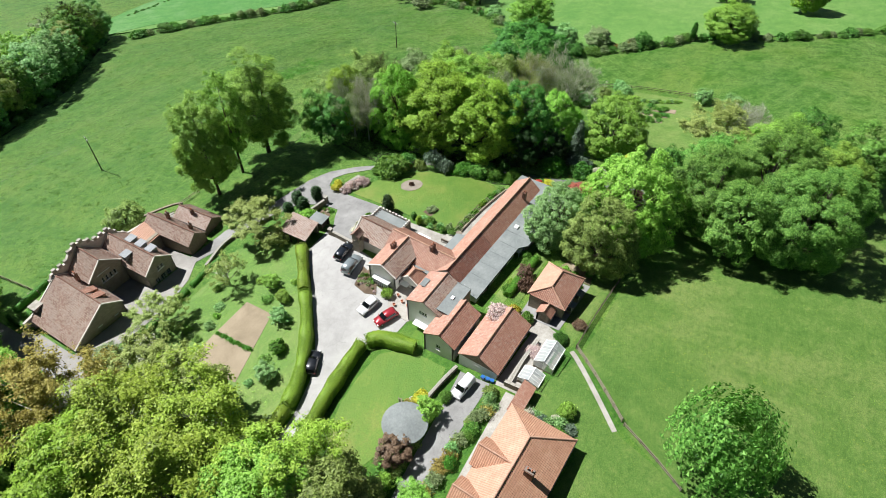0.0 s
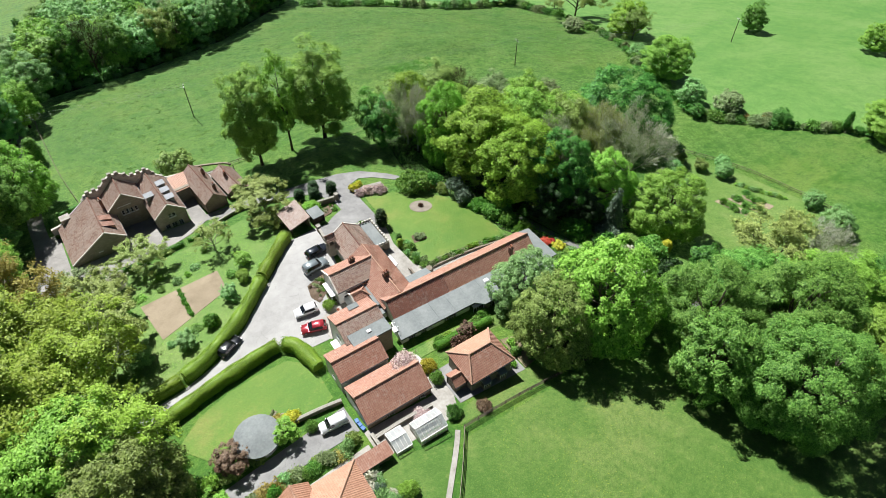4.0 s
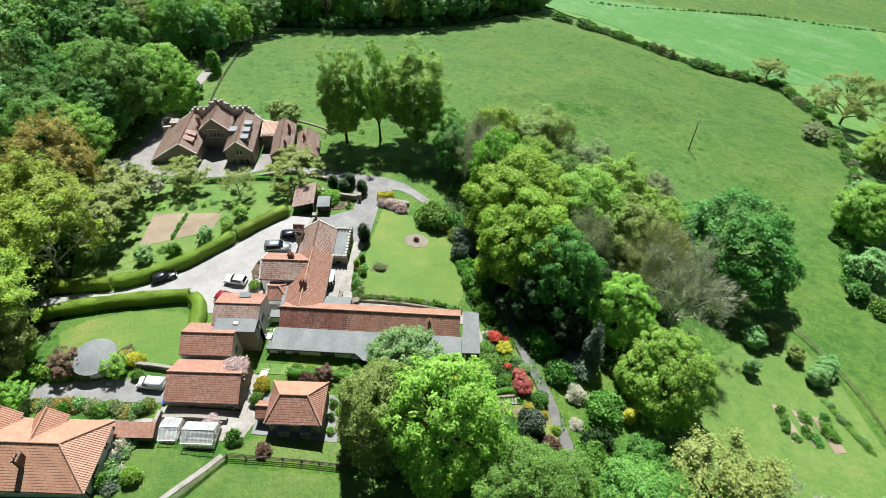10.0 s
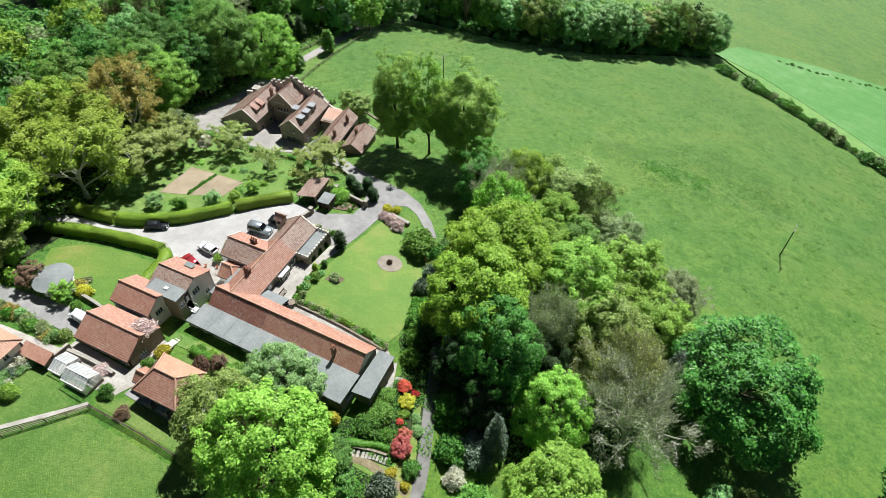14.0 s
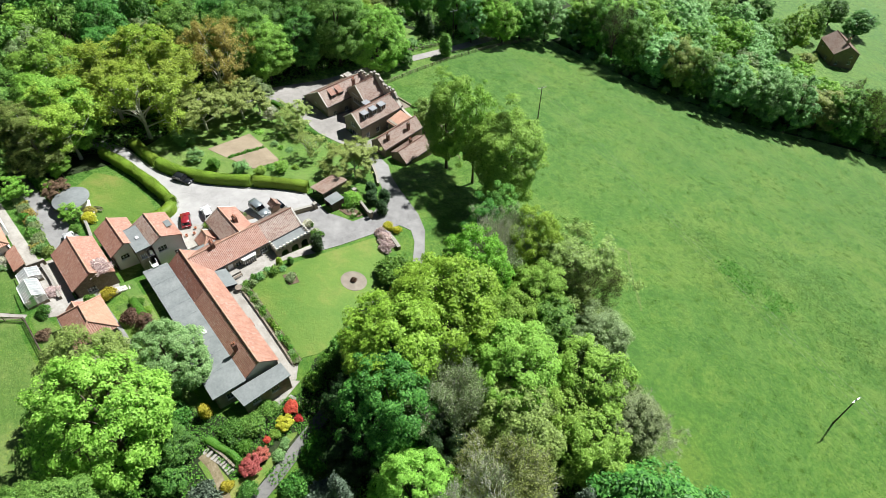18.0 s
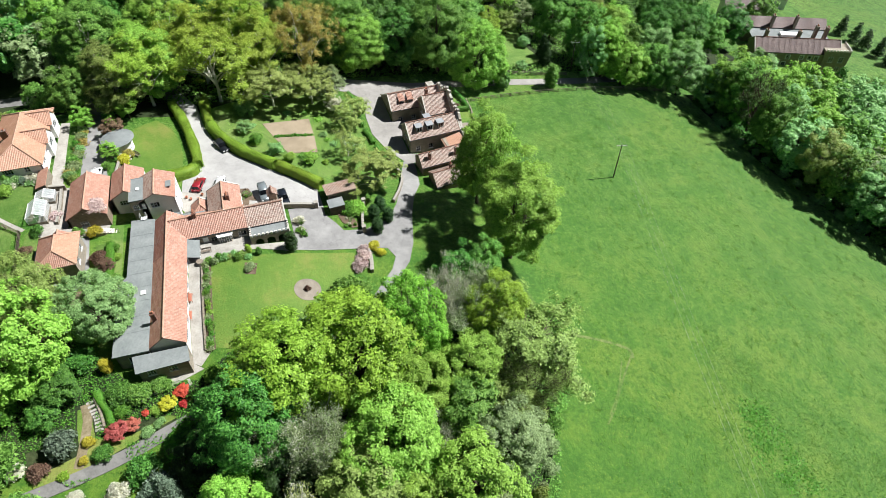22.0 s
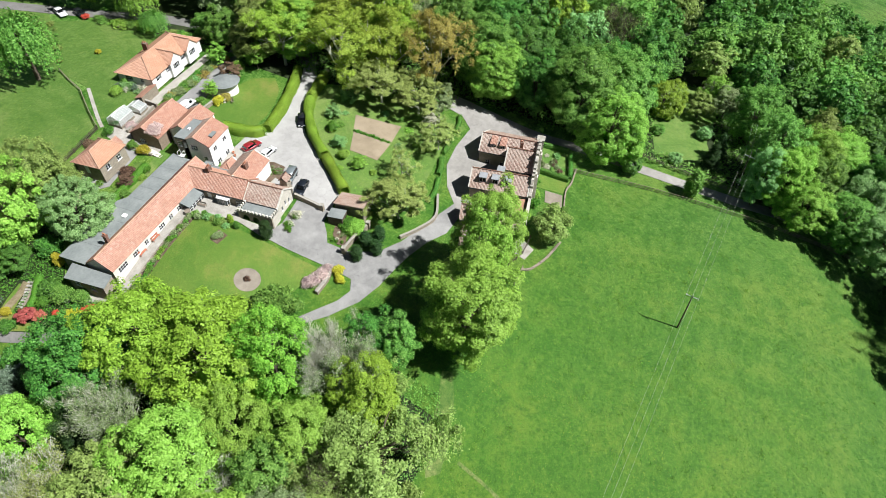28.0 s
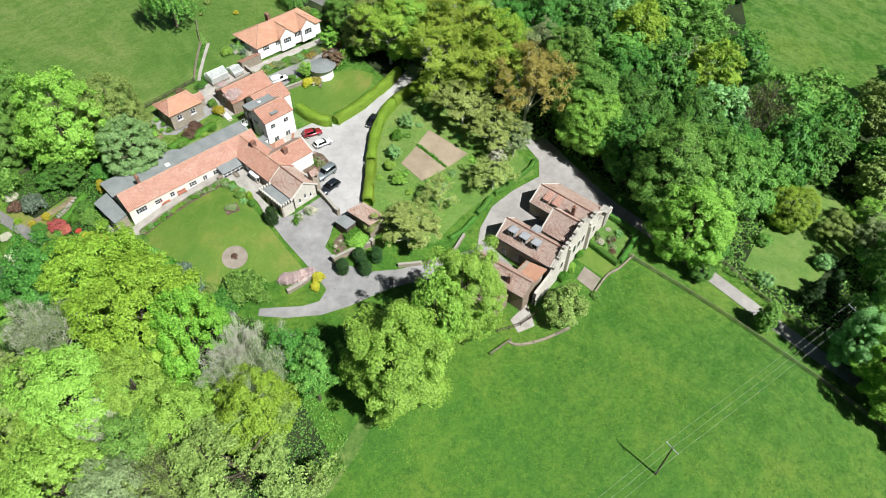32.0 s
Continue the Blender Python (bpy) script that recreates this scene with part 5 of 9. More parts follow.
for wb in ((-0.9, -0.6, -6.3, -2.9, 0.5, 3.97), (12.4, 12.7, -6.3, -4.9, 0.5, 3.97), (14.8, 15.1, -7.5, -4.9, 0.3, 3.97), (12.7, 14.8, -5.2, -4.9, 0.5, 3.97)):
    part("wall", boxes(wb), RENDER_WHITE, annex)
part("wall", wall_mesh("wall", 5.0, -1.0, 3.97, STONE, [(1.6, 1.6, 1.5, 1.4)]), STONE, annex, m=pose(29.6, -7.8, 0, 0, 0, 90))
window(annex, pose(29.6, -7.8, 0, 0, 0, 90) @ pose(1.6, 0, 1.6), 1.5, 1.4, 3, 2)
for x, y in ((17.6, -4.0),):
    sk = part("skylight", boxes((x - 0.45, x + 0.45, y - 0.4, y + 0.4, 4.2, 4.42), (x - 0.36, x + 0.36, y - 0.31, y + 0.31, 4.42, 4.52)), PAINT_WHITE, annex, "white domed skylight")
glass_porch = thing("glazed_porch", "small white glazed lean-to by the annexe", "porch", pose(-3.4, -4.55, 0, 0, 0, TURN_LR))
part("frame_posts", boxes(*[(12.75 + 0.5 * k, 12.83 + 0.5 * k, -7.4, -7.32, 1.4, 3.3) for k in range(5)], (12.7, 14.85, -7.42, -7.3, 3.3, 3.4), (12.7, 14.85, -7.42, -7.3, 1.4, 1.5)), PAINT_WHITE, glass_porch)
part("pane", boxes((12.75, 14.8, -7.37, -7.35, 1.5, 3.3)), GLASS, glass_porch)
part("roof", boxes((12.7, 14.7, -7.4, -5.3, 3.42, 3.5)), PAINT_WHITE, glass_porch)

# low extension at the east end
ext = thing("east_extension", "low stone extension under a lead roof", "house", pose(-3.4, -4.55, 0, 0, 0, TURN_LR))
bm = bmesh.new()
vv = [bm.verts.new(p) for p in ((30.0, -5.4, 3.6), (30.0, 3.0, 3.6), (32.6, 3.2, 3.05), (33.0, -4.9, 3.05), (30.0, -5.4, 3.4), (30.0, 3.0, 3.4), (32.6, 3.2, 2.85), (33.0, -4.9, 2.85))]
for f in ((0, 3, 2, 1), (4, 5, 6, 7), (0, 1, 5, 4), (1, 2, 6, 5), (2, 3, 7, 6), (3, 0, 4, 7)):
    bm.faces.new([vv[k] for k in f])
part("roof", bm, LEAD, ext)
part("wall", wall_mesh("wall", 7.6, -1.2, 2.9, STONE, [(1.2, 1.2, 1.3, 1.1), (4.4, 1.2, 1.3, 1.1)]), STONE, ext, m=pose(32.5, -4.7, 0, 0, 0, 90))
for u in (1.2, 4.4):
    window(ext, pose(32.5, -4.7, 0, 0, 0, 90) @ pose(u, 0, 1.2), 1.3, 1.1, 3, 2)
for wb in ((30.0, 32.2, -4.7, -4.4, -1.2, 2.95), (30.0, 32.2, 2.6, 2.9, -1.2, 2.95)):
    part("wall", boxes(wb), STONE, ext)

# central range, its ridge across the long range
central = gabled("central_range", "stone house range under red pantiles with two chimneys", (-0.55, -4.2), 90, 13.2, 3.05, 3.05, 3.95, 3.95, 6.15, -0.6, STONE, TILE_RED, RIDGE_TILE, skip=("w",),
                 holes={"s": [(5.0, 1.5, 1.0, 2.1, "door"), W(6.4, 1.7, 1.1, 1.6, 2, 3), W(11.4, 2.3, 1.5, 1.2, 3, 2)], "n": [W(1.2, 2.2, 1.2, 1.2)]})
chimney(central, 4.5, 0.1, 5.4, 7.1, 0.6, 1.1, BRICK, 2)
bay = part("bay_window", prism([(7.6, -3.05), (10.4, -3.05), (10.1, -3.95), (7.9, -3.95)], 0.9, 1.75), STONE, central)
part("bay_roof", prism([(7.4, -3.05), (10.6, -3.05), (10.25, -4.1), (7.75, -4.1)], 3.15, 3.35), PAINT_WHITE, central, "white lead-dressed bay roof")
bayf = part("bay_frame", boxes(*[(7.9 + 0.42 * k, 7.98 + 0.42 * k, -3.95, -3.87, 1.75, 3.15) for k in range(6)], (7.9, 10.1, -3.94, -3.88, 2.5, 2.56), (7.7, 7.8, -3.5, -3.4, 1.75, 3.15), (10.2, 10.3, -3.5, -3.4, 1.75, 3.15)), PAINT_WHITE, central)
part("pane", boxes((7.98, 10.02, -3.92, -3.90, 1.75, 3.15)), GLASS, bayf)
north_range = gabled("north_range", "lower stone range under old pantiles with a pale gable", (-0.75, 9.05), 90, 7.2, 2.95, 2.95, 3.5, 3.5, 5.55, -0.8, STONE_PALE, TILE_OLD, RIDGE_OLD, skip=("w",), coping=COPING,
                     holes={"e": [W(1.3, 2.0, 0.6, 1.0, 1, 2), W(2.65, 2.4, 0.6, 1.1, 1, 2), W(4.0, 2.0, 0.6, 1.0, 1, 2)]})

# embattled loggia on the lawn side
log = thing("embattled_loggia", "stone loggia with three arches and a battlemented flat roof", "porch", pose(2.35, 9.3, 0))
part("flat_roof", boxes((0.05, 2.75, 0.1, 7.3, 2.95, 3.1)), LEAD, log)


def arch_wall(name, length, z0, z1, arches, material, parent, m, th=0.35):
    """A wall with round-headed openings (x, sill, w, spring height)."""
    bm = bmesh.new()
    xs = 0.0
    for (ax, sill, aw, spring) in arches + [(length, 0, 0, 0)]:
        if ax - xs > 1e-3:
            box(bm, xs, ax, 0, th, z0, z1)
        if aw:
            if sill > z0:
                box(bm, ax, ax + aw, 0, th, z0, sill)
            n, r = 10, aw / 2
            pts = [(ax + r - r * math.cos(math.pi * k / n), spring + r * math.sin(math.pi * k / n)) for k in range(n + 1)]
            for (xa, za), (xb, zb) in zip(pts, pts[1:]):
                v = [bm.verts.new((x, y, z)) for y in (0, th) for x, z in ((xa, za), (xb, zb), (xb, z1), (xa, z1))]
                for f in ((0, 1, 2, 3), (7, 6, 5, 4), (0, 4, 5, 1), (3, 2, 6, 7)):
                    bm.faces.new([v[k] for k in f])
        xs = ax + aw
    bmesh.ops.remove_doubles(bm, verts=bm.verts[:], dist=1e-4)
    return part(name, bm, material, parent, m=m)


arch_wall("arcade", 7.3, -1.0, 3.1, [(0.8, 0.4, 1.5, 1.7), (2.9, 0.4, 1.5, 1.7), (5.0, 0.4, 1.5, 1.7)], STONE, log, pose(2.8, 0, 0, 0, 0, 90))
arch_wall("arcade", 2.4, -1.0, 3.1, [(0.6, -0.9, 1.2, 1.5)], STONE, log, pose(0.02, 0.0, 0))
part("wall", boxes((0.0, 2.44, 7.0, 7.3, -1.0, 3.1)), STONE_PALE, log)
for k in range(10):
    part("merlon", boxes((2.44, 2.8, 0.0 + 0.76 * k, 0.42 + 0.76 * k, 3.1, 3.62), bevel=0.03), COPING, log)
for k in range(4):
    part("merlon", boxes((0.1 + 0.62 * k, 0.44 + 0.62 * k, 6.98, 7.3, 3.1, 3.62), bevel=0.03), COPING, log)
    part("merlon", boxes((0.1 + 0.62 * k, 0.44 + 0.62 * k, 0.0, 0.32, 3.1, 3.62), bevel=0.03), COPING, log)

# bell turret on the yard side
bell = thing("bell_turret", "small stone bell turret with a tiled cap", "turret", pose(-4.35, 14.7, 0))
part("shaft", boxes((-0.75, 0.75, -0.75, 0.75, -0.8, 3.6), (-0.85, 0.85, -0.85, 0.85, 3.6, 3.75)), STONE, bell)
arch_wall("bell_opening", 1.5, 3.75, 5.0, [(0.35, 3.9, 0.8, 4.3)], STONE, bell, pose(-0.75, -0.75, 0), 0.3)
arch_wall("bell_opening", 1.5, 3.75, 5.0, [(0.35, 3.9, 0.8, 4.3)], STONE, bell, pose(0.75, 0.75, 0, 0, 0, 180), 0.3)
for bx in (-0.75, 0.5):
    part("bell_cheek", boxes((bx, bx + 0.25, -0.45, 0.45, 3.75, 5.0)), STONE, bell)
slope("roof_slope", (-0.95, 0, 5.85), (0.95, 0, 5.85), (0.95, -1.0, 4.95), (-0.95, -1.0, 4.95), TILE_OLD, bell)
slope("roof_slope", (0.95, 0, 5.85), (-0.95, 0, 5.85), (-0.95, 1.0, 4.95), (0.95, 1.0, 4.95), TILE_OLD, bell)
ridge("ridge_tiles", (-0.95, 0, 5.9), (0.95, 0, 5.9), RIDGE_OLD, bell, 0.12)

# white wing to the forecourt
front = gabled("front_wing", "white rendered wing under weathered pantiles", (-8.9, 5.6), 0, 8.2, 2.85, 2.95, 4.65, 4.6, 6.25, -0.8, RENDER_WHITE, TILE_OLD, RIDGE_TILE, skip=("e",), coping=COPING,
               holes={"s": [W(1.0, 2.3, 1.1, 1.3)], "n": [W(1.6, 2.3, 1.2, 1.3)]}, tiles_n=TILE_RED)
chimney(front, 4.9, 0.9, 5.2, 6.95, 1.0, 0.65, BRICK, 2)
part("bay_base", boxes((-0.75, 0.0, -1.6, 1.6, -0.8, 1.1)), STONE, front)
bayw = part("bay_frame", boxes(*[(-0.75, -0.67, -1.6 + 0.45 * k, -1.52 + 0.45 * k, 1.1, 2.6) for k in range(8)], (-0.74, -0.68, -1.6, 1.6, 1.8, 1.86), (-0.74, -0.68, -1.6, 1.6, 2.2, 2.26)), PAINT_WHITE, front)
part("pane", boxes((-0.72, -0.70, -1.55, 1.55, 1.1, 2.6)), GLASS, bayw)
part("bay_roof", prism([(0.0, -1.8), (-0.95, -1.75), (-0.95, 1.75), (0.0, 1.8)], 2.6, 2.78), PAINT_WHITE, front, "white flat bay roof")

# entrance porch block and the felt roof behind it
porch = gabled("entrance_porch", "white entrance porch under a small tiled roof", (-7.2, 1.05), 0, 3.4, 1.65, 1.65, 3.35, 3.35, 4.55, -0.5, RENDER_WHITE, TILE_RED, RIDGE_TILE, over=0.3, hips=(0.0, 1.5), coping=COPING,
               holes={"w": [(0.5, 0.5, 1.0, 2.1, "door"), W(2.0, 1.5, 0.9, 1.2)]})
part("canopy", boxes((-1.0, 0.0, -0.2, 1.5, 2.35, 2.45)), PAINT_WHITE, porch, "white door canopy")
link = thing("flat_link", "grey felt roof over the link behind the porch", "house", pose(0, 0, 0))
flat_roof(link, -4.5, -3.55, -2.9, 2.4, 3.75)
part("wall", boxes((-4.4, -3.7, -2.8, 2.3, 0.0, 3.53)), RENDER_WHITE, link)
flat_roof(link, -5.9, -3.5, -4.6, -2.9, 3.2, name="low_roof")
part("wall", boxes((-5.8, -3.6, -4.5, -3.0, 0.2, 2.98)), RENDER_WHITE, link)

# two-storey white wing
west = gabled("west_wing", "two-storey white rendered wing under red pantiles", (-13.2, -6.15), 0, 7.2, 3.1, 3.25, 7.3, 7.15, 8.75, 0.0, RENDER_WHITE, TILE_OLD, RIDGE_TILE, tiles_n=TILE_RED, over=0.2,
              holes={"w": [W(2.3, 4.9, 1.7, 0.95, 3, 2), W(1.6, 1.2, 2.0, 1.3, 4, 2)], "n": [W(1.2, 4.9, 1.2, 1.1), W(4.6, 4.9, 1.2, 1.1), W(1.4, 1.4, 1.3, 1.2), W(4.4, 1.4, 1.3, 1.2)], "e": [W(1.8, 5.3, 1.6, 1.2, 3, 2), W(4.2, 3.0, 0.9, 1.1)]})
part("roof_light", boxes((3.2, 5.0, 1.9, 2.9, 7.55, 7.62)), LEAD, west, "grey dormer roof panel", pose(0, 0, 0.38))
part("canopy", boxes((-1.1, 0.0, -2.1, 1.6, 2.75, 2.88)), PAINT_WHITE, west, "white flat canopy over the ground floor")
flatl = thing("stair_block", "dark rendered stair block under a grey felt roof", "house", pose(0, 0, 0))
flat_roof(flatl, -12.6, -5.9, -10.9, -8.0, 7.75)
part("wall", wall_mesh("wall", 2.8, 0.6, 7.53, STONE, [(0.4, 5.6, 1.0, 1.1), (1.7, 5.6, 0.8, 1.1), (0.9, 2.2, 1.0, 1.3)]), STONE, flatl, m=pose(-6.0, -10.85, 0, 0, 0, 90))
for u, z, w, h in ((0.4, 5.6, 1.0, 1.1), (1.7, 5.6, 0.8, 1.1), (0.9, 2.2, 1.0, 1.3)):
    window(flatl, pose(-6.0, -10.85, 0, 0, 0, 90) @ pose(u, 0, z), w, h, 3, 2)
part("wall", boxes((-9.0, -6.32, -10.85, -10.55, 0.6, 7.53)), STONE, flatl)
part("skylight", boxes((-9.6, -8.9, -9.6, -9.1, 7.76, 7.94)), PAINT_WHITE, flatl, "white skylight")
part("stair_landing", boxes((-5.1, -4.2, -9.7, -8.6, 4.33, 4.4)), PAINT_WHITE, flatl)
for k in range(12):
    part("tread", boxes((-5.1 + 0.25 * k, -4.85 + 0.25 * k, -9.6, -8.7, 4.3 - 0.22 * k, 4.35 - 0.22 * k)), PAINT_WHITE, flatl, "white outside stair tread")
for x in (-5.1, -4.2):
    for y in (-9.7, -8.66):
        part("rail_post", boxes((x, x + 0.06, y, y + 0.06, 4.4, 5.4)), PAINT_WHITE, flatl)
for y in (-9.7, -8.66):
    part("stair_rail", boxes((-5.1, -4.14, y + 0.005, y + 0.055, 5.402, 5.46)), PAINT_WHITE, flatl)

south = gabled("south_wing", "white-gabled wing under red pantiles", (-16.9, -11.65), 0, 8.0, 2.75, 2.85, 6.75, 6.7, 8.35, 1.0, RENDER_WHITE, TILE_RED, RIDGE_TILE, over=0.2,
               holes={"w": [W(2.2, 3.0, 0.9, 1.3, 2, 3)], "e": [W(1.2, 3.8, 1.5, 1.1, 3, 2), W(3.4, 3.8, 0.9, 1.1)]})
barn = gabled("garage_barn", "stone barn under red pantiles with blossom over its gable", (-16.8, -18.6), 0, 10.8, 3.55, 3.3, 6.2, 6.2, 8.25, 1.8, STONE_WARM, TILE_RED, RIDGE_TILE, over=0.2,
              holes={"s": [W(3.2, 2.4, 1.2, 0.8, 3, 1), (6.4, 2.3, 0.9, 0.9, "none"), W(8.6, 2.4, 1.2, 0.8, 3, 1)], "e": [W(1.9, 2.2, 1.4, 1.1, 3, 2), (4.2, 0.9, 1.1, 2.0, "door", TIMBER)], "w": [W(3.0, 3.6, 0.7, 0.8, 1, 1)]})
part("gable_render", prism([(-0.03, -3.5), (-0.004, -3.5), (-0.004, 3.25), (-0.03, 3.25)], 1.8, 6.05), RENDER_WHITE, barn, "white painted west gable")
cottage = gabled("garden_cottage", "small stone cottage with a hipped orange roof", (-0.8, -22.3), 0, 7.4, 3.15, 3.0, 7.35, 7.4, 9.15, 3.4, STONE, TILE_RED, RIDGE_TILE, over=0.35, hips=(1.6, 1.9),
                 holes={"s": [], "e": [(2.2, 1.4, 1.0, 2.0, "door")], "n": [W(1.4, 1.9, 1.2, 1.2), W(4.6, 1.9, 1.2, 1.2)]}, tiles_n=TILE_ORANGE)
for x in (1.7, 4.7):
    part("bay_window", boxes((x, x + 1.2, -4.05, -3.15, 3.8, 5.0)), STONE, cottage)
    part("bay_roof", prism([(x - 0.15, -3.15), (x + 1.35, -3.15), (x + 1.25, -4.25), (x - 0.05, -4.25)], 6.05, 6.2), LEAD, cottage, "pale lead bay roof")
    fr = part("bay_frame", boxes(*[(x + 0.38 * k, x + 0.06 + 0.38 * k, -4.05, -3.99, 5.0, 6.05) for k in range(4)], (x, x + 1.2, -4.04, -4.0, 5.5, 5.55)), PAINT_WHITE, cottage)
    part("pane", boxes((x + 0.02, x + 1.18, -4.03, -4.01, 5.0, 6.05)), GLASS, fr)
gabled("cottage_porch", "little tiled stone porch of the cottage", (-2.9, -23.0), 0, 2.0, 1.2, 1.2, 6.1, 6.1, 7.0, 3.4, STONE, TILE_RED, RIDGE_TILE, over=0.2, skip=("e",), holes={"w": [(0.7, 1.0, 1.0, 2.0, "door", TIMBER)]}, category="porch")
conserv = thing("lean_to_conservatory", "white framed lean-to conservatory with a grey roof", "conservatory", pose(0, 0, 0))
bm = bmesh.new()
vv = [bm.verts.new(p) for p in ((2.6, -1.9, 3.85), (7.4, -2.05, 3.85), (7.4, 0.2, 3.1), (2.6, 0.3, 3.1), (2.6, -1.9, 3.75), (7.4, -2.05, 3.75), (7.4, 0.2, 3.0), (2.6, 0.3, 3.0))]
for f in ((0, 1, 2, 3), (7, 6, 5, 4), (0, 4, 5, 1), (1, 5, 6, 2), (2, 6, 7, 3), (3, 7, 4, 0)):
    bm.faces.new([vv[k] for k in f])
part("roof", bm, LEAD, conserv)
cf = part("frame_posts", boxes(*[(2.7 + 0.92 * k, 2.8 + 0.92 * k, 0.05, 0.15, 0.9, 3.0) for k in range(6)], (2.7, 7.4, 0.06, 0.14, 1.5, 1.58), (2.7, 7.4, 0.06, 0.14, 2.5, 2.56), (7.25, 7.35, -1.9, -1.8, 0.9, 3.5)), PAINT_WHITE, conserv)
part("pane", boxes((2.75, 7.35, 0.09, 0.11, 1.58, 3.0)), GLASS, cf)
part("base_wall", boxes((2.65, 7.4, 0.0, 0.2, 0.6, 1.5)), RENDER_WHITE, conserv)

# ---- the bungalow ----
bung = gabled("white_bungalow", "white bungalow under a hipped orange tiled roof", (-40.5, -31.6), 0, 18.9, 4.9, 4.4, 8.75, 8.75, 11.25, 5.4, RENDER_WHITE, TILE_ORANGE, RIDGE_TILE, over=0.4, hips=(4.0, 4.0), tiles_n=TILE_ORANGE,
              holes={"n": [W(1.5, 1.6, 1.8, 1.3, 4, 2), W(5.2, 1.6, 1.8, 1.3, 4, 2), (8.6, 1.0, 1.0, 2.1, "door"), W(11.0, 1.6, 1.8, 1.3, 4, 2), W(15.0, 1.6, 1.8, 1.3, 4, 2)], "e": [W(2.0, 1.7, 2.0, 1.1, 4, 2), W(6.0, 1.7, 1.0, 1.1)], "s": [W(3.0, 1.7, 1.5, 1.1, 3, 2), W(9.0, 1.7, 1.5, 1.1, 3, 2)]})
chimney(bung, 10.6, -2.2, 9.2, 11.9, 0.7, 1.3, BRICK, 2)
for bx in (4.2, 10.6):
    slope("cross_roof", (bx, 5.3, 10.9), (bx, 0.6, 10.9), (bx - 2.3, 3.4, 8.9), (bx - 2.3, 5.3, 8.9), TILE_ORANGE, bung)
    slope("cross_roof", (bx, 0.6, 10.9), (bx, 5.3, 10.9), (bx + 2.3, 5.3, 8.9), (bx + 2.3, 3.4, 8.9), TILE_ORANGE, bung)
    ridge("ridge_tiles", (bx, 0.4, 10.97), (bx, 5.3, 10.97), RIDGE_TILE, bung)
    part("cross_gable", wall_mesh("wall", 4.0, 5.4, 8.95, RENDER_WHITE, [(0.9, 7.0, 2.2, 1.3)], 0.3, [(2.0, 10.75)]), RENDER_WHITE, bung, m=pose(bx + 2.0, 5.1, 0, 0, 0, 180))
    window(bung, pose(bx + 2.0, 5.1, 0, 0, 0, 180) @ pose(0.9, 0, 7.0), 2.2, 1.3, 4, 2)
    for cx in (bx - 2.0, bx + 1.7):
        part("cross_cheek", boxes((cx, cx + 0.3, 4.3, 4.8, 5.4, 8.85)), RENDER_WHITE, bung)
store = thing("garden_store", "long low store with a mossy pinkish tiled roof", "shed", pose(-21.6, -28.2, 0, 0, 0, 1))
part("back_wall", boxes((0.0, 5.4, 1.5, 1.75, 4.4, 7.15)), WALL_STONE, store)
part("end_wall", boxes((0.0, 0.22, 0.05, 1.48, 4.4, 6.7)), WALL_STONE, store)
part("end_wall", boxes((5.18, 5.4, 0.05, 1.48, 4.4, 6.7)), WALL_STONE, store)
part("front_boards", boxes((0.24, 5.16, 0.05, 0.13, 4.4, 6.55)), TIMBER, store)
slope("roof_slope", (5.55, 1.85, 7.32), (-0.15, 1.85, 7.32), (-0.15, -0.2, 6.68), (5.55, -0.2, 6.68), TILE_RED, store)

# ---- the gatehouse ----
g_left = gabled("gatehouse_west_wing", "stone wing with a long catslide roof of old pantiles", (-39.2, 46.2), 91.5, 12.7, 3.3, 7.7, -3.4, -5.6, -0.75, -9.0, STONE, TILE_OLD, RIDGE_OLD, coping=COPING, tiles_n=TILE_OLD, over=0.2,
                holes={"w": [W(2.0, 1.2, 1.0, 1.2), W(5.2, 4.0, 0.8, 1.0, 2, 2), W(8.6, 3.6, 0.8, 1.0, 2, 2)], "s": [W(1.5, 2.0, 1.1, 1.2), W(5.0, 2.0, 1.1, 1.2)]})
g_mid = gabled("gatehouse_centre", "tall stone centre block of the gatehouse", (-33.35, 53.5), 92, 6.05, 3.55, 3.65, -2.1, -2.0, 1.15, -9.5, STONE, TILE_OLD, RIDGE_OLD, coping=COPING, over=0.15,
               holes={"w": [W(1.9, 7.6, 0.75, 1.3, 1, 3), W(2.85, 7.6, 0.75, 1.3, 1, 3), W(3.8, 7.6, 0.75, 1.3, 1, 3), (2.2, 5.2, 0.6, 1.2, "win", 1, 2), (3.1, 5.2, 0.6, 1.2, "win", 1, 2), (4.0, 5.2, 0.6, 1.2, "win", 1, 2), (4.9, 5.2, 0.6, 1.2, "win", 1, 2)]})
part("roof_window", boxes((1.2, 2.4, -2.2, -1.2, 0.0, 0.08)), LEAD, g_mid, "grey framed roof window", pose(0, 0.42, -0.2, 42, 0, 0))
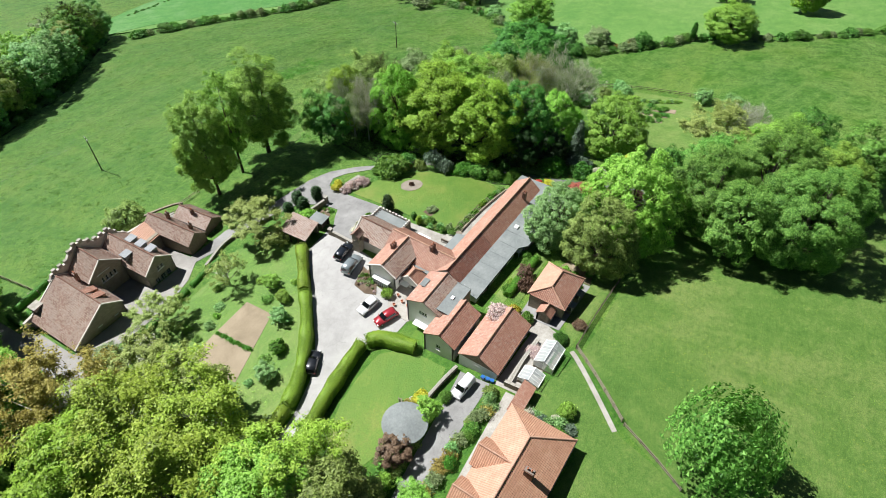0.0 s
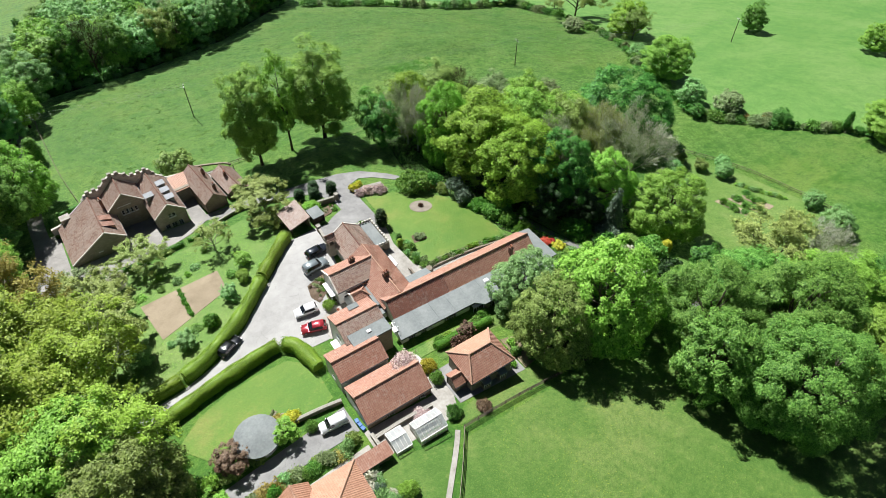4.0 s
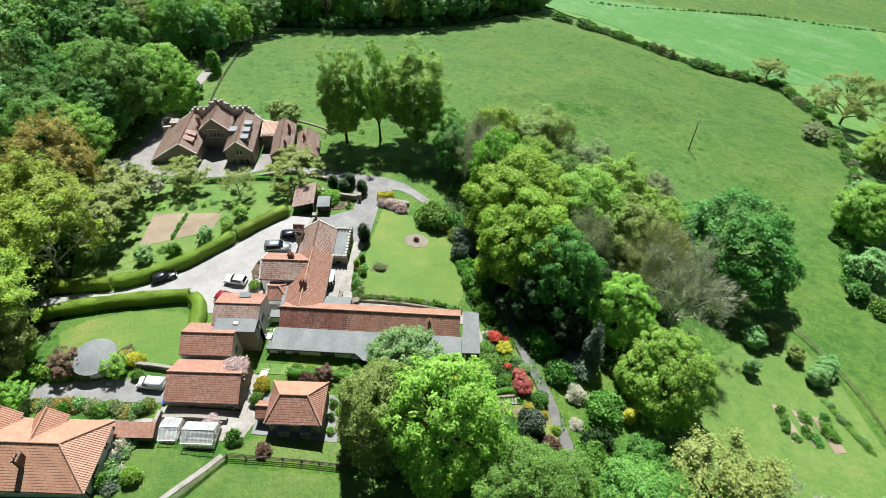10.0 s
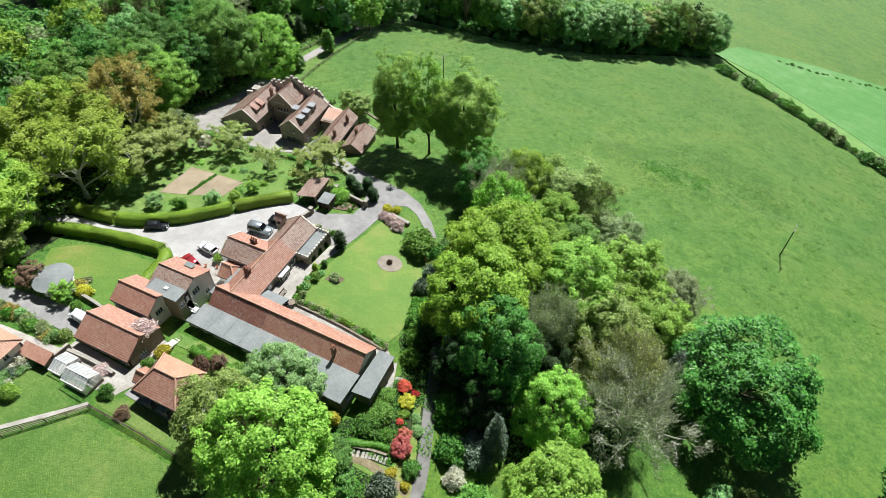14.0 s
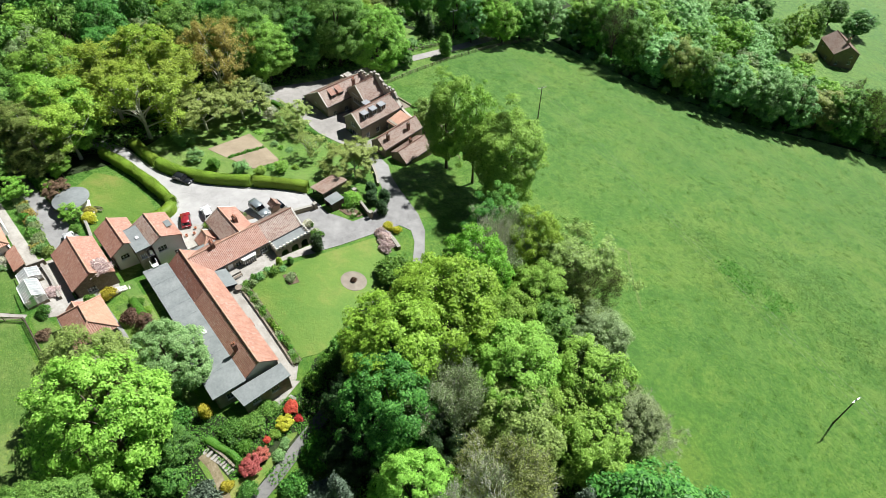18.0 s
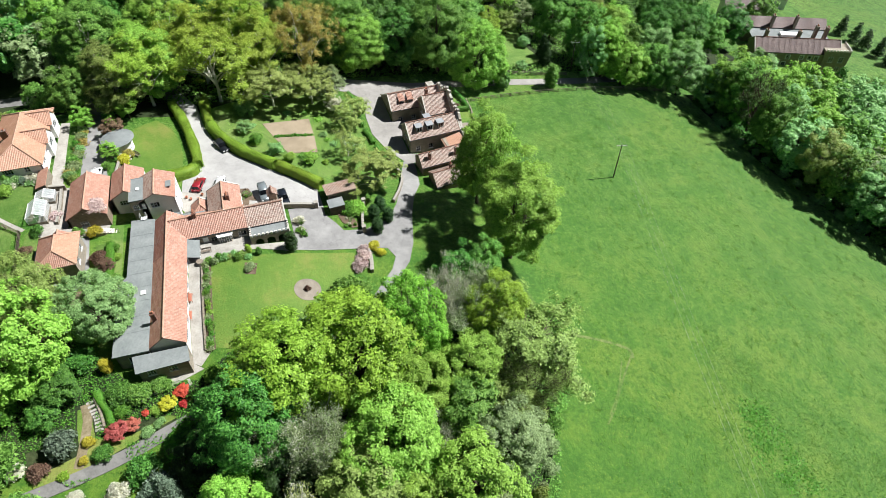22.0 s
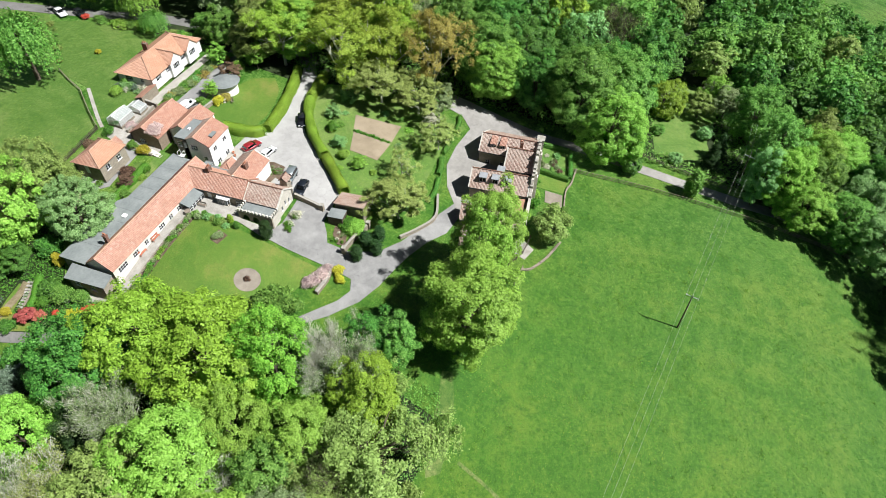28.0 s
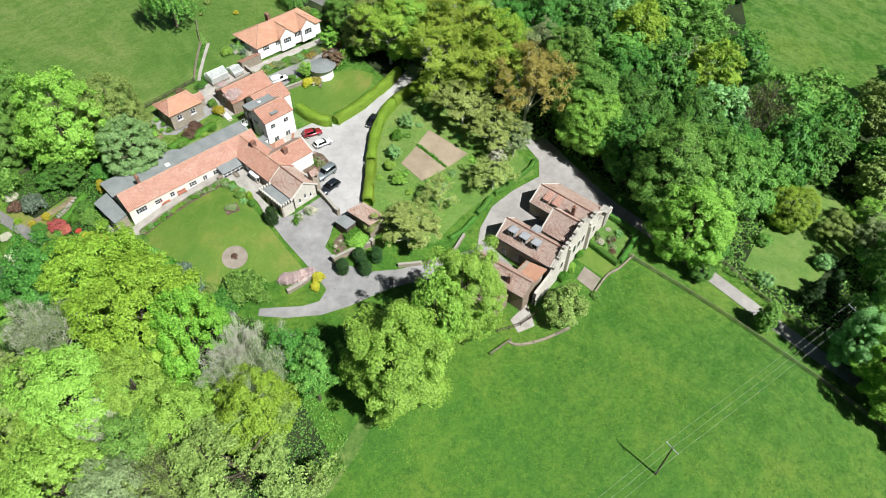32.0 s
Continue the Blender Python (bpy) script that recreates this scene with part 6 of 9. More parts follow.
g_right = gabled("gatehouse_east_wing", "stone wing under pantiles with three lead dormers", (-26.35, 47.4), 94, 12.6, 3.15, 3.2, -3.4, -3.25, -0.7, -9.5, STONE, TILE_OLD, RIDGE_OLD, coping=COPING, tiles_n=TILE_OLD, over=0.2,
                 holes={"w": [W(2.6, 5.0, 0.7, 1.1, 1, 2), W(3.4, 5.0, 0.7, 1.1, 1, 2), (1.3, 2.0, 1.0, 1.6, "win", 2, 3), (2.6, 2.0, 1.2, 1.6, "win", 2, 3), (4.1, 2.0, 1.0, 1.6, "win", 2, 3)], "s": [W(1.4, 2.4, 1.1, 1.3), W(4.6, 2.4, 1.1, 1.3), W(8.0, 2.4, 1.1, 1.3)]})


def dormer(parent, x, side, ridge_z, fall, depth0, depth1, w, roof):
    """A flat-topped dormer on a slope: cheeks, window and a lead roof. side -1: right of the ridge, +1: left."""
    zt = ridge_z - fall * depth0
    z0 = ridge_z - fall * depth1
    a, b = sorted((side * depth0, side * (depth1 - 0.02)))
    d = part("dormer", boxes((x - 0.12, x + w + 0.12, a - (0.2 if side < 0 else 0.0), b + (0.2 if side > 0 else 0.0), zt - 0.02, zt + 0.1)), roof, parent, "pale lead dormer roof")
    for cx in (x, x + w - 0.12):
        part("cheek", boxes((cx, cx + 0.12, a, b, z0 + 0.1, zt - 0.022)), LEAD, d)
    m = pose(x, -depth1, z0 + 0.1) if side < 0 else pose(x + w, depth1, z0 + 0.1, 0, 0, 180)
    ww = w - 0.26
    wi = part("dormer_window", boxes((0.13, 0.13 + 0.07, 0, 0.1, 0, zt - z0 - 0.12), (0.13 + ww - 0.07, 0.13 + ww, 0, 0.1, 0, zt - z0 - 0.12), (0.13 + ww / 2 - 0.03, 0.13 + ww / 2 + 0.03, 0, 0.1, 0, zt - z0 - 0.12),
                                     (0.2, 0.13 + ww - 0.07, 0, 0.1, 0, 0.08), (0.2, 0.13 + ww - 0.07, 0, 0.1, zt - z0 - 0.2, zt - z0 - 0.12)), PAINT_WHITE, d, m=m)
    part("pane", boxes((0.14, 0.12 + ww, 0.04, 0.06, 0.02, zt - z0 - 0.14)), GLASS, wi)


LEAD_PALE = patchy("bright_lead", (0.20, 0.21, 0.22), (0.27, 0.28, 0.29), (0.34, 0.35, 0.36), 0.8, 5.0, 0.75, 0.3, 0.1)
for x in (1.9, 4.6, 7.3):
    dormer(g_right, x, -1, -0.7, 0.857, 0.55, 2.2, 1.5, LEAD_PALE)
dormer(g_right, 5.2, 1, -0.7, 0.8, 0.9, 2.6, 1.5, LEAD_PALE)
# tiled dormers on the west wing
for x in (2.2, 4.4):
    zt, z0 = -1.0, -2.95
    slope("dormer_roof", (x, -0.1, -0.85), (x + 1.5, -0.1, -0.85), (x + 1.5, -2.4, -1.75), (x, -2.4, -1.75), TILE_RED, g_left)
    part("cheek", boxes((x + 0.05, x + 0.2, -2.3, -0.5, z0, -1.85)), TILE_RED, g_left)
    dd = part("cheek", boxes((x + 1.3, x + 1.45, -2.3, -0.5, z0, -1.85)), TILE_RED, g_left)
    part("dormer_window", boxes((x + 0.2, x + 0.28, -2.3, -2.2, z0, -1.95), (x + 1.22, x + 1.3, -2.3, -2.2, z0, -1.95), (x + 0.72, x + 0.78, -2.3, -2.2, z0, -1.95), (x + 0.28, x + 1.22, -2.3, -2.2, -2.05, -1.95)), PAINT_WHITE, dd)
    part("dormer_pane", boxes((x + 0.2, x + 1.3, -2.26, -2.24, z0, -1.97)), GLASS, dd)
chimney(g_left, 9.4, -1.9, -2.6, 0.0, 0.7, 0.6, BRICK, 2)


def parapet():
    """The show front: a screen wall with swept shoulders and battlements, facing the field."""
    top = thing("battlemented_screen_wall", "pale stone battlemented screen wall with swept shoulders", "wall", pose(-48.6, 58.4, 0, 0, 0, 5.0))

    def height(u):
        if u < 4.5:
            return -5.4 + 0.12 * u
        if u < 8.5:
            return -4.86 + 4.4 * ((u - 4.5) / 4.0) ** 1.8
        if u < 12.0:
            return -0.46
        if u < 18.5:
            return -0.46 + 2.2 * math.sin(math.pi * (u - 12.0) / 6.5) ** 0.8
        if u < 22.5:
            return -0.46
        if u < 25.2:
            return -0.46 - 3.9 * ((u - 22.5) / 2.7) ** 0.7
        return -4.36 - 0.2 * (u - 25.2)
    us = [k * 0.5 for k in range(62)]
    bm = bmesh.new()
    for a, b in zip(us, us[1:]):
        za, zb = height(a), height(b)
        v = [bm.verts.new((x, y, z)) for y in (0.0, 0.55) for x, z in ((a, -12.5), (b, -12.5), (b, zb), (a, za))]
        for f in ((0, 1, 2, 3), (7, 6, 5, 4), (3, 2, 6, 7)):
            bm.faces.new([v[k] for k in f])
    bmesh.ops.remove_doubles(bm, verts=bm.verts[:], dist=1e-4)
    part("screen_wall", bm, STONE_PALE, top)
    u = 5.0
    while u < 24.6:
        z = min(height(u), height(u + 0.8))
        part("merlon", boxes((u, u + 0.8, -0.05, 0.6, z - 0.15, z + 0.62), bevel=0.04), COPING_OLD, top)
        u += 1.35
    for u0 in (11.0, 19.0):
        part("buttress", boxes((u0, u0 + 0.9, 0.55, 1.2, -12.5, height(u0) - 1.4), (u0 + 0.1, u0 + 0.8, 0.55, 0.95, height(u0) - 1.4, height(u0) - 0.6)), STONE_PALE, top)
    for u0, z0, w, h in ((12.9, -5.4, 0.9, 2.0), (14.6, -5.4, 0.9, 2.0), (16.3, -5.4, 0.9, 2.0), (8.2, -6.0, 0.9, 1.6), (21.0, -6.0, 0.9, 1.6), (14.5, -9.6, 1.2, 2.6)):
        part("blind_window", boxes((u0 - 0.12, u0 + w + 0.12, 0.55, 0.62, z0 - 0.12, z0), (u0 - 0.12, u0, 0.55, 0.62, z0, z0 + h), (u0 + w, u0 + w + 0.12, 0.55, 0.62, z0, z0 + h), (u0 - 0.12, u0 + w + 0.12, 0.55, 0.62, z0 + h, z0 + h + 0.14)), COPING, top)
        part("window_recess", boxes((u0, u0 + w, 0.552, 0.565, z0, z0 + h)), GLASS, top)
    part("turret", boxes((2.6, 4.2, -0.6, 0.9, -12.5, -3.9), (2.4, 4.4, -0.8, 1.1, -3.9, -3.6)), COPING_OLD, top, "square corner turret")
    return top


parapet()
barn_a = gabled("stone_outbuilding", "brown stone outbuilding under old pantiles", (-16.75, 47.9), 96, 12.4, 2.4, 2.35, -4.9, -4.7, -2.85, -10.5, STONE_WARM, TILE_OLD, RIDGE_OLD, over=0.15, category="outbuilding",
                holes={"w": [(1.6, 1.4, 1.4, 2.4, "door", TIMBER)]})
chimney(barn_a, 2.2, -1.2, -4.0, -2.2, 0.6, 0.6, BRICK, 1)
chimney(barn_a, 8.6, -1.5, -4.2, -2.2, 0.6, 0.6, BRICK, 1)
barn_b = gabled("stone_outbuilding", "lower brown stone outbuilding under pantiles", (-11.0, 49.6), 97, 8.6, 2.5, 2.5, -6.2, -5.6, -4.2, -11.5, STONE_WARM, TILE_OLD, RIDGE_OLD, over=0.15, category="outbuilding", holes={"w": [W(1.6, 3.0, 1.2, 1.2, 3, 2)]})
chimney(barn_b, 4.6, 0.6, -5.2, -3.3, 0.6, 0.6, BRICK, 1)
apse = thing("round_ended_link", "low link with a rounded pale orange roof", "house", pose(-21.4, 57.2, 0, 0, 0, 4))
part("wall", prism([(-1.9, -1.6), (1.7, -1.6), (1.8, 1.5), (1.2, 2.6), (0, 3.0), (-1.2, 2.6), (-1.9, 1.5)], -10.0, -4.7), STONE, apse)
slope("roof_slope", (-2.0, 2.9, -4.0), (1.9, 2.9, -4.0), (1.9, -1.9, -4.9), (-2.0, -1.9, -4.9), TILE_ORANGE, apse)

# open cart shed by the drive and its little lean-to
cart = thing("cart_shed", "open timber cart shed under an old tiled roof", "shed", pose(-8.2, 25.0, 0, 0, 0, 4))
slope("roof_slope", (4.3, 6.0, 1.85), (4.3, -0.3, 1.85), (-0.3, -0.3, 0.75), (-0.3, 6.0, 0.75), TILE_OLD, cart)
for y in (0.0, 1.9, 3.8, 5.6):
    part("post", boxes((0.0, 0.16, y, y + 0.16, -2.6, 0.72)), TIMBER_DARK, cart)
part("back_wall", boxes((3.9, 4.2, 0, 5.8, -2.6, 1.65)), WALL_STONE, cart)
part("end_wall", prism([(0.16, 5.5), (3.9, 5.5), (3.9, 5.8), (0.16, 5.8)], -2.6, 0.7), WALL_STONE, cart)
part("rail", boxes((0.03, 0.13, 0.1, 5.7, 0.45, 0.7)), TIMBER_DARK, cart)
lean = thing("garden_store", "small grey-roofed timber store", "shed", pose(-3.4, 24.6, 0, 0, 0, 4))
part("roof", boxes((0.0, 2.6, 0.2, 3.4, 0.9, 1.0)), LEAD, lean)
part("wall", boxes((0.1, 0.2, 0.3, 3.3, -1.4, 0.9), (2.4, 2.5, 0.3, 3.3, -1.4, 0.9), (0.2, 2.4, 3.2, 3.3, -1.4, 0.9), (0.2, 2.4, 0.9, 1.0, -1.4, 0.4)), TIMBER_DARK, lean)

# summer house
summer = thing("summer_house", "round white summer house with a low grey roof", "summer house", pose(-30.6, -14.7, gz(-30.6, -14.7)))
part("roof", ring_solid([(3.35, 2.5), (3.4, 2.62), (1.6, 3.05), (0.1, 3.25)], 24), LEAD, summer)
part("wall", ring_solid([(2.6, -0.6), (2.6, 2.5), (2.4, 2.5), (2.4, -0.6)], 24), RENDER_WHITE, summer)
for k in range(5):
    window(summer, pose(0, 0, 0, 0, 0, 20 + 36 * k) @ pose(-0.5, -2.64, 0.8), 1.0, 1.3, 2, 2)

# ---- trees ----
SET_TREES = []          # where single trees stand, kept clear by the woods
GLADES = ((-100, -60.5, 84, 101.5), (-270, -124, 30, 84))
def wood(seed, outline, gap, spec, near=False, group="woodland trees", joined=""):
    """Trees scattered over a plan polygon, no two nearer than gap; spec: weighted (shape, leaf, height, width, label)."""
    rng = random.Random(seed)
    xs, ys = [p[0] for p in outline], [p[1] for p in outline]
    placed, tries, far = list(SET_TREES), 0, []
    while tries < 3000:
        tries += 1
        x, y = rng.uniform(min(xs), max(xs)), rng.uniform(min(ys), max(ys))
        ins = False
        for (x1, y1), (x2, y2) in zip(outline, outline[1:] + outline[:1]):
            if (y1 > y) != (y2 > y) and x < (x2 - x1) * (y - y1) / (y2 - y1) + x1:
                ins = not ins
        if not ins or any((x - a) ** 2 + (y - b) ** 2 < gap * gap for a, b in placed):
            continue
        if any(x0 < x < x1 and y0 < y < y1 for x0, x1, y0, y1 in GLADES):
            continue
        placed.append((x, y))
        shape, leaf, h, w, label = rng.choices([q[1:] for q in spec], [q[0] for q in spec])[0]
        f = rng.uniform(0.85, 1.15)
        if joined:
            far.append((shape, leaf, rng.randint(0, 1), x, y, h * f, w * rng.uniform(0.88, 1.12)))
            continue
        plant("tree", label, "tree", shape, leaf, x, y, h * f, w * rng.uniform(0.88, 1.12), rng.randint(0, 1), near or -84 < x < -50, group=group)
    if joined:
        far_wood("far_woodland", joined, far)


def tree(label, shape, leaf, x, y, h, w, variant=0, bark=None, near=True, **kw):
    SET_TREES.append((x, y))
    label = label if len(label.split()) > 3 else label + " in spring leaf"
    return plant("tree", label, "tree", shape, leaf, x, y, h, w, variant, near, bark, **kw)


# round the house
tree("bright green sycamore in full leaf", "dome", "bright", 24.5, -26.5, 21, 19)
tree("pale silvery whitebeam with a round crown", "dome", "pale", 17.6, -15.6, 12.5, 13)
tree("olive-brown tree with opening leaves", "dome", "olive", 15.2, -25.0, 16, 14.5)
tree("tall lime tree with dark full crown", "tall", "lime", -2.6, 57.2, 27.5, 14)
tree("tall open lime tree with a bare trunk", "loose", "lime", 5.6, 58.0, 28, 11.5, 1)
tree("tall full lime tree by the field", "tall", "lime", 14.6, 58.4, 27, 18, 1)
tree("young tree beside the limes", "loose", "mid", 23.5, 49, 17, 9)
# the belt of trees between the lawn and the field
tree("yellow-green beech at the lawn corner", "beech", "yellow", 37.4, 11.8, 20.5, 19.5)
tree("broad yellow-green beech in fresh leaf", "beech", "yellow", 36.6, 23.0, 22.5, 21, 1)
tree("lime-green beech beside the yellow one", "beech", "lime", 43.6, 30.4, 17, 13)
tree("bright green sapling maple", "dome", "emerald", 33.4, 32.4, 22, 14.5)
tree("lime-green beech with feathery crown", "beech", "lime", 51.0, 24.4, 19.5, 18)
tree("green maple in dense leaf", "dome", "deep", 43.2, 5.8, 20, 16.5, 1)
tree("fresh green maple in the belt", "dome", "bright", 54.6, 1.6, 15, 13.5)
tree("bright green field maple", "dome", "lime", 59.8, -11.5, 16, 16, 1)
tree("great round oak in leaf", "dome", "deep", 82.4, 23.4, 19.5, 27, 1)
tree("pale half-bare ash with fine twigs", "bare", "grey", 66.5, 5.6, 18, 16, 0, BARK_PALE, count=16000, size=0.008)
tree("grey half-bare thorn under the beeches", "bare", "grey", 48.0, 14.0, 16, 12, 1, BARK_PALE, count=26000, size=0.0105)
tree("dark bare ash with brown twigs", "bare", "fawn", 63, 12.5, 16, 14, 1, BARK_PALE, count=30000, size=0.0095)
tree("olive-green ash with feathery leaf", "broad", "olive", 58, 19.0, 19, 16)
tree("pale green ash in light leaf", "broad", "lime", 58.4, 35.5, 18, 15.5, 1)
tree("silver-green poplar in light leaf", "beech", "grey", 54.0, 42.5, 16.5, 13.5)
tree("green thorn in the middle of the belt", "broad", "mid", 47.4, 38.5, 15, 13)
tree("lime-green sycamore by the field", "broad", "lime", 66, 27, 16, 14)
tree("silver-green willow by the field", "beech", "grey", 66.5, 36, 14, 13)
tree("grey half-bare thorn in a gap", "bare", "grey", 50.5, 31.0, 10, 9, 0, BARK_PALE, count=3000)
tree("green lime tree beside the drive", "loose", "deep", 23.8, 44.6, 15.5, 11)
tree("grey bare ash by the drive", "bare", "grey", 30.0, 43.6, 15, 12, 1, BARK_PALE, count=26000, size=0.0105)
tree("thin grey cherry in white blossom", "bare", "white", 30.4, 39.6, 16.5, 8, 0, BARK_PALE, count=5000)
tree("yellow-lime maple at the field edge", "beech", "yellow", 33.2, 47.4, 18.5, 13)
tree("half-bare olive-brown oak at the field edge", "oak", "olive", 39.4, 50.2, 16.5, 20, 1, BARK, count=20000, size=0.0135)
tree("thin brown oak at the field edge", "bare", "olive", 46.0, 48.6, 15, 12, 0, BARK, count=20000)
tree("lime-green thorn of the belt", "broad", "lime", 60.5, 27.6, 16, 13)
tree("olive thorn of the belt", "broad", "olive", 48.5, 45, 14, 12)
tree("lime thorn of the belt", "beech", "lime", 41.5, 40.0, 16, 13)
tree("blue-green cypress in the shade", "conifer", "blue", 71, 20.5, 13, 8)
tree("blue-grey cypress beside the lane", "conifer", "blue", 48.6, -6.6, 12, 7)
# Added dark crown that deepens the shade under the maple.
tree("dark yew under the maple", "broad", "yew", 38.5, 2.5, 11, 9)
tree("dark yew beside the lawn bank", "broad", "yew", 33.5, 14, 11, 8, 1)
tree("dark spreading yew in the belt", "broad", "yew", 50, 9.5, 12, 11)
# A second dark crown added for shade, beside the path.
tree("dark spreading yew by the path", "broad", "yew", 44.5, -2.0, 9, 9, 1)
tree("grey scrub thorn by the field", "bare", "grey", 69.5, 40.5, 8, 9, 0, BARK_PALE)
tree("round olive-green shrub tree by the kerb", "small", "olive", -20.3, 66.8, 7.4, 9.6)
tree("spreading cherry in thin leaf", "oak", "fawn", -9.5, 36.4, 8.5, 12, 0, BARK_PALE, count=26000, size=0.0165)
tree("grey orchard tree in blossom", "oak", "fawn", -35.0, 36.6, 7, 9, 1, BARK_PALE, count=14000, size=0.017)
tree("small orchard tree with thin leaf", "oak", "fawn", -22, 32.5, 7, 7, 0, BARK_PALE, count=6000, size=0.018)
tree("lone drooping tree in the pasture", "weep", "mid", -15, -53, 16, 15)
# the eastern group
for x, y, h, w, leaf, shape in ((36, -38, 19, 18, "mid", "dome"), (45, -46, 21, 22, "mid", "dome"), (36, -54, 20, 20, "mid", "dome"), (49, -36, 15, 14, "mid", "beech"), (29, -44, 17, 13, "mid", "broad"), (51, -56, 17, 13, "lime", "beech"), (60, -33.5, 16, 18, "fawn", "oak"),
                                (68, -38, 12, 13, "grey", "bare"), (65, -46, 11, 10, "mid", "broad"), (57, -46, 18, 17, "lime", "beech"), (53, -27, 8, 8, "deep", "small"), (70, -50, 14, 13, "deep", "broad"), (62, -60, 16, 14, "mid", "broad"), (90, -32, 7, 8, "silver", "small")):
    tree("full green tree of the eastern clump" if shape != "bare" else "grey half-bare tree of the clump", shape, leaf, x, y, h, w, int(x) % 2, BARK_PALE if shape == "bare" else None, **({"count": 100000, "size": 0.0068} if shape == "dome" else {}))
# the western oaks over the drive
for x, y, h, w, leaf in ((-48, 6.5, 17, 15, "oak"), (-55, 17, 18, 15, "oak"), (-47.5, -8.5, 16, 13, "oak"), (-57, 4, 19, 16, "oak"), (-53, -8, 18, 15, "lime"), (-61, 14, 20, 16, "yellow"), (-56, 28.5, 19.5, 13, "bronze"),
                         (-64, 40, 20, 14, "mid"), (-66, -4, 20, 16, "lime"), (-48, -15, 15, 13, "olive"), (-61, -20, 19, 16, "mid")):
    tree("tall oak in yellow-green young leaf" if leaf == "oak" else "tall tree at the edge of the western wood", "oak" if leaf in ("oak", "bronze") else "beech", leaf, x, y, h * 1.08, w * 1.25, int(x) % 2, BARK_PALE)
for x, y, h, w, leaf, shape in ((-45, 18.5, 11, 13, "fawn", "oak"), (-45.5, 28, 10, 12, "fawn", "oak"), (-41.5, 12, 4.6, 6, "silver", "loose"), (-46.5, 33, 8, 9, "grey", "oak"), (-40.5, 33, 5.5, 5.0, "white", "loose"),
                                (-34, 11.0, 3.4, 4.6, "silver", "loose"), (-29, 13, 2.6, 3.0, "fern", "small"), (-19, 24, 3.4, 4.0, "lime", "loose"), (-24, 17.0, 3.2, 4.2, "silver", "loose"), (-20.5, 19.5, 2.4, 3, "lime", "small"),
                                (-39, -22, 6, 6, "lime", "loose"), (-42.5, -13.5, 7, 7, "lime", "loose"), (-46.5, -24, 12, 11, "mid", "broad")):
    tree("small garden tree with light foliage", shape, leaf, x, y, h, w, int(y) % 2, BARK_PALE if shape == "oak" else None, **({"count": 22000, "size": 0.0165} if shape == "oak" else {}))
tree("bright green lime tree by the lane", "dome", "lime", -53.2, 74.4, 18.5, 18)
tree("slim green birch by the lane", "column", "mid", -47.5, 95.5, 7, 6)
tree("dark bare-twigged bush by the lane", "small", "deep", -48.8, 80.9, 5, 6)
tree("dark green holly", "small", "deep", -55, 79.5, 8, 8)
tree("bright tall beech by the lane", "beech", "bright", -53.0, 115, 20, 13)
tree("emerald lime tree beside the power pole", "tall", "silver", -51.5, 109.8, 18, 9)
tree("silver-green lime by the field corner", "broad", "silver", -44, 137, 18, 15)

tree("dark conifer in the northern strip", "conifer", "yew", 50, 204, 19, 14, 0, None, False)
# trees that overhang the lane by the wood
for x, y, h, w, leaf, shape in ((-58.5, 65.0, 25, 19, "mid", "beech"), (-47.5, 120, 15, 12, "lime", "broad"), (-56.5, 122, 18, 14, "mid", "broad"), (-48, 129, 15, 13, "mid", "broad"),
                                (-56, 134, 17, 14, "silver", "broad"), (-53, 143, 16, 14, "mid", "broad"), (-60.5, 54, 18, 15, "deep", "broad"), (-60, 43.5, 19, 15, "lime", "beech"), (-38, 144, 14, 12, "silver", "broad")):
    tree("leafy tree overhanging the wood lane", shape, leaf, x, y, h, w, int(y) % 2)
# a glade in the western wood
for x, y, h, w, leaf, shape in ((-60.5, 99.5, 8.5, 7.5, "yew", "conifer"), (-66.5, 101.5, 8, 7, "yew", "conifer"), (-58.5, 91.0, 3, 4, "silver", "small"), (-69, 86, 3, 4, "mid", "small"), (-80, 86, 11, 12, "yellow", "dome"), (-84, 96, 8, 9, "olive", "loose"), (-74, 98, 4, 5, "silver", "small"), (-93, 100, 10, 10, "lime", "broad"), (-88, 103, 11, 10, "grey", "loose")):
    tree("small tree at the edge of the woodland glade", shape, leaf, x, y, h, w, int(x) % 2)
# trees along the far hedges
for x, y, h, w, leaf in ((155, 114, 19, 19, "fawn"), (144, 151, 10, 13, "fawn"), (150, 82, 14, 16, "yellow"), (121, 41, 16, 16, "lime"), (114, 25, 8, 9, "silver"), (119, 16, 7, 9, "grey"), (110, 19, 4, 5, "deep"), (131, 60, 5, 7, "silver"), (146, 75, 12, 11, "olive"), (137, 97, 6, 9, "grey"),
                         (139, -19, 13, 17, "lime"), (176, -36, 14, 13, "yellow"), (125, 3, 5, 6, "deep"), (158, 130, 6, 7, "olive"), (97, -23.5, 4.5, 5.5, "silver"), (178, -10, 12, 12, "mid"), (196, 60, 13, 12, "mid"), (210, 20, 12, 12, "lime")):
    tree("hedgerow tree standing in the fields", "oak" if leaf in ("fawn", "olive") else "beech" if leaf in ("yellow", "lime") else "broad", leaf, x, y, h, w, int(x) % 2, None, h > 9)
tree("thin dark thorn in the far hedge", "column", "deep", 134.6, -9.4, 6, 3)
for x, y in ((229, 169), (291, 186)):
    tree("bare grey tree in the far pasture", "bare", "grey", x, y, 21, 17, 0, BARK_PALE, False)
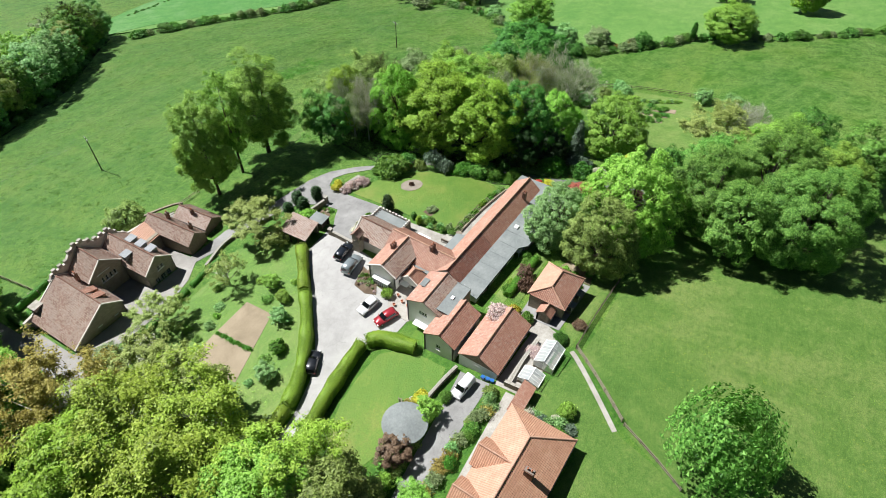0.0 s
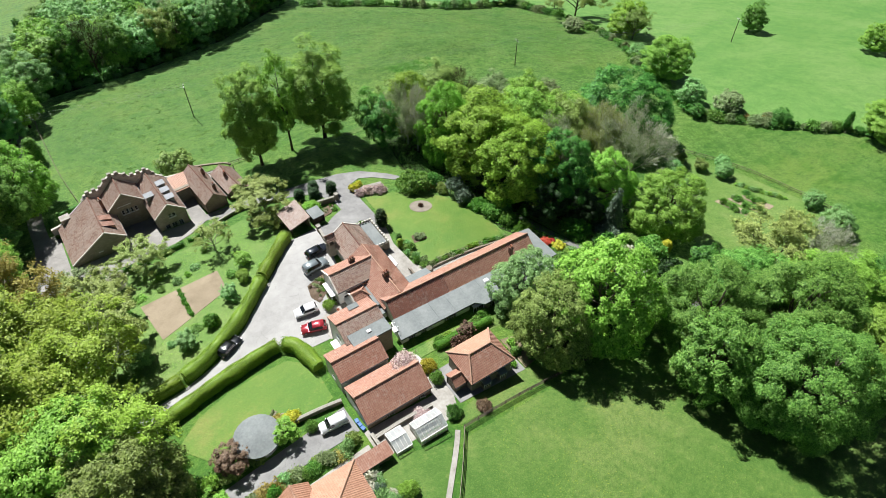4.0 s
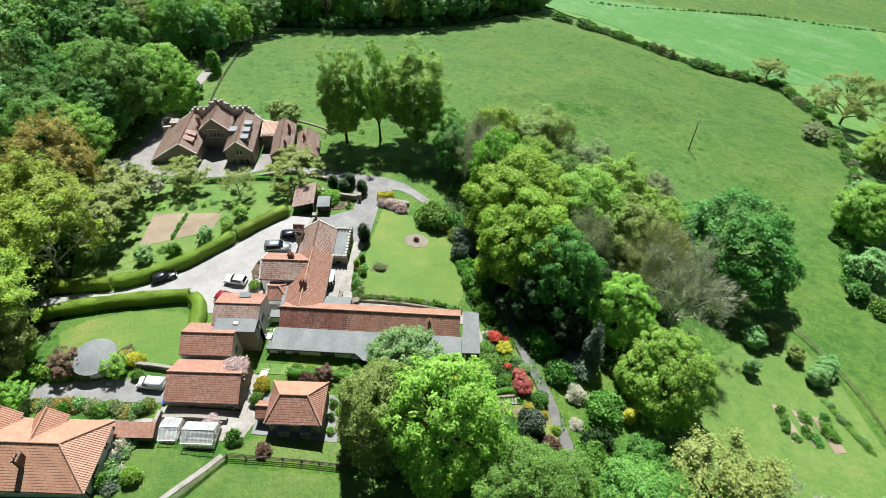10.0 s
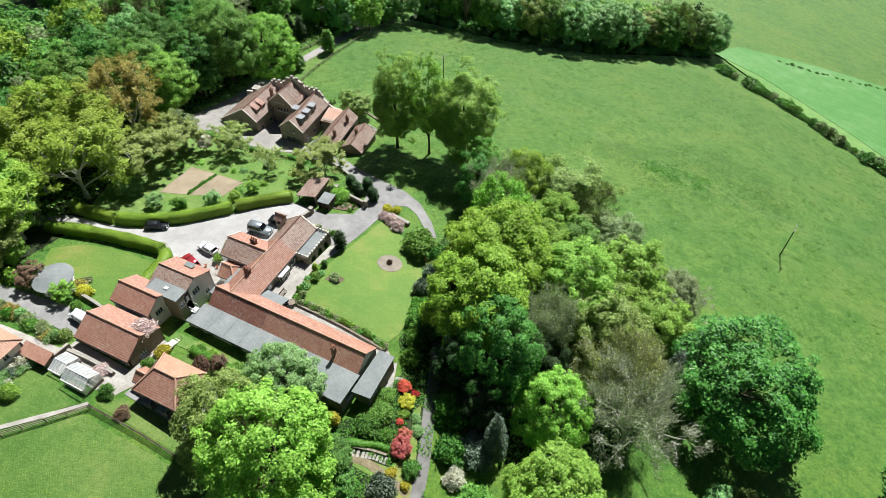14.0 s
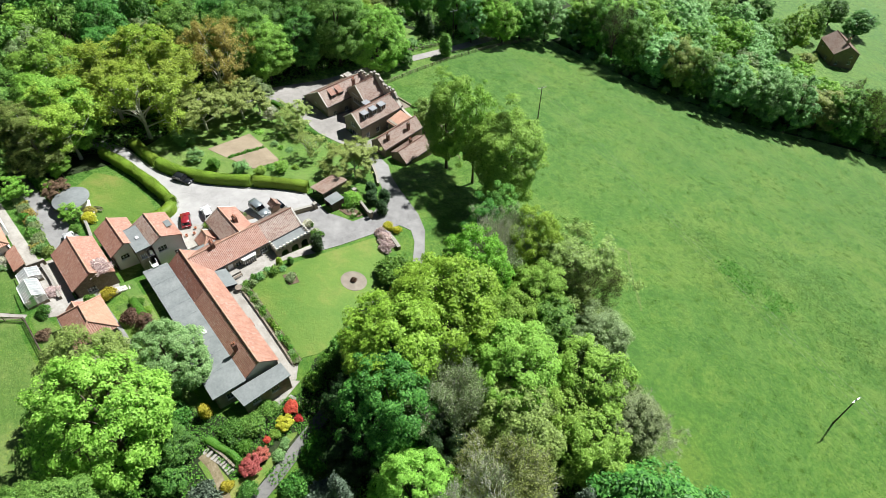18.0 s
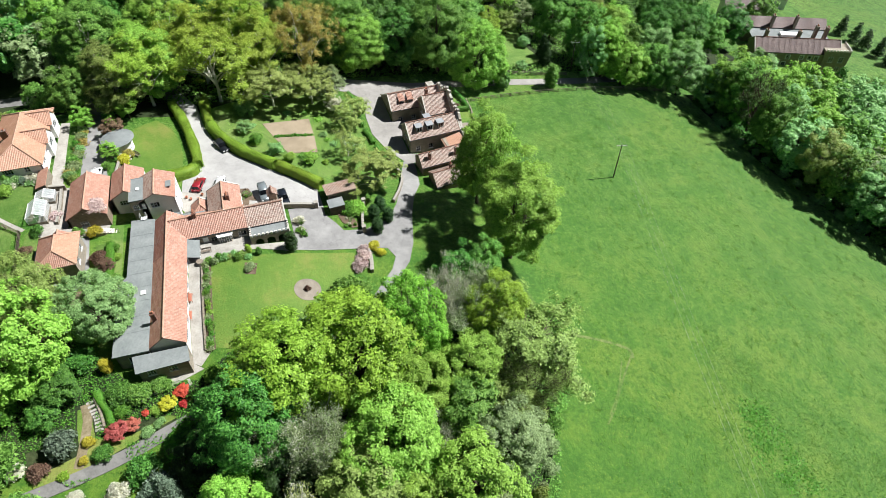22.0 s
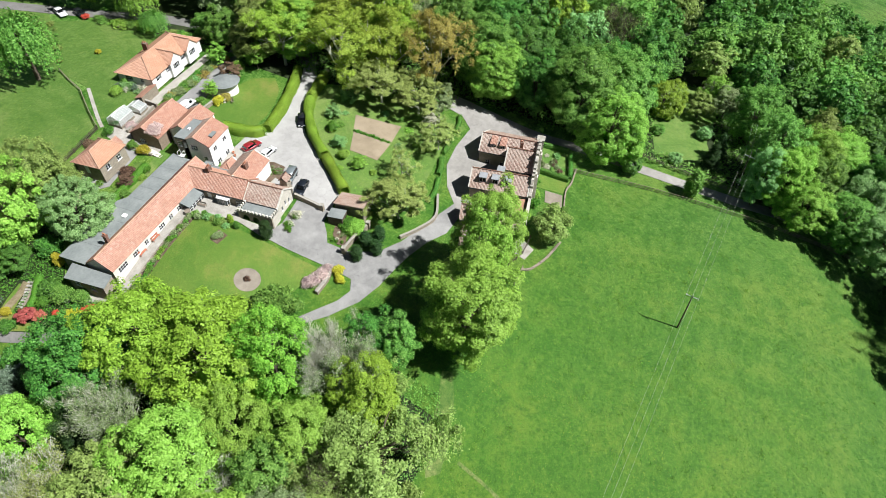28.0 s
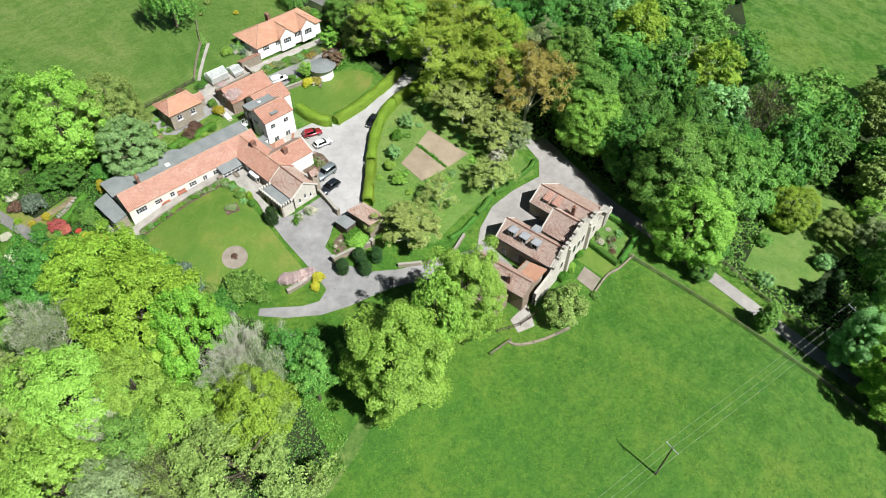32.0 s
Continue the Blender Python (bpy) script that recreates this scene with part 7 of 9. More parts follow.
DARK = [(2.4, "broad", "mid", 20, 16, "green woodland tree in full leaf"), (4.2, "broad", "deep", 20, 15, "dark green woodland tree"), (0.9, "beech", "lime", 19, 15, "lime-green woodland tree"), (0.8, "loose", "olive", 18, 13, "olive-green woodland tree"), (0.8, "conifer", "yew", 19, 11, "dark conifer of the wood")]
FULL = [(3.4, "broad", "mid", 20, 16, "green woodland tree in full leaf"), (2.8, "broad", "deep", 20, 15, "dark green woodland tree"), (1.4, "loose", "grey", 18, 13, "grey-green woodland tree"), (1.2, "broad", "silver", 20, 15, "emerald-green woodland tree"),
        (1.7, "beech", "lime", 20, 16, "lime-green woodland tree"), (1, "bare", "olive", 17, 12, "half-bare woodland tree"), (1.3, "beech", "yellow", 20, 16, "yellow-green woodland oak")]
wood(3, [(-70, 36), (-62, 50), (-60, 72), (-106, 72), (-106, 20), (-100, -40), (-90, -60), (-74, -30), (-72, 0)], 9.5, FULL)
wood(13, [(-60, 73), (-60, 100), (-62, 130), (-70, 170), (-100, 176), (-106, 110), (-106, 73)], 9.5, DARK)
wood(9, [(-106, 176), (-112, 110), (-112, 20), (-106, -50), (-150, -60), (-190, 30), (-190, 120), (-150, 190)], 10.5, [(2.2, "broad", "deep", 19, 16, "dark green tree of the deep wood"), (1, "conifer", "yew", 20, 12, "dark conifer of the deep wood"), (2.6, "broad", "mid", 19, 16, "green tree of the deep wood"), (1.0, "broad", "olive", 18, 15, "olive tree of the deep wood")], joined="deep western wood of dark leafy trees")
# the front row of the northern strip
rng_n = random.Random(5)
for k, p in enumerate(smooth_line([(-38, 147.5), (-30, 148.5), (-9, 152.5), (19, 166), (45, 192), (58, 204)], 7.0)):
    tree("field-edge tree along the northern strip", rng_n.choice(["broad", "broad", "beech", "bare", "loose"]), rng_n.choice(["mid", "silver", "lime", "pale", "fawn"]), p.x, p.y, rng_n.uniform(17.5, 21.5), rng_n.uniform(13, 17), k % 2, None, k % 2 == 0)
NORTH = [(2, "broad", "mid", 17, 15, "field-edge tree in green leaf"), (4, "broad", "pale", 17, 15, "silver-green field-edge tree"), (2, "broad", "grey", 16, 13, "grey-green field-edge tree"), (3, "broad", "lime", 16, 14, "lime-green field-edge tree")]
wood(4, [(-40, 147), (-34, 147), (-10, 151), (20, 165), (47, 192), (60, 204), (58, 211), (44, 203), (26, 190), (8, 190), (-6, 222), (-30, 194), (-46, 168)], 7.4, NORTH, joined="leafy wood behind the northern field edge")
tree("weeping tree on the bungalow lawn", "weep", "mid", -44, -42.6, 6.5, 8)
tree("tall leafy tree beside the upper lane", "weep", "lime", -48.5, -50, 13, 12, 1)
tree("green thorn beside the upper lane", "small", "mid", -48.8, -31.6, 7, 7)
wood(8, [(-58, -26), (-57, -48), (-50, -66), (-50, -92), (-110, -92), (-92, -50), (-76, -34)], 9.0, FULL, joined="leafy wood beyond the upper lane")

# trees round the valley house
for x, y, h, w, leaf, shape in ((-1.1, 238.3, 19, 15, "lime", "broad"), (-3.6, 228.6, 14, 12, "mid", "broad"), (-2.4, 261.1, 16, 11, "mid", "broad"), (-21.2, 228.6, 18, 14, "yew", "conifer"), (-20.1, 244.4, 16, 13, "deep", "broad"), (-25.8, 224.0, 16, 14, "mid", "broad"), (6.2, 291.8, 13, 15, "deep", "broad"), (-5.2, 288.0, 15, 14, "deep", "broad"), (10.0, 230.8, 7, 8, "fawn", "small")):
    tree("tall tree beside the valley house", shape, leaf, x, y, h, w, int(x) % 2, None, False)
# the manor's park trees
for x, y, h, w, leaf, shape in ((-73, 168, 16, 14, "mid", "broad"), (-81, 183, 17, 15, "deep", "broad"), (-92, 206, 17, 15, "mid", "broad"), (-44, 164, 17, 14, "silver", "broad"), (-41, 198, 14, 13, "deep", "conifer"), (-33, 207, 15, 13, "mid", "broad"), (-36, 180, 16, 13, "silver", "loose")):
    tree("park tree beside the stone manor", shape, leaf, x, y, h, w, int(x) % 2)
for k in range(6):
    tree("dark cypress of the manor hedge", "conifer", "yew", -92 + 6.5 * k, 252 + 1.2 * (k % 2), 9, 8, k % 2, None, False)

# ---- hedges ----
def hedge(name, label, line, width, height, leaf="hedge", step=0.5, fuzz=0.085, seed=1, density=95.0):
    """A clipped hedge: a solid rounded body with an uneven skin, and leaf sprays standing out of it."""
    pts = smooth_line(line, step)
    rng = np.random.default_rng(seed)
    prof = [(-0.5, -0.25), (-0.52, 0.35), (-0.49, 0.75), (-0.36, 0.95), (0.0, 1.02), (0.36, 0.95), (0.49, 0.75), (0.52, 0.35), (0.5, -0.25)]
    verts, faces, pos, nrm = [], [], [], []
    n = len(prof)
    for k, p in enumerate(pts):
        a, b = pts[max(k - 1, 0)], pts[min(k + 1, len(pts) - 1)]
        d = (b - a).normalized()
        side = Vector((-d.y, d.x, 0))
        end = min(k, len(pts) - 1 - k)
        f = 0.8 if end == 0 else 1.0
        z = gz(p.x, p.y)
        swell = 1 + 0.10 * math.sin(k * 0.31 + seed) + 0.06 * math.sin(k * 0.83)
        for u, v in prof:
            w = side * (u * width * f * swell)
            jit = rng.normal(scale=0.035)
            verts.append((p.x + w.x + jit, p.y + w.y + jit, z + v * height * (0.97 if end == 0 else 1) * (1 + 0.03 * math.sin(k * 0.5)) + rng.normal(scale=0.03)))
        m = int(density * step * (width + 2 * height))
        t = rng.random(m) * (n - 1)
        i0 = np.minimum(t.astype(int), n - 2)
        fr = t - i0
        pr = np.array(prof)
        uv = pr[i0] * (1 - fr)[:, None] + pr[i0 + 1] * fr[:, None]
        al = (rng.random(m) - 0.5) * step * 1.2
        pos.append(np.stack([p.x + side.x * uv[:, 0] * width * swell + d.x * al, p.y + side.y * uv[:, 0] * width * swell + d.y * al, z + uv[:, 1] * height], 1))
        nn = np.stack([side.x * uv[:, 0] * 2, side.y * uv[:, 0] * 2, np.maximum(0.15, uv[:, 1] - 0.3) * 1.6], 1)
        nrm.append(nn)
    for k in range(len(pts) - 1):
        for j in range(n - 1):
            faces.append((k * n + j, k * n + j + 1, (k + 1) * n + j + 1, (k + 1) * n + j))
    faces.append(tuple(range(n)))
    faces.append(tuple(range(len(verts) - 1, len(verts) - n - 1, -1)))
    top = thing(name, label, "hedge")
    part("body", mesh_of("body", verts, faces, LEAF[leaf], True), None, top)
    P, N = np.concatenate(pos), np.concatenate(nrm)
    N = N / np.linalg.norm(N, axis=1)[:, None] + rng.normal(scale=0.45, size=N.shape)
    N /= np.linalg.norm(N, axis=1)[:, None]
    part("leaves", leaf_mesh("leaves", P + N * rng.uniform(0.0, 0.12, len(P))[:, None], N, fuzz * rng.uniform(0.6, 1.4, len(P)), LEAF[leaf], rng), None, top)
    return top


hedge("clipped_hedge", "yellow-green clipped hedge along the forecourt", [(-9.6, 24.7), (-13.4, 20.9), (-17.6, 16.9)], 2.0, 2.1, seed=1)
hedge("clipped_hedge", "long yellow-green clipped hedge beside the drive", [(-18.2, 16.2), (-22, 12.5), (-26.4, 8.9), (-32, 5.4), (-36.4, 3.8)], 2.0, 2.1, seed=2)
hedge("clipped_hedge", "end of the clipped hedge under the trees", [(-37.0, 3.6), (-42, 2.9), (-47, 2.5)], 2.0, 2.0, seed=3)
hedge("clipped_hedge", "curved clipped hedge round the front lawn", [(-46, -4.4), (-41, -2.7), (-36, -1.5), (-31.6, -0.6), (-26, 0.2), (-21.6, 0.6)], 2.0, 2.0, seed=4)
hedge("clipped_hedge", "clipped hedge bending to the white wing", [(-20.7, 0.2), (-19.3, -1.2), (-18.5, -3.6), (-17.9, -7.6)], 2.2, 2.0, seed=5)
hedge("box_hedge", "low dark green hedge behind the annexe", [(-0.5, -15.2), (5, -15.2), (10.4, -15.4)], 1.3, 1.2, "fern", seed=6)
hedge("garden_hedge", "low dark hedge at the courtyard edge", [(-49, 37.6), (-46, 38.3), (-39, 38.4), (-34, 38.2)], 0.9, 0.9, "deep", seed=7)
hedge("garden_hedge", "low dark hedge before the gatehouse yard", [(-32, 38.4), (-29.5, 39.1), (-26.8, 39.4)], 1.1, 1.0, "deep", seed=8)
hedge("garden_hedge", "low dark hedge beside the gatehouse drive", [(-25.6, 39.8), (-21, 40.4), (-17.5, 40.2)], 0.9, 0.8, "deep", seed=9)
hedge("garden_hedge", "dark hedge in the gatehouse front garden", [(-38.6, 59.6), (-38.6, 63.6), (-38.5, 67.3)], 1.0, 1.2, "deep", seed=10)
hedge("garden_hedge", "dark hedge along the gatehouse field side", [(-47.2, 66.2), (-43, 67.0), (-39.4, 67.5)], 0.9, 1.2, "deep", seed=11)

hedge("garden_hedge", "dark hedge at the end of the gatehouse garden", [(-48.1, 58.4), (-48.5, 62), (-48.7, 65.6)], 0.9, 1.2, "deep", seed=12)


def hedgerow(seed, line, gap, low, high, leaves, label):
    """An overgrown hedge of many bushes along a line."""
    rng = random.Random(seed)
    pts, acc = smooth_line(line, 0.8), 0.0
    for a, b in zip(pts, pts[1:]):
        acc += (b - a).length
        if acc < gap * rng.uniform(0.7, 1.3):
            continue
        acc = 0.0
        h = rng.uniform(low, high)
        plant("hedge_bush", label, "bush", "shrub", rng.choice(leaves), b.x + rng.uniform(-0.7, 0.7), b.y + rng.uniform(-0.7, 0.7), h, h * rng.uniform(1.2, 1.9), rng.randint(0, 1), False, group=label, count=900, size=0.06)


hedgerow(1, [(62, 191), (74, 185), (93, 174), (111, 159), (127, 149.5), (146, 146.5), (148, 130), (150, 118)], 2.2, 1.6, 3.4, ["deep", "mid", "grey"], "overgrown bush of the far field hedge")
hedgerow(2, [(150, 116), (146, 100), (138, 74), (124, 52), (114, 32), (111, 22), (117, 11), (127, -2), (137, -13), (146, -36), (164, -59), (190, -85)], 2.4, 1.2, 2.8, ["deep", "mid", "grey"], "low bush of the eastern field hedge")
hedgerow(3, [(-42, 141.5), (-34, 143), (-10, 147), (20, 162), (47, 189), (61, 202)], 2.2, 1.3, 2.6, ["deep", "mid", "silver"], "bush at the foot of the northern wood")
hedgerow(4, [(84, 226), (107, 232), (150, 252), (191, 271), (258, 282), (330, 298)], 3.0, 0.9, 1.5, ["mid", "deep"], "low bush of the thin far hedge")
hedgerow(5, [(25, 57.8), (34, 58.2), (46, 54.5), (56, 49.5), (66, 41.5)], 3.4, 1.0, 2.6, ["mid", "olive", "grey", "lime"], "scrub bush at the edge of the belt")
hedgerow(6, [(-42.6, -62), (-44, -50), (-45, -40), (-47.6, -31), (-52, -24.5)], 1.7, 1.0, 2.4, ["mid", "olive", "lime"], "bush of the hedge along the upper lane")
hedgerow(7, [(-20, -52), (-30, -61), (-38, -70)], 3.4, 0.5, 1.3, ["mid", "olive"], "low bush along the bungalow lawn end")
hedgerow(8, [(109, 20), (113, 18), (121, 10), (126, 4.5)], 1.5, 1.0, 2.2, ["deep", "grey", "bronze"], "dark thorn of the lower field hedge")

# ---- fences and walls ----
def fence(label, line, post_gap=2.4, height=1.15, rails=3, material=None, end=False):
    """Posts and rails along a plan line, on the ground."""
    material = material or TIMBER
    top = thing("post_and_rail_fence", label, "fence")
    pts = smooth_line(line, 0.6)
    acc, posts = 0.0, [pts[0]]
    for a, b in zip(pts, pts[1:]):
        acc += (b - a).length
        if acc >= post_gap:
            posts.append(b)
            acc = 0.0
    if (posts[-1] - pts[-1]).length > 0.8:
        posts.append(pts[-1])
    for k, p in enumerate(posts):
        q = posts[min(k + 1, len(posts) - 1)] if k + 1 < len(posts) else posts[k - 1]
        ang = math.degrees(math.atan2(q.y - p.y, q.x - p.x))
        part("post", boxes((-0.07, 0.07, -0.07, 0.07, -0.3, height), bevel=0.012), material, top, m=pose(p.x, p.y, gz(p.x, p.y), 0, 0, ang))
    for p, q in zip(posts, posts[1:]):
        zp, zq = gz(p.x, p.y), gz(q.x, q.y)
        d = Vector((q.x - p.x, q.y - p.y, zq - zp))
        m = d.to_track_quat("X", "Z").to_matrix().to_4x4()
        for r in range(rails):
            h = height * (r + 0.75) / rails
            m2 = m.copy()
            m2.translation = (p.x, p.y, zp + h)
            part("rail", boxes((0, d.length, -0.035, 0.035, -0.06, 0.06)), material, top, m=m2)
    return top


fence("grey timber fence between paddock and gardens", [(-5.5, -30.1), (4, -30.1), (14, -30.5), (26, -30.9), (36, -31.3)], material=TIMBER_DARK)
fence("pale timber fence beside the lawn path", [(-5.6, -30.3), (-8.9, -34.6), (-14.2, -40.9)])
fence("timber fence along the wood lane", [(-42, 66.5), (-44, 84), (-45, 101), (-45.8, 118), (-45.6, 134)], 2.8)
fence("timber fence on the wood side of the lane", [(-57.2, 77), (-56.1, 84), (-54.4, 94.1), (-54.0, 104)], 2.8)
fence("timber fence round the vegetable garden", [(92.5, 9), (95.5, 4), (99, -6), (99.6, -19), (98, -30)], 2.4, 1.1, 2)
fence("low wire fence below the gatehouse", [(-9, 63.4), (-4, 62.8)], 2.0, 1.0, 2)
fence("dark fence behind the brick outbuildings", [(-18, 63), (-13, 62.5), (-8.6, 60.5)], 2.0, 1.1, 2, TIMBER_DARK)
fence("weathered fence across the bungalow lawn end", [(-14.6, -41.4), (-17, -46.5), (-19.5, -51.1)], 3.0, 0.9, 2)


def stone_wall(label, line, height, th=0.4, material=None, caps=True, piers=(), base=-0.5):
    """A rubble wall with a row of capping stones; each cap and pier a piece of its own."""
    material = material or WALL_STONE
    top = thing("garden_wall", label, "wall")
    pts = smooth_line(line, 0.9)
    bm = bmesh.new()
    rows = []
    for k, p in enumerate(pts):
        a, b = pts[max(k - 1, 0)], pts[min(k + 1, len(pts) - 1)]
        d = (b - a).normalized()
        s = Vector((-d.y, d.x, 0)) * th / 2
        z = gz(p.x, p.y)
        rows.append([bm.verts.new(q) for q in ((p.x - s.x, p.y - s.y, z + base), (p.x - s.x, p.y - s.y, z + height), (p.x + s.x, p.y + s.y, z + height), (p.x + s.x, p.y + s.y, z + base))])
    for a, b in zip(rows, rows[1:]):
        for j in range(4):
            i = (j + 1) % 4
            bm.faces.new((a[j], b[j], b[i], a[i]))
    bm.faces.new(rows[0])
    bm.faces.new(rows[-1][::-1])
    part("masonry", bm, material, top)
    if caps:
        me = None
        for p, q in zip(pts, pts[1:]):
            d = Vector((q.x - p.x, q.y - p.y, gz(q.x, q.y) - gz(p.x, p.y)))
            m = d.to_track_quat("X", "Z").to_matrix().to_4x4()
            m.translation = (p.x, p.y, gz(p.x, p.y) + height)
            part("coping_stone", boxes((0.015, d.length - 0.015, -th / 2 - 0.06, th / 2 + 0.06, 0, 0.1), bevel=0.02), COPING_OLD, top, m=m)
    for x, y in piers:
        z = gz(x, y)
        pr = part("pier", boxes((-0.35, 0.35, -0.35, 0.35, -0.5, height + 0.45)), material, top, m=pose(x, y, z))
        part("pier_cap", boxes((-0.43, 0.43, -0.43, 0.43, 0, 0.12), bevel=0.03), COPING_OLD, pr, m=pose(0, 0, height + 0.45))
    return top


stone_wall("low stone wall closing the forecourt", [(-4.2, 16.3), (-3.9, 19.0), (-3.5, 22.2)], 1.1, piers=((-3.45, 22.6),))
stone_wall("stone wall with piers beside the drive", [(3.9, 30.6), (0.4, 31.2), (-3.3, 32.2)], 1.3, piers=((4.4, 30.7), (-3.7, 32.3)))
stone_wall("pale rockery wall under pink azaleas", [(14.9, 29.9), (11.5, 30.4), (8.4, 30.0)], 0.8, 0.6)
stone_wall("retaining wall above the van drive", [(-17.8, -15.6), (-21.3, -15.0), (-27.3, -14.4)], 0.9)
stone_wall("low curved kerb wall in the field", [(-8.6, 63.4), (-9.6, 65.0), (-13.9, 67.4), (-19.4, 69.3)], 0.3, 0.45, WALL_STONE, caps=False)
stone_wall("stone wall along the gatehouse lane", [(-20.5, 41.4), (-14, 43.0), (-8.6, 41.2), (-4.2, 38.8)], 0.8)
stone_wall("garden wall beside the bungalow yard", [(-17.0, -23.6), (-16.9, -28.2)], 1.2)
stone_wall("stone wall dividing the greenhouse yard", [(-16.6, -24.3), (-12, -24.1), (-7.2, -24.3)], 0.7)
stone_wall("low wall of the gatehouse front garden", [(-28.3, 68.2), (-34.8, 67.5), (-38.0, 68.2), (-43.4, 68.4)], 0.4, 0.3, caps=False)
stone_wall("low stone edge along the lawn border", [(9, 0.25), (17, 0.0), (26, -0.35)], 0.45, 0.3, caps=False)
stone_wall("dry stone wall of the shrub bank", [(30.0, -17.2), (32.7, -16.3), (35.0, -15.8)], 0.55, 0.35, caps=False)
stone_wall("retaining wall by the cottage path", [(-3.6, -16.2), (-3.4, -19.6)], 0.6)
yard_steps = thing("garden_steps", "flight of stone garden steps by the barn", "steps", pose(-4.3, -14.0, gz(-4.3, -14.0), 0, 0, -90))
for k in range(7):
    part("step", boxes((0.42 * k, 0.42 * k + 0.46, -0.6, 0.6, -0.4, 0.16 * k), bevel=0.015), COPING, yard_steps)
part("handrail", boxes((0, 0.06, 0.6, 0.66, 0, 1.0), (2.8, 2.86, 0.6, 0.66, 0.9, 2.0), (0.0, 2.86, 0.61, 0.65, 0.98, 1.04)), TIMBER, yard_steps)
east_steps = thing("garden_steps", "shallow stone steps at the east end", "steps", pose(30.4, -3.2, gz(30.4, -3.2), 0, 0, -70))
for k in range(8):
    part("step", boxes((0.6 * k, 0.6 * k + 0.5, -0.7, 0.7, -0.5, 0.12 - 0.1 * k), bevel=0.015), PAVING, east_steps)


# ---- cars ----
def car(label, x, y, heading, paint, length, width, height, kind="hatch"):
    """A parked car: body, cabin with windows, wheels, lamps and plates."""
    top = thing("car" if kind != "van" else "van", label, "car" if kind != "van" else "van", pose(x, y, gz(x, y) + 0.08, 0, 0, heading), "parked cars")
    L, Wd, H = length / 2, width / 2, height
    belt = H * 0.58
    side = {"hatch": [(-L, 0.35), (-L, 0.62 * H), (-L * 0.97, belt), (L * 0.42, belt), (L * 0.86, belt * 0.82), (L, belt * 0.62), (L, 0.3)],
            "suv": [(-L, 0.4), (-L, belt), (L * 0.45, belt), (L * 0.9, belt * 0.9), (L, belt * 0.7), (L, 0.35)],
            "van": [(-L, 0.4), (-L, belt), (L * 0.5, belt), (L * 0.88, belt * 0.86), (L, belt * 0.6), (L, 0.35)]}[kind]
    roof = {"hatch": [(-L * 0.97, belt), (-L * 0.80, H * 0.96), (-L * 0.5, H), (L * 0.02, H * 0.985), (L * 0.42, belt)],
            "suv": [(-L * 0.99, belt), (-L * 0.93, H * 0.98), (-L * 0.5, H), (L * 0.12, H * 0.985), (L * 0.45, belt)],
            "van": [(-L, belt), (-L * 0.97, H * 0.98), (-L * 0.5, H), (L * 0.22, H * 0.97), (L * 0.55, belt)]}[kind]

    def loft(points, half, inset, bm):
        rings = []
        for s in (-1, 1):
            rings.append([bm.verts.new((px, s * (half - (inset * (pz - belt) / max(0.01, H - belt) if pz > belt else 0)), pz)) for px, pz in points])
        n = len(points)
        bm.faces.new(rings[0])
        bm.faces.new(rings[1][::-1])
        for k in range(n):
            j = (k + 1) % n
            bm.faces.new((rings[0][k], rings[1][k], rings[1][j], rings[0][j]))

    bm = bmesh.new()
    loft(side, Wd, 0, bm)
    loft(roof, Wd - 0.03, 0.18, bm)
    bmesh.ops.bevel(bm, geom=bm.edges[:], offset=0.05, segments=2, affect="EDGES")
    body = part("body", bm, paint, top)
    body.data.polygons.foreach_set("use_smooth", [True] * len(body.data.polygons))
    gl = bmesh.new()
    a, b = roof[-1], roof[-2]
    for s0, s1, p, q in ((-0.86, 0.86, a, b), (-0.82, 0.82, roof[0], roof[1])):
        if kind == "van" and p == roof[0]:
            continue
        f0, f1 = 0.12, 0.86
        pts = []
        for f, sx in ((f0, s0), (f0, s1), (f1, s1 * 0.9), (f1, s0 * 0.9)):
            nx = 0.03 if p == a else -0.03
            pts.append(gl.verts.new((p[0] + (q[0] - p[0]) * f + nx, sx * Wd, p[1] + (q[1] - p[1]) * f + 0.025)))
        gl.faces.new(pts)
    for s in (-1, 1):
        x0, x1 = (roof[1][0] + 0.22, roof[-2][0] + 0.35) if kind != "van" else (L * 0.02, L * 0.36)
        pts = [gl.verts.new((px, s * (Wd - 0.0 - (0.18 * (pz - belt) / (H - belt))), pz)) for px, pz in ((x0 - 0.1, belt + 0.05), (x1 + 0.25, belt + 0.05), (x1 - 0.12, H * 0.93), (x0 + 0.05, H * 0.93))]
        gl.faces.new(pts)
    ext = bmesh.ops.solidify(gl, geom=gl.faces[:], thickness=0.02)
    part("window_glass", gl, CAR_GLASS, top)
    for wx in (-L * 0.62, L * 0.64):
        for s in (-1, 1):
            wh = part("wheel", ring_solid([(0.32, -0.11), (0.33, 0.0), (0.32, 0.11)], 16), RUBBER, top, m=pose(wx, s * (Wd - 0.08), 0.32, 90, 0, 0))
            part("rim", ring_solid([(0.21, -0.115), (0.12, -0.125), (0.12, 0.125), (0.21, 0.115)], 12), RIM, wh)
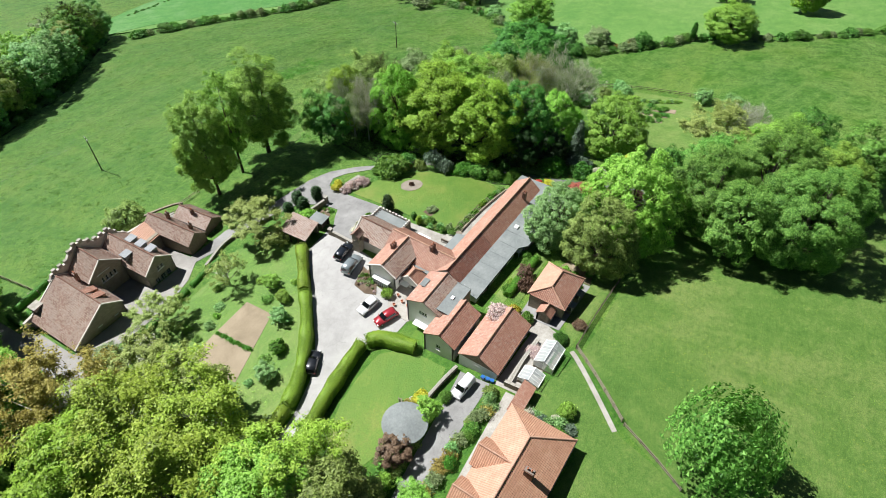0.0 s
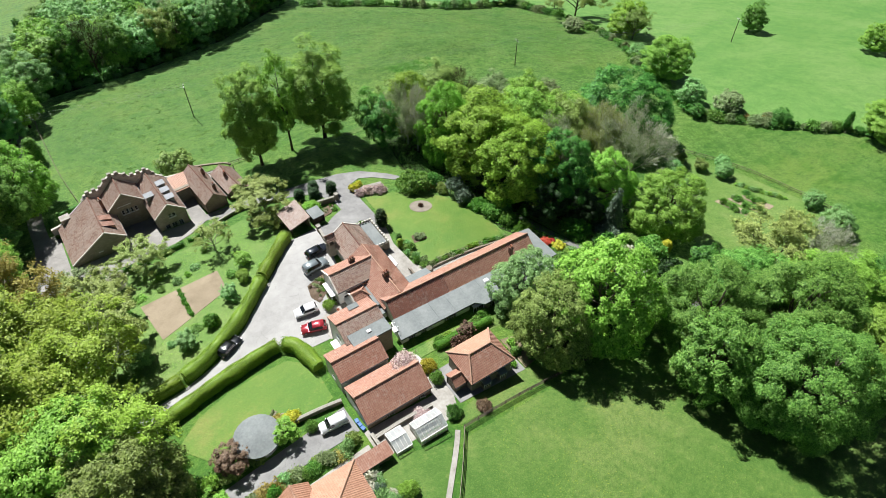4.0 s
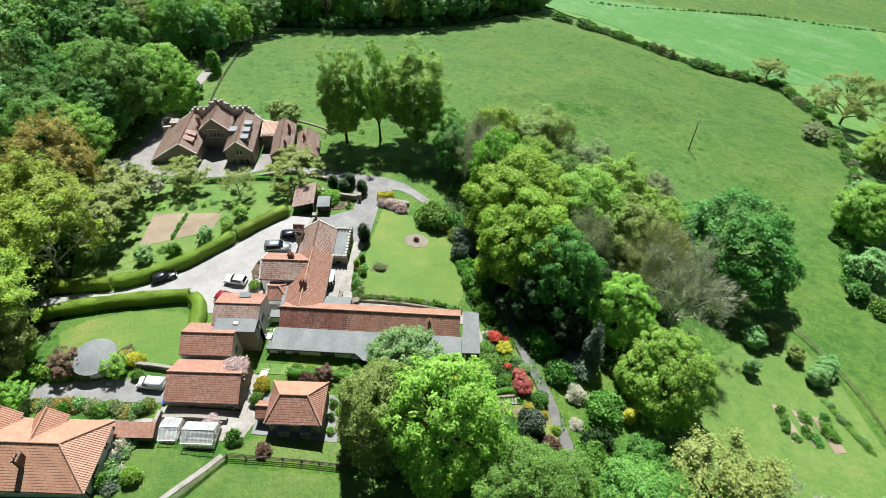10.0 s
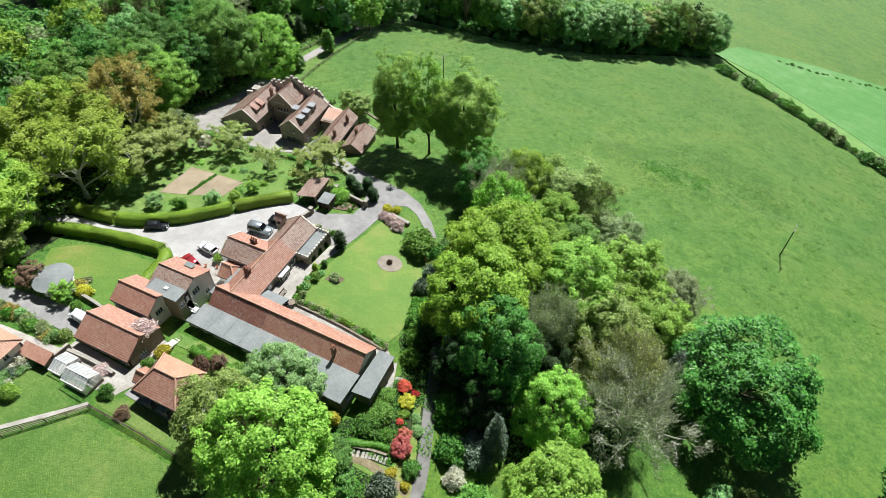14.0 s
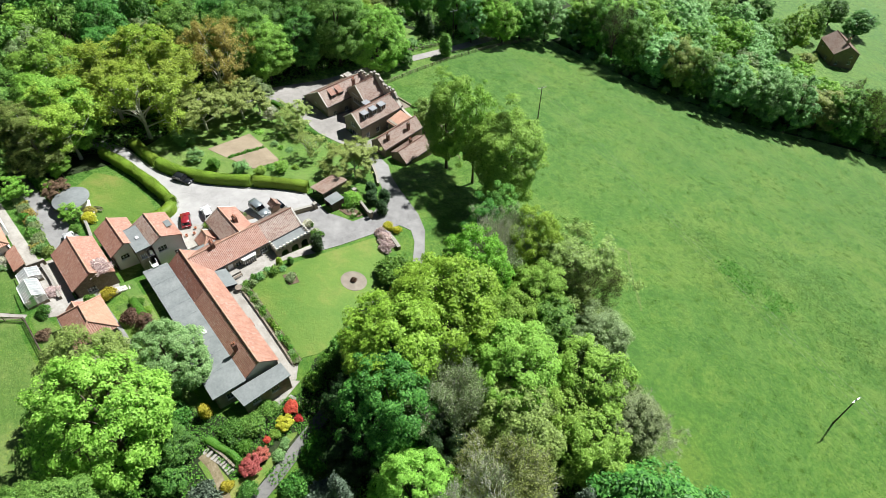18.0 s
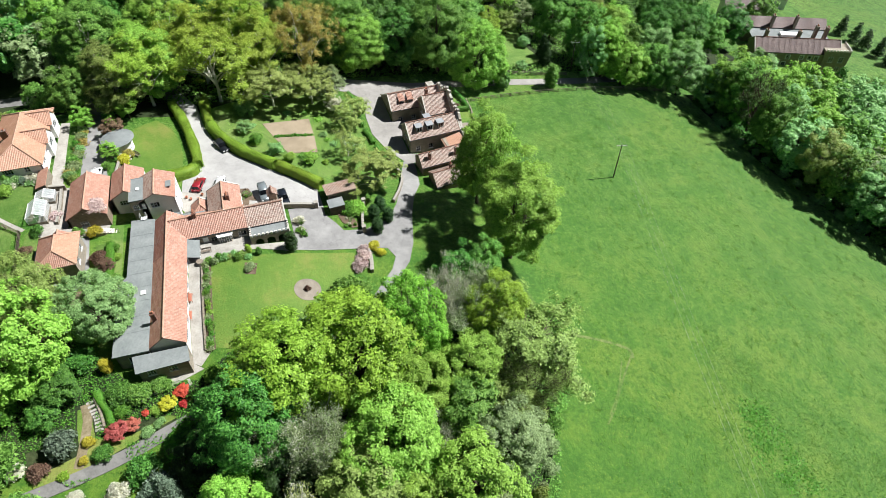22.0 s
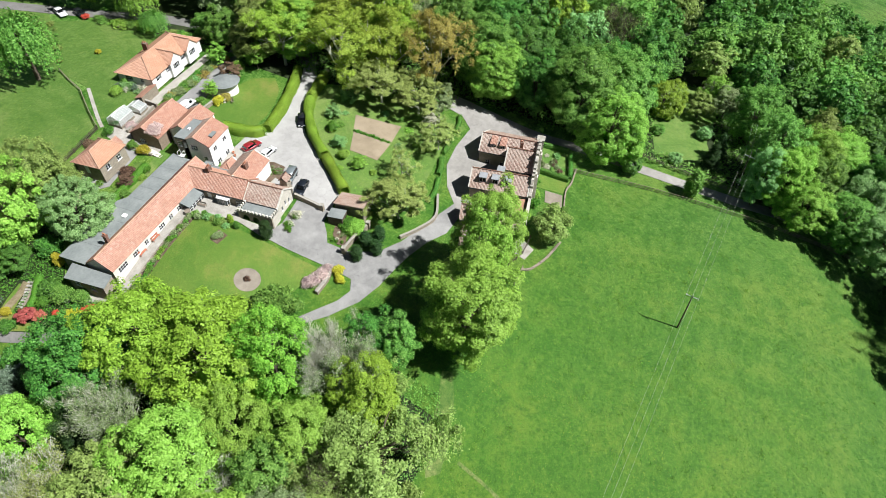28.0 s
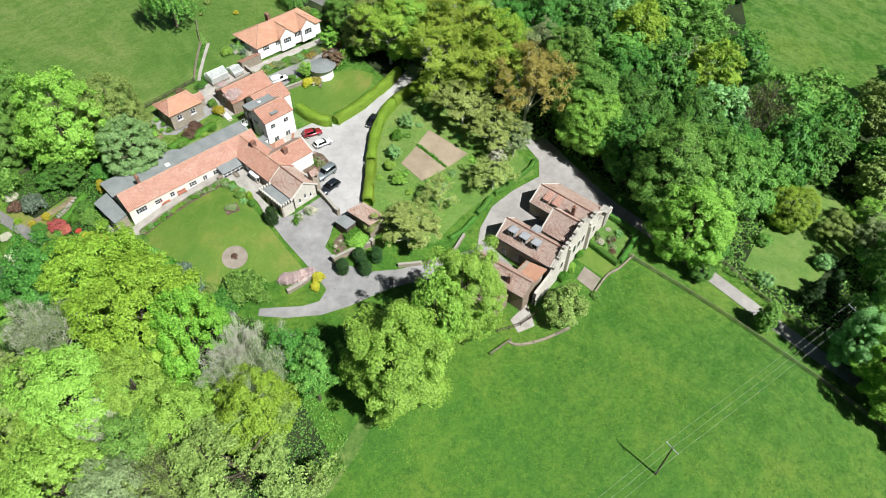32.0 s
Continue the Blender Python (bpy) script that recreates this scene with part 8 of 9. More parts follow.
    for s in (-1, 1):
        part("headlight", boxes((L - 0.16, L + 0.01, s * Wd * 0.72 - 0.18, s * Wd * 0.72 + 0.18, belt * 0.62, belt * 0.78), bevel=0.02), PAINT_WHITE, top)
        part("tail_light", boxes((-L - 0.012, -L + 0.1, s * Wd * 0.84 - 0.1, s * Wd * 0.84 + 0.1, belt * 0.72, belt * 1.02), bevel=0.02), car_red, top)
        part("mirror", boxes((L * 0.32, L * 0.4, s * (Wd + 0.1) - 0.09, s * (Wd + 0.1) + 0.09, belt + 0.02, belt + 0.16), bevel=0.02), paint, top)
    part("number_plate", boxes((L + 0.0, L + 0.015, -0.26, 0.26, 0.42, 0.53)), PAINT_WHITE, top)
    part("number_plate", boxes((-L - 0.015, -L, -0.26, 0.26, 0.62, 0.73)), PAINT_WHITE, top)
    return top


car_red = car_paint("red_lamp_paint", (0.40, 0.02, 0.02), 0.0)
car("white hatchback parked on the forecourt", -14.5, 4.7, 172, car_paint("white_car_paint", (0.75, 0.75, 0.75), 0.0), 4.1, 1.75, 1.5)
car("dark red hatchback parked by the white wing", -15.0, 0.5, 161, car_paint("red_car_paint", (0.34, 0.025, 0.035), 0.3), 4.3, 1.8, 1.5)
car("black hatchback parked beside the hedge", -28.2, 5.6, 27, car_paint("black_car_paint", (0.018, 0.02, 0.024), 0.3), 4.5, 1.8, 1.45)
car("dark green off-roader with a pale roof", -8.6, 13.0, 6, car_paint("silver_green_paint", (0.30, 0.34, 0.35), 0.5), 4.8, 1.9, 2.0, "suv")
car("black estate car behind the off-roader", -6.6, 16.6, 6, car_paint("blue_black_paint", (0.02, 0.025, 0.035), 0.4), 4.6, 1.8, 1.5)
car("white panel van on the bungalow drive", -20.6, -18.5, 175, car_paint("white_van_paint", (0.78, 0.78, 0.78), 0.0), 4.2, 1.75, 1.8, "van")
car("white estate car on the upper lane", -41.6, -69.6, 64, car_paint("white_estate_paint", (0.74, 0.74, 0.74), 0.0), 4.6, 1.8, 1.5)
car("dark hatchback on the upper lane", -43.6, -65.4, 66, car_paint("dark_hatch_paint", (0.02, 0.022, 0.026), 0.3), 4.2, 1.75, 1.45)


# ---- greenhouses and yard things ----
def greenhouse(label, x, y, length, width, eave, ridge_h, turn=0):
    top = thing("greenhouse", label, "greenhouse", pose(x, y, gz(x, y), 0, 0, turn))
    L, w = length, width / 2
    nb = int(length / 0.62)
    part("base", boxes((0, L, -w, -w + 0.12, -0.5, 0.35), (0, L, w - 0.12, w, -0.5, 0.35), (0, 0.12, -w + 0.12, w - 0.12, -0.5, 0.35), (L - 0.12, L, -w + 0.12, w - 0.12, -0.5, 0.35)), WALL_STONE, top)
    for k in range(nb + 1):
        bx = L * k / nb
        verts, faces = [], []
        tube(verts, faces, [(bx, -w, 0.3), (bx, -w, eave), (bx, 0, ridge_h), (bx, w, eave), (bx, w, 0.3)], [0.034] * 5, 4)
        part("glazing_bar", mesh_of("glazing_bar", verts, faces, PAINT_WHITE), None, top)
    part("ridge_bar", boxes((0, L, -0.05, 0.05, ridge_h - 0.04, ridge_h + 0.06)), PAINT_WHITE, top)
    for s in (-w, w):
        part("eaves_bar", boxes((0, L, s - 0.05, s + 0.05, eave - 0.04, eave + 0.05)), PAINT_WHITE, top)
    for s in (-1, 1):
        for k in range(nb):
            a, b = L * k / nb + 0.05, L * (k + 1) / nb - 0.05
            me = mesh_of("pane", [(a, s * 0.03, ridge_h), (b, s * 0.03, ridge_h), (b, s * w, eave), (a, s * w, eave)], [(0, 1, 2, 3)], GLASS_CLEAR)
            p = part("pane", me, None, top)
            p.visible_shadow = False
            q = part("pane", mesh_of("pane", [(a, s * w, 0.35), (b, s * w, 0.35), (b, s * w, eave), (a, s * w, eave)], [(0, 1, 2, 3)], GLASS_CLEAR), None, top)
            q.visible_shadow = False
    for gx in (0.04, L - 0.04):
        for a, b in ((-w + 0.06, -0.04), (0.04, w - 0.06)):
            top_a, top_b = (eave + (ridge_h - eave) * (1 - abs(v) / w) - 0.05 for v in (a, b))
            end = part("pane", mesh_of("pane", [(gx, a, 0.35), (gx, b, 0.35), (gx, b, top_b), (gx, a, top_a)], [(0, 1, 2, 3)], GLASS_CLEAR), None, top)
            end.visible_shadow = False
        part("end_post", boxes((gx - 0.03, gx + 0.03, -0.03, 0.03, 0.3, ridge_h - 0.05), (gx - 0.03, gx + 0.03, -w + 0.05, -0.03, eave - 0.03, eave + 0.03), (gx - 0.03, gx + 0.03, 0.03, w - 0.05, eave - 0.03, eave + 0.03)), PAINT_WHITE, top)
    for s in (-1, 1):
        part("bench", boxes((0.3, L - 0.3, s * (w - 0.48) - 0.33, s * (w - 0.48) + 0.33, 0.72, 0.78)), TIMBER, top)
    return top


greenhouse("white-framed glass greenhouse in the yard", -12.0, -27.4, 4.4, 3.2, 1.7, 2.7)
greenhouse("smaller low greenhouse beside the wall", -15.6, -26.7, 2.5, 3.4, 1.2, 1.9)
for k in range(3):
    b = thing("recycling_box", "blue plastic recycling box by the barn", "bin", pose(-17.6 + 0.1 * k, -20.2 - 0.75 * k, gz(-17.6, -20.9) + 0.08, 0, 0, 8 * k), "recycling boxes")
    part("box", boxes((-0.25, 0.25, -0.3, 0.3, 0, 0.55), bevel=0.03), car_paint("blue_plastic", (0.02, 0.10, 0.35), 0.0), b)
    part("lid", boxes((-0.28, 0.28, -0.33, 0.33, 0.552, 0.62), bevel=0.02), car_paint("blue_lid", (0.03, 0.13, 0.42), 0.0), b)


def bench(label, x, y, turn, material):
    b = thing("garden_bench", label, "bench", pose(x, y, gz(x, y) + 0.08, 0, 0, turn))
    for k in range(4):
        part("seat_slat", boxes((-0.9, 0.9, -0.25 + 0.13 * k, -0.15 + 0.13 * k, 0.42, 0.46)), material, b)
    for k in range(3):
        part("back_slat", boxes((-0.9, 0.9, 0.28, 0.32, 0.55 + 0.14 * k, 0.64 + 0.14 * k)), material, b)
    for sx in (-0.85, 0.78):
        for sy in (-0.25, 0.25):
            part("leg", boxes((sx, sx + 0.07, sy, sy + 0.07, 0, 0.42 if sy < 0 else 0.95)), material, b)
    return b


bench("red-stained garden bench against the house", 19.2, -2.2, 178, TIMBER_RED)
bench("red-stained garden bench under the window", 15.6, -1.9, 178, TIMBER_RED)
bench("weathered bench on the house terrace", 5.2, 1.2, 90, TIMBER)
bench("grey bench by the summer house", -27.4, -11.6, 40, TIMBER)
table = thing("garden_table", "round grey garden table by the conservatory", "table", pose(8.0, 0.0, gz(8.0, 0.0) + 0.1))
part("tabletop", ring_solid([(0.6, 0.70), (0.62, 0.74), (0.6, 0.76)], 20), TIMBER, table)
part("pedestal", ring_solid([(0.3, 0.0), (0.06, 0.06), (0.05, 0.7)], 10), TIMBER, table)
urn = thing("stone_urn", "pale stone urn by the summer house", "urn", pose(-26.2, -12.8, gz(-26.2, -12.8) + 0.05))
part("bowl", ring_solid([(0.3, 0), (0.3, 0.15), (0.12, 0.25), (0.12, 0.5), (0.4, 0.8), (0.45, 1.0), (0.38, 1.0), (0.3, 0.85)], 14), COPING, urn)
for k, (x, y) in enumerate(((-10.6, 0.2), (-10.9, -1.2), (-11.6, -2.0), (-9.8, 1.6), (-11.9, 1.0))):
    pt = thing("flower_pot", "terracotta pot standing by the white wing", "pot", pose(x, y, gz(x, y) + 0.08), "flower pots")
    part("pot", ring_solid([(0.16, 0), (0.24, 0.4), (0.27, 0.4), (0.27, 0.48), (0.2, 0.48), (0.2, 0.3)], 12), POT, pt)


# ---- power line ----
def pole(x, y, h, turn, label="dark timber power pole with a crossarm"):
    p = thing("power_pole", label, "utility pole", pose(x, y, gz(x, y), 0, 0, turn), "power poles")
    part("shaft", ring_solid([(0.16, -0.5), (0.15, 1.0), (0.10, h)], 10), TIMBER_DARK, p)
    part("crossarm", boxes((-1.25, 1.25, -0.06, 0.06, h - 0.45, h - 0.3), bevel=0.01), ALU, p)
    for k in (-1.15, 0.0, 1.15):
        part("insulator", ring_solid([(0.05, 0), (0.07, 0.08), (0.04, 0.12), (0.07, 0.18), (0.03, 0.25)], 8), PAINT_WHITE, p, m=pose(k, 0, h - 0.3 if k else h - 0.02))
    return (x, y, h, turn)


# Pale matte wire; the sun's glint along it is put into this colour.
WIRE = patchy("pale_glint_toned_wire", (0.34, 0.35, 0.31), (0.42, 0.43, 0.38), (0.50, 0.51, 0.46), 1.0, 8.0, 0.5, 0.4, 0.0)
POLES = [pole(-140, 120, 10, 70), pole(-56.4, 106.4, 10, 68), pole(-8.3, 95.6, 10.2, 76), pole(89.4, 74.6, 9.2, 78), pole(176, 54, 9.5, 78)]
for (x1, y1, h1, t1), (x2, y2, h2, t2) in zip(POLES, POLES[1:]):
    for k in (-1.15, 0.0, 1.15):
        cu = bpy.data.curves.new("power_wire", "CURVE")
        cu.dimensions, cu.bevel_depth, cu.bevel_resolution = "3D", 0.013, 0
        sp = cu.splines.new("POLY")
        n = 14
        sp.points.add(n)
        a = Vector((x1 + k * math.cos(radians(t1)), y1 + k * math.sin(radians(t1)), gz(x1, y1) + h1 - 0.05))
        b = Vector((x2 + k * math.cos(radians(t2)), y2 + k * math.sin(radians(t2)), gz(x2, y2) + h2 - 0.05))
        for q in range(n + 1):
            f = q / n
            p = a.lerp(b, f)
            sp.points[q].co = (p.x, p.y, p.z - 4 * f * (1 - f) * (b - a).length * 0.012, 1)
        cu.materials.append(WIRE)
        tagged(new("power_wire", cu), "thin sagging wire between the power poles", "power line", group="power wires")


# ---- shrubs ----
def shrub(label, leaf, x, y, h, w, shape="shrub", variant=0, **kw):
    return plant("shrub", label, "shrub", shape, leaf, x, y, h, w, variant, True, **kw)


shrub("scarlet azalea in full flower", "scarlet", 32.1, -4.6, 1.7, 2.6, "small")
shrub("scarlet azalea beside the golden bush", "scarlet", 34.0, -4.6, 1.0, 1.3, variant=1)
shrub("orange-red low azalea", "scarlet", 34.2, -10.1, 0.9, 1.3, "small")
shrub("golden-leaved rounded shrub", "gold", 33.7, -6.7, 1.9, 3.0, "small")
shrub("dark red Japanese maple spreading over the bank", "red", 36.4, -14.0, 2.3, 3.8, "small")
shrub("red-brown maple beside the red one", "red", 35.8, -11.9, 2.0, 2.6, "small", 1)
shrub("golden conifer at the annexe corner", "gold", 25.8, -15.2, 2.8, 2.8, "column")
shrub("round dark clipped bush", "deep", 39.3, -16.0, 1.8, 2.8)
shrub("yellow flowering low bush", "gold", 36.9, -18.0, 1.1, 1.8)
shrub("yellow flowering low bush", "gold", 39.5, -18.6, 0.9, 1.4, variant=1)
shrub("yellow-green low bush", "yellow", 41.2, -21.2, 1.0, 1.5)
shrub("purple-leaved shrub beside the lane", "plum", 40.0, -24.2, 1.8, 2.8)
shrub("white flowering rhododendron", "white", 45.2, -14.1, 2.0, 3.0)
shrub("white flowering shrub by the lane", "white", 44.6, -19.7, 1.1, 2.2, variant=1)
shrub("cream flowering shrub beside the lane", "white", 39.4, -27.0, 1.4, 2.4, variant=1)
shrub("golden bush in the shrub garden", "gold", 53.5, -17.4, 3.0, 3.2, "column")
shrub("big green laurel by the lane", "mid", 49.4, -16.8, 4.0, 5.6)
shrub("dark evergreen shrub by the lane", "yew", 47.0, -23.6, 4.2, 5.4)
shrub("grey-leaved evergreen shrub", "blue", 37.0, -21.2, 3.8, 4.4)
shrub("blue-green evergreen in the shade", "blue", 46.3, -8.6, 3.4, 5.0, variant=1)
shrub("dark holm oak bush", "deep", 28.8, -21.6, 7.0, 8.0, "broad")
shrub("dark holm oak bush below the barn bank", "deep", 32.2, -23.4, 4.4, 5.6, "small", 1)
shrub("mixed green shrub on the bank", "deep", 30.5, -13.3, 2.3, 4.0)
shrub("mixed green shrub on the bank", "mid", 31.1, -10.6, 2.2, 3.8, variant=1)
shrub("leafy green shrub on the bank", "mid", 30.4, -7.6, 1.8, 3.0)
shrub("bright low green shrub", "fern", 33.2, -13.2, 1.3, 2.4)
shrub("bright low green shrub", "lime", 34.0, -8.6, 0.9, 1.6, variant=1)
shrub("low silvery flowering shrub", "silver", 37.2, -10.0, 0.9, 2.0)
shrub("low silvery flowering shrub", "silver", 36.0, -8.2, 0.8, 1.6, variant=1)
hedge("garden_hedge", "low bright green hedge beside the garden steps", [(29.2, -17.0), (31.0, -16.2), (33.2, -15.2), (35.0, -14.9)], 1.0, 0.9, "fern", seed=14)
bank_steps = thing("garden_steps", "curved flight of stone steps down the bank", "steps", pose(0, 0, 0))
for k, q in enumerate(smooth_line([(30.6, -17.9), (32.0, -17.4), (33.5, -16.8), (35.2, -16.6)], 0.5)):
    part("step", boxes((-0.22, 0.22, -0.55, 0.55, -0.3, 0.2), bevel=0.02), PAVING, bank_steps, m=pose(q.x, q.y, gz(q.x, q.y), 0, 0, 18 - 2 * k))
for k, (x, y, h, w, leaf) in enumerate(((29.6, 4.2, 2.6, 3.6, "fern"), (28.4, 7.6, 3.0, 4.2, "mid"), (27.4, 10.8, 2.6, 3.8, "fern"), (30.6, 0.6, 2.4, 3.4, "fern"), (31.2, 7.0, 2.4, 3.2, "mid"), (30.0, 10.6, 2.2, 3.0, "silver"),
                                        (25.6, 14.6, 3.4, 3.6, "blue"), (26.4, 17.6, 5.0, 4.2, "blue"), (24.6, 20.4, 2.2, 2.6, "olive"), (22.8, 22.8, 2.0, 2.4, "bronze"), (20.4, 24.4, 4.4, 6.4, "mid"), (24.0, 24.0, 3.6, 4.4, "deep"),
                                        (19.0, 27.6, 2.2, 3.0, "mid"), (40.6, -4.4, 4.0, 6.0, "fern"), (43.0, -10.4, 3.4, 4.6, "deep"), (35.8, 5.0, 2.6, 3.4, "deep"), (45.8, -26.6, 4.0, 5.4, "mid"), (39.0, -29.0, 5.0, 6.0, "mid"),
                                        (24.0, -19.0, 3.0, 4.4, "deep"), (20.0, -28.6, 3.0, 4.6, "olive"), (30.6, -29.0, 4.0, 5.0, "fern"))):
    shrub("leafy garden shrub beside the lawn and lane", leaf, x, y, h, w, variant=k % 2)
for k, (x, y, h, w, leaf, lab) in enumerate(((13.4, 28.0, 1.7, 3.0, "pink", "pale pink azalea over the rockery wall"), (11.0, 29.2, 1.6, 2.8, "pink", "pink azalea in full flower"), (9.4, 29.4, 1.3, 2.2, "pink", "small pink azalea by the drive"),
                                            (9.0, 31.6, 1.5, 2.4, "gold", "yellow-green euphorbia by the drive"), (10.6, 32.6, 1.2, 1.8, "gold", "yellow flowering shrub by the drive"), (-3.7, -18.0, 1.8, 2.6, "gold", "golden rounded shrub by the steps"),
                                            (-3.9, -20.6, 1.9, 2.0, "mid", "clipped green bush by the cottage"), (-5.4, -27.2, 1.9, 2.2, "deep", "round dark bush by the greenhouse"), (-1.0, -28.8, 1.3, 2.2, "plum", "bronze-leaved low bush"),
                                            (-23.4, -17.0, 1.6, 1.9, "mid", "clipped ball bush above the drive"), (-25.4, -13.8, 1.6, 2.8, "gold", "golden bush beside the front lawn"), (-27.4, -12.9, 1.6, 2.4, "bronze", "copper-coloured low bush"),
                                            (3.0, -16.9, 2.4, 2.8, "plum", "bare purple-brown shrub behind the annexe"),
                                            (-10.7, 3.4, 1.6, 1.9, "lime", "bright yellow-green bush by the porch"), (7.4, 16.4, 4.2, 2.4, "yew", "tall dark clipped yew by the loggia"), (7.0, 8.6, 1.9, 1.2, "yellow", "small golden conifer by the terrace"),
                                            (7.8, 10.4, 1.6, 1.2, "deep", "small dark conifer by the terrace"), (17.3, 17.6, 0.9, 1.1, "plum", "little dark shrub in the round bed"), (11.2, 8.5, 1.0, 2.0, "grey", "low grey-green shrub in the island bed"),
                                            (-16.9, -33.8, 1.9, 2.4, "lime", "yellow-green clipped ball bush"), (-2.0, 28.6, 2.0, 3.4, "fern", "green climber against the cart shed"), (-1.6, 30.4, 2.2, 3.6, "lime", "yellow-green bush by the stone wall"))):
    shp = "column" if ("yew" in lab or "conifer" in lab) else "shrub"
    wd = w * (1.5 if shp == "column" else 1.0)
    shrub(lab, leaf, x, y, h, wd, shp, k % 2)
for k, (x, y) in enumerate(((1.6, 36.2), (4.6, 33.4), (0.6, 33.6), (-2.0, 35.4))):
    shrub("dark dense rounded yew by the drive", "yew", x, y, 3.4, 3.6, "column", k % 2)
rng_b = random.Random(21)
for k in range(22):
    f = k / 21
    x, y = 8.6 + 17.2 * f, 0.95 - 0.5 * f + rng_b.uniform(-0.25, 0.35)
    shrub("low border plant along the lawn edge", rng_b.choice(["fern", "mid", "silver", "grey", "lime"]), x, y, rng_b.uniform(0.5, 1.0), rng_b.uniform(0.8, 1.5), variant=k % 2, count=420, size=0.09, group="border plants")
for k in range(9):
    x, y = rng_b.uniform(6.6, 8.6), 1.6 + k * 0.85
    shrub("rounded shrub on the house terrace", rng_b.choice(["grey", "mid", "olive", "silver"]), x, y, rng_b.uniform(0.8, 1.3), rng_b.uniform(1.1, 1.7), variant=k % 2, count=520, size=0.085, group="terrace shrubs")
for k in range(26):
    f = k / 25
    x, y = -19.4 - 24 * f, -23.0 + 1.0 * f + rng_b.uniform(-0.7, 0.7)
    shrub("mixed border shrub along the bungalow drive", rng_b.choice(["mid", "olive", "grey", "fern", "silver", "bronze"]), x, y, rng_b.uniform(0.9, 1.7), rng_b.uniform(1.3, 2.3), variant=k % 2, count=700, size=0.075, group="drive border shrubs")
for k in range(16):
    f = k / 15
    x, y = -31 - 15 * f, -16.0 - 1.5 * f + rng_b.uniform(-1.0, 1.0)
    shrub("leafy shrub on the drive bank", rng_b.choice(["mid", "deep", "fern", "olive", "lime"]), x, y, rng_b.uniform(1.2, 2.4), rng_b.uniform(2.0, 3.2), variant=k % 2, count=900, size=0.07, group="drive bank shrubs")
for k, (x, y) in enumerate(((-38.1, 28.2), (-34.2, 28.0), (-31.0, 28.2), (-28.8, 28.8), (-40.9, 25.6), (-23.6, 15.6), (-28.6, 12.7), (-31.5, 13.6), (-36.3, 12.8), (-16.6, 20.4), (-22.0, 22.2), (-27.0, 30.0), (-33.6, 31.6), (-24.0, 34.0), (-41, 21), (-19, 27))):
    shrub("currant bush in the orchard garden", ("lime", "mid", "silver")[k % 3], x, y, rng_b.uniform(0.6, 1.0), rng_b.uniform(1.2, 2.0), variant=k % 2, count=800, size=0.07, group="garden bushes")
for k in range(12):
    shrub("row of low plants between the plots", "fern", -31.35 + rng_b.uniform(-0.12, 0.12), 17.4 + 0.75 * k, rng_b.uniform(0.35, 0.6), rng_b.uniform(0.6, 0.95), variant=k % 2, count=260, size=0.11, group="plot plants")
for k in range(14):
    x, y = rng_b.uniform(-9.8, -8.9), 3.4 + k * 0.5
    shrub("small plant in the front bed", rng_b.choice(["fern", "grey", "plum", "mid"]), x, y, rng_b.uniform(0.3, 0.7), rng_b.uniform(0.4, 0.8), variant=k % 2, count=200, size=0.12, group="front bed plants")
for k in range(10):
    x, y = -19.8 + rng_b.uniform(-1.4, 0.8), -28.4 - k * 0.75
    shrub("grey-green shrub beside the bungalow", rng_b.choice(["blue", "mid", "silver", "white"]), x, y, rng_b.uniform(0.9, 1.8), rng_b.uniform(1.4, 2.2), variant=k % 2, count=700, size=0.075, group="bungalow shrubs")
for k in range(8):
    x, y = rng_b.uniform(-0.5, 5.0), rng_b.uniform(17.6, 19.2)
    shrub("low green plant below the pale gable", rng_b.choice(["fern", "white", "mid"]), x, y, rng_b.uniform(0.5, 1.3), rng_b.uniform(1.0, 1.8), variant=k % 2, count=500, size=0.085, group="gable bed plants")
for k in range(14):
    x, y = (82.6, 86.0, 89.4)[k % 3] + rng_b.uniform(-0.7, 0.9), -10.6 - 0.5 * k + rng_b.uniform(-0.5, 0.5)
    shrub("leafy plant in the vegetable garden", rng_b.choice(["fern", "mid", "grey", "deep"]), x, y, rng_b.uniform(0.6, 1.4), rng_b.uniform(1.2, 2.2), variant=k % 2, count=600, size=0.08, group="vegetable garden plants")
for k in range(8):
    x, y = rng_b.uniform(7.0, 11.5), rng_b.uniform(-27.5, -20)
    shrub("clipped shrub by the cottage", rng_b.choice(["fern", "mid", "lime"]), x, y, rng_b.uniform(0.7, 1.3), rng_b.uniform(1.0, 1.8), variant=k % 2, count=600, size=0.08, group="cottage shrubs")
# blossom over the barn gable and the wall below
blossom = plant("climbing_clematis", "pale pink clematis spilling over the barn roof", "climber", "shrub", "pink", -7.5, -16.9, 1.7, 3.9, 0, True, z=6.55)
plant("wisteria", "lilac wisteria over the greenhouse wall", "climber", "shrub", "pink", -9.4, -24.9, 0.9, 2.6, 1, True)
for x0, x1, y0, y1 in ((81.6, 83.6, -17.0, -9.4), (85.0, 86.7, -17.6, -10.4), (88.2, 90.2, -18.6, -11.4)):
    surface("vegetable_bed", "narrow dug bed in the lower garden", [(x0, y1), (x1, y1 - 0.4), (x1 + 0.8, y0), (x0 + 0.6, y0 - 0.3)], SOIL, 0.10, "vegetable plot")
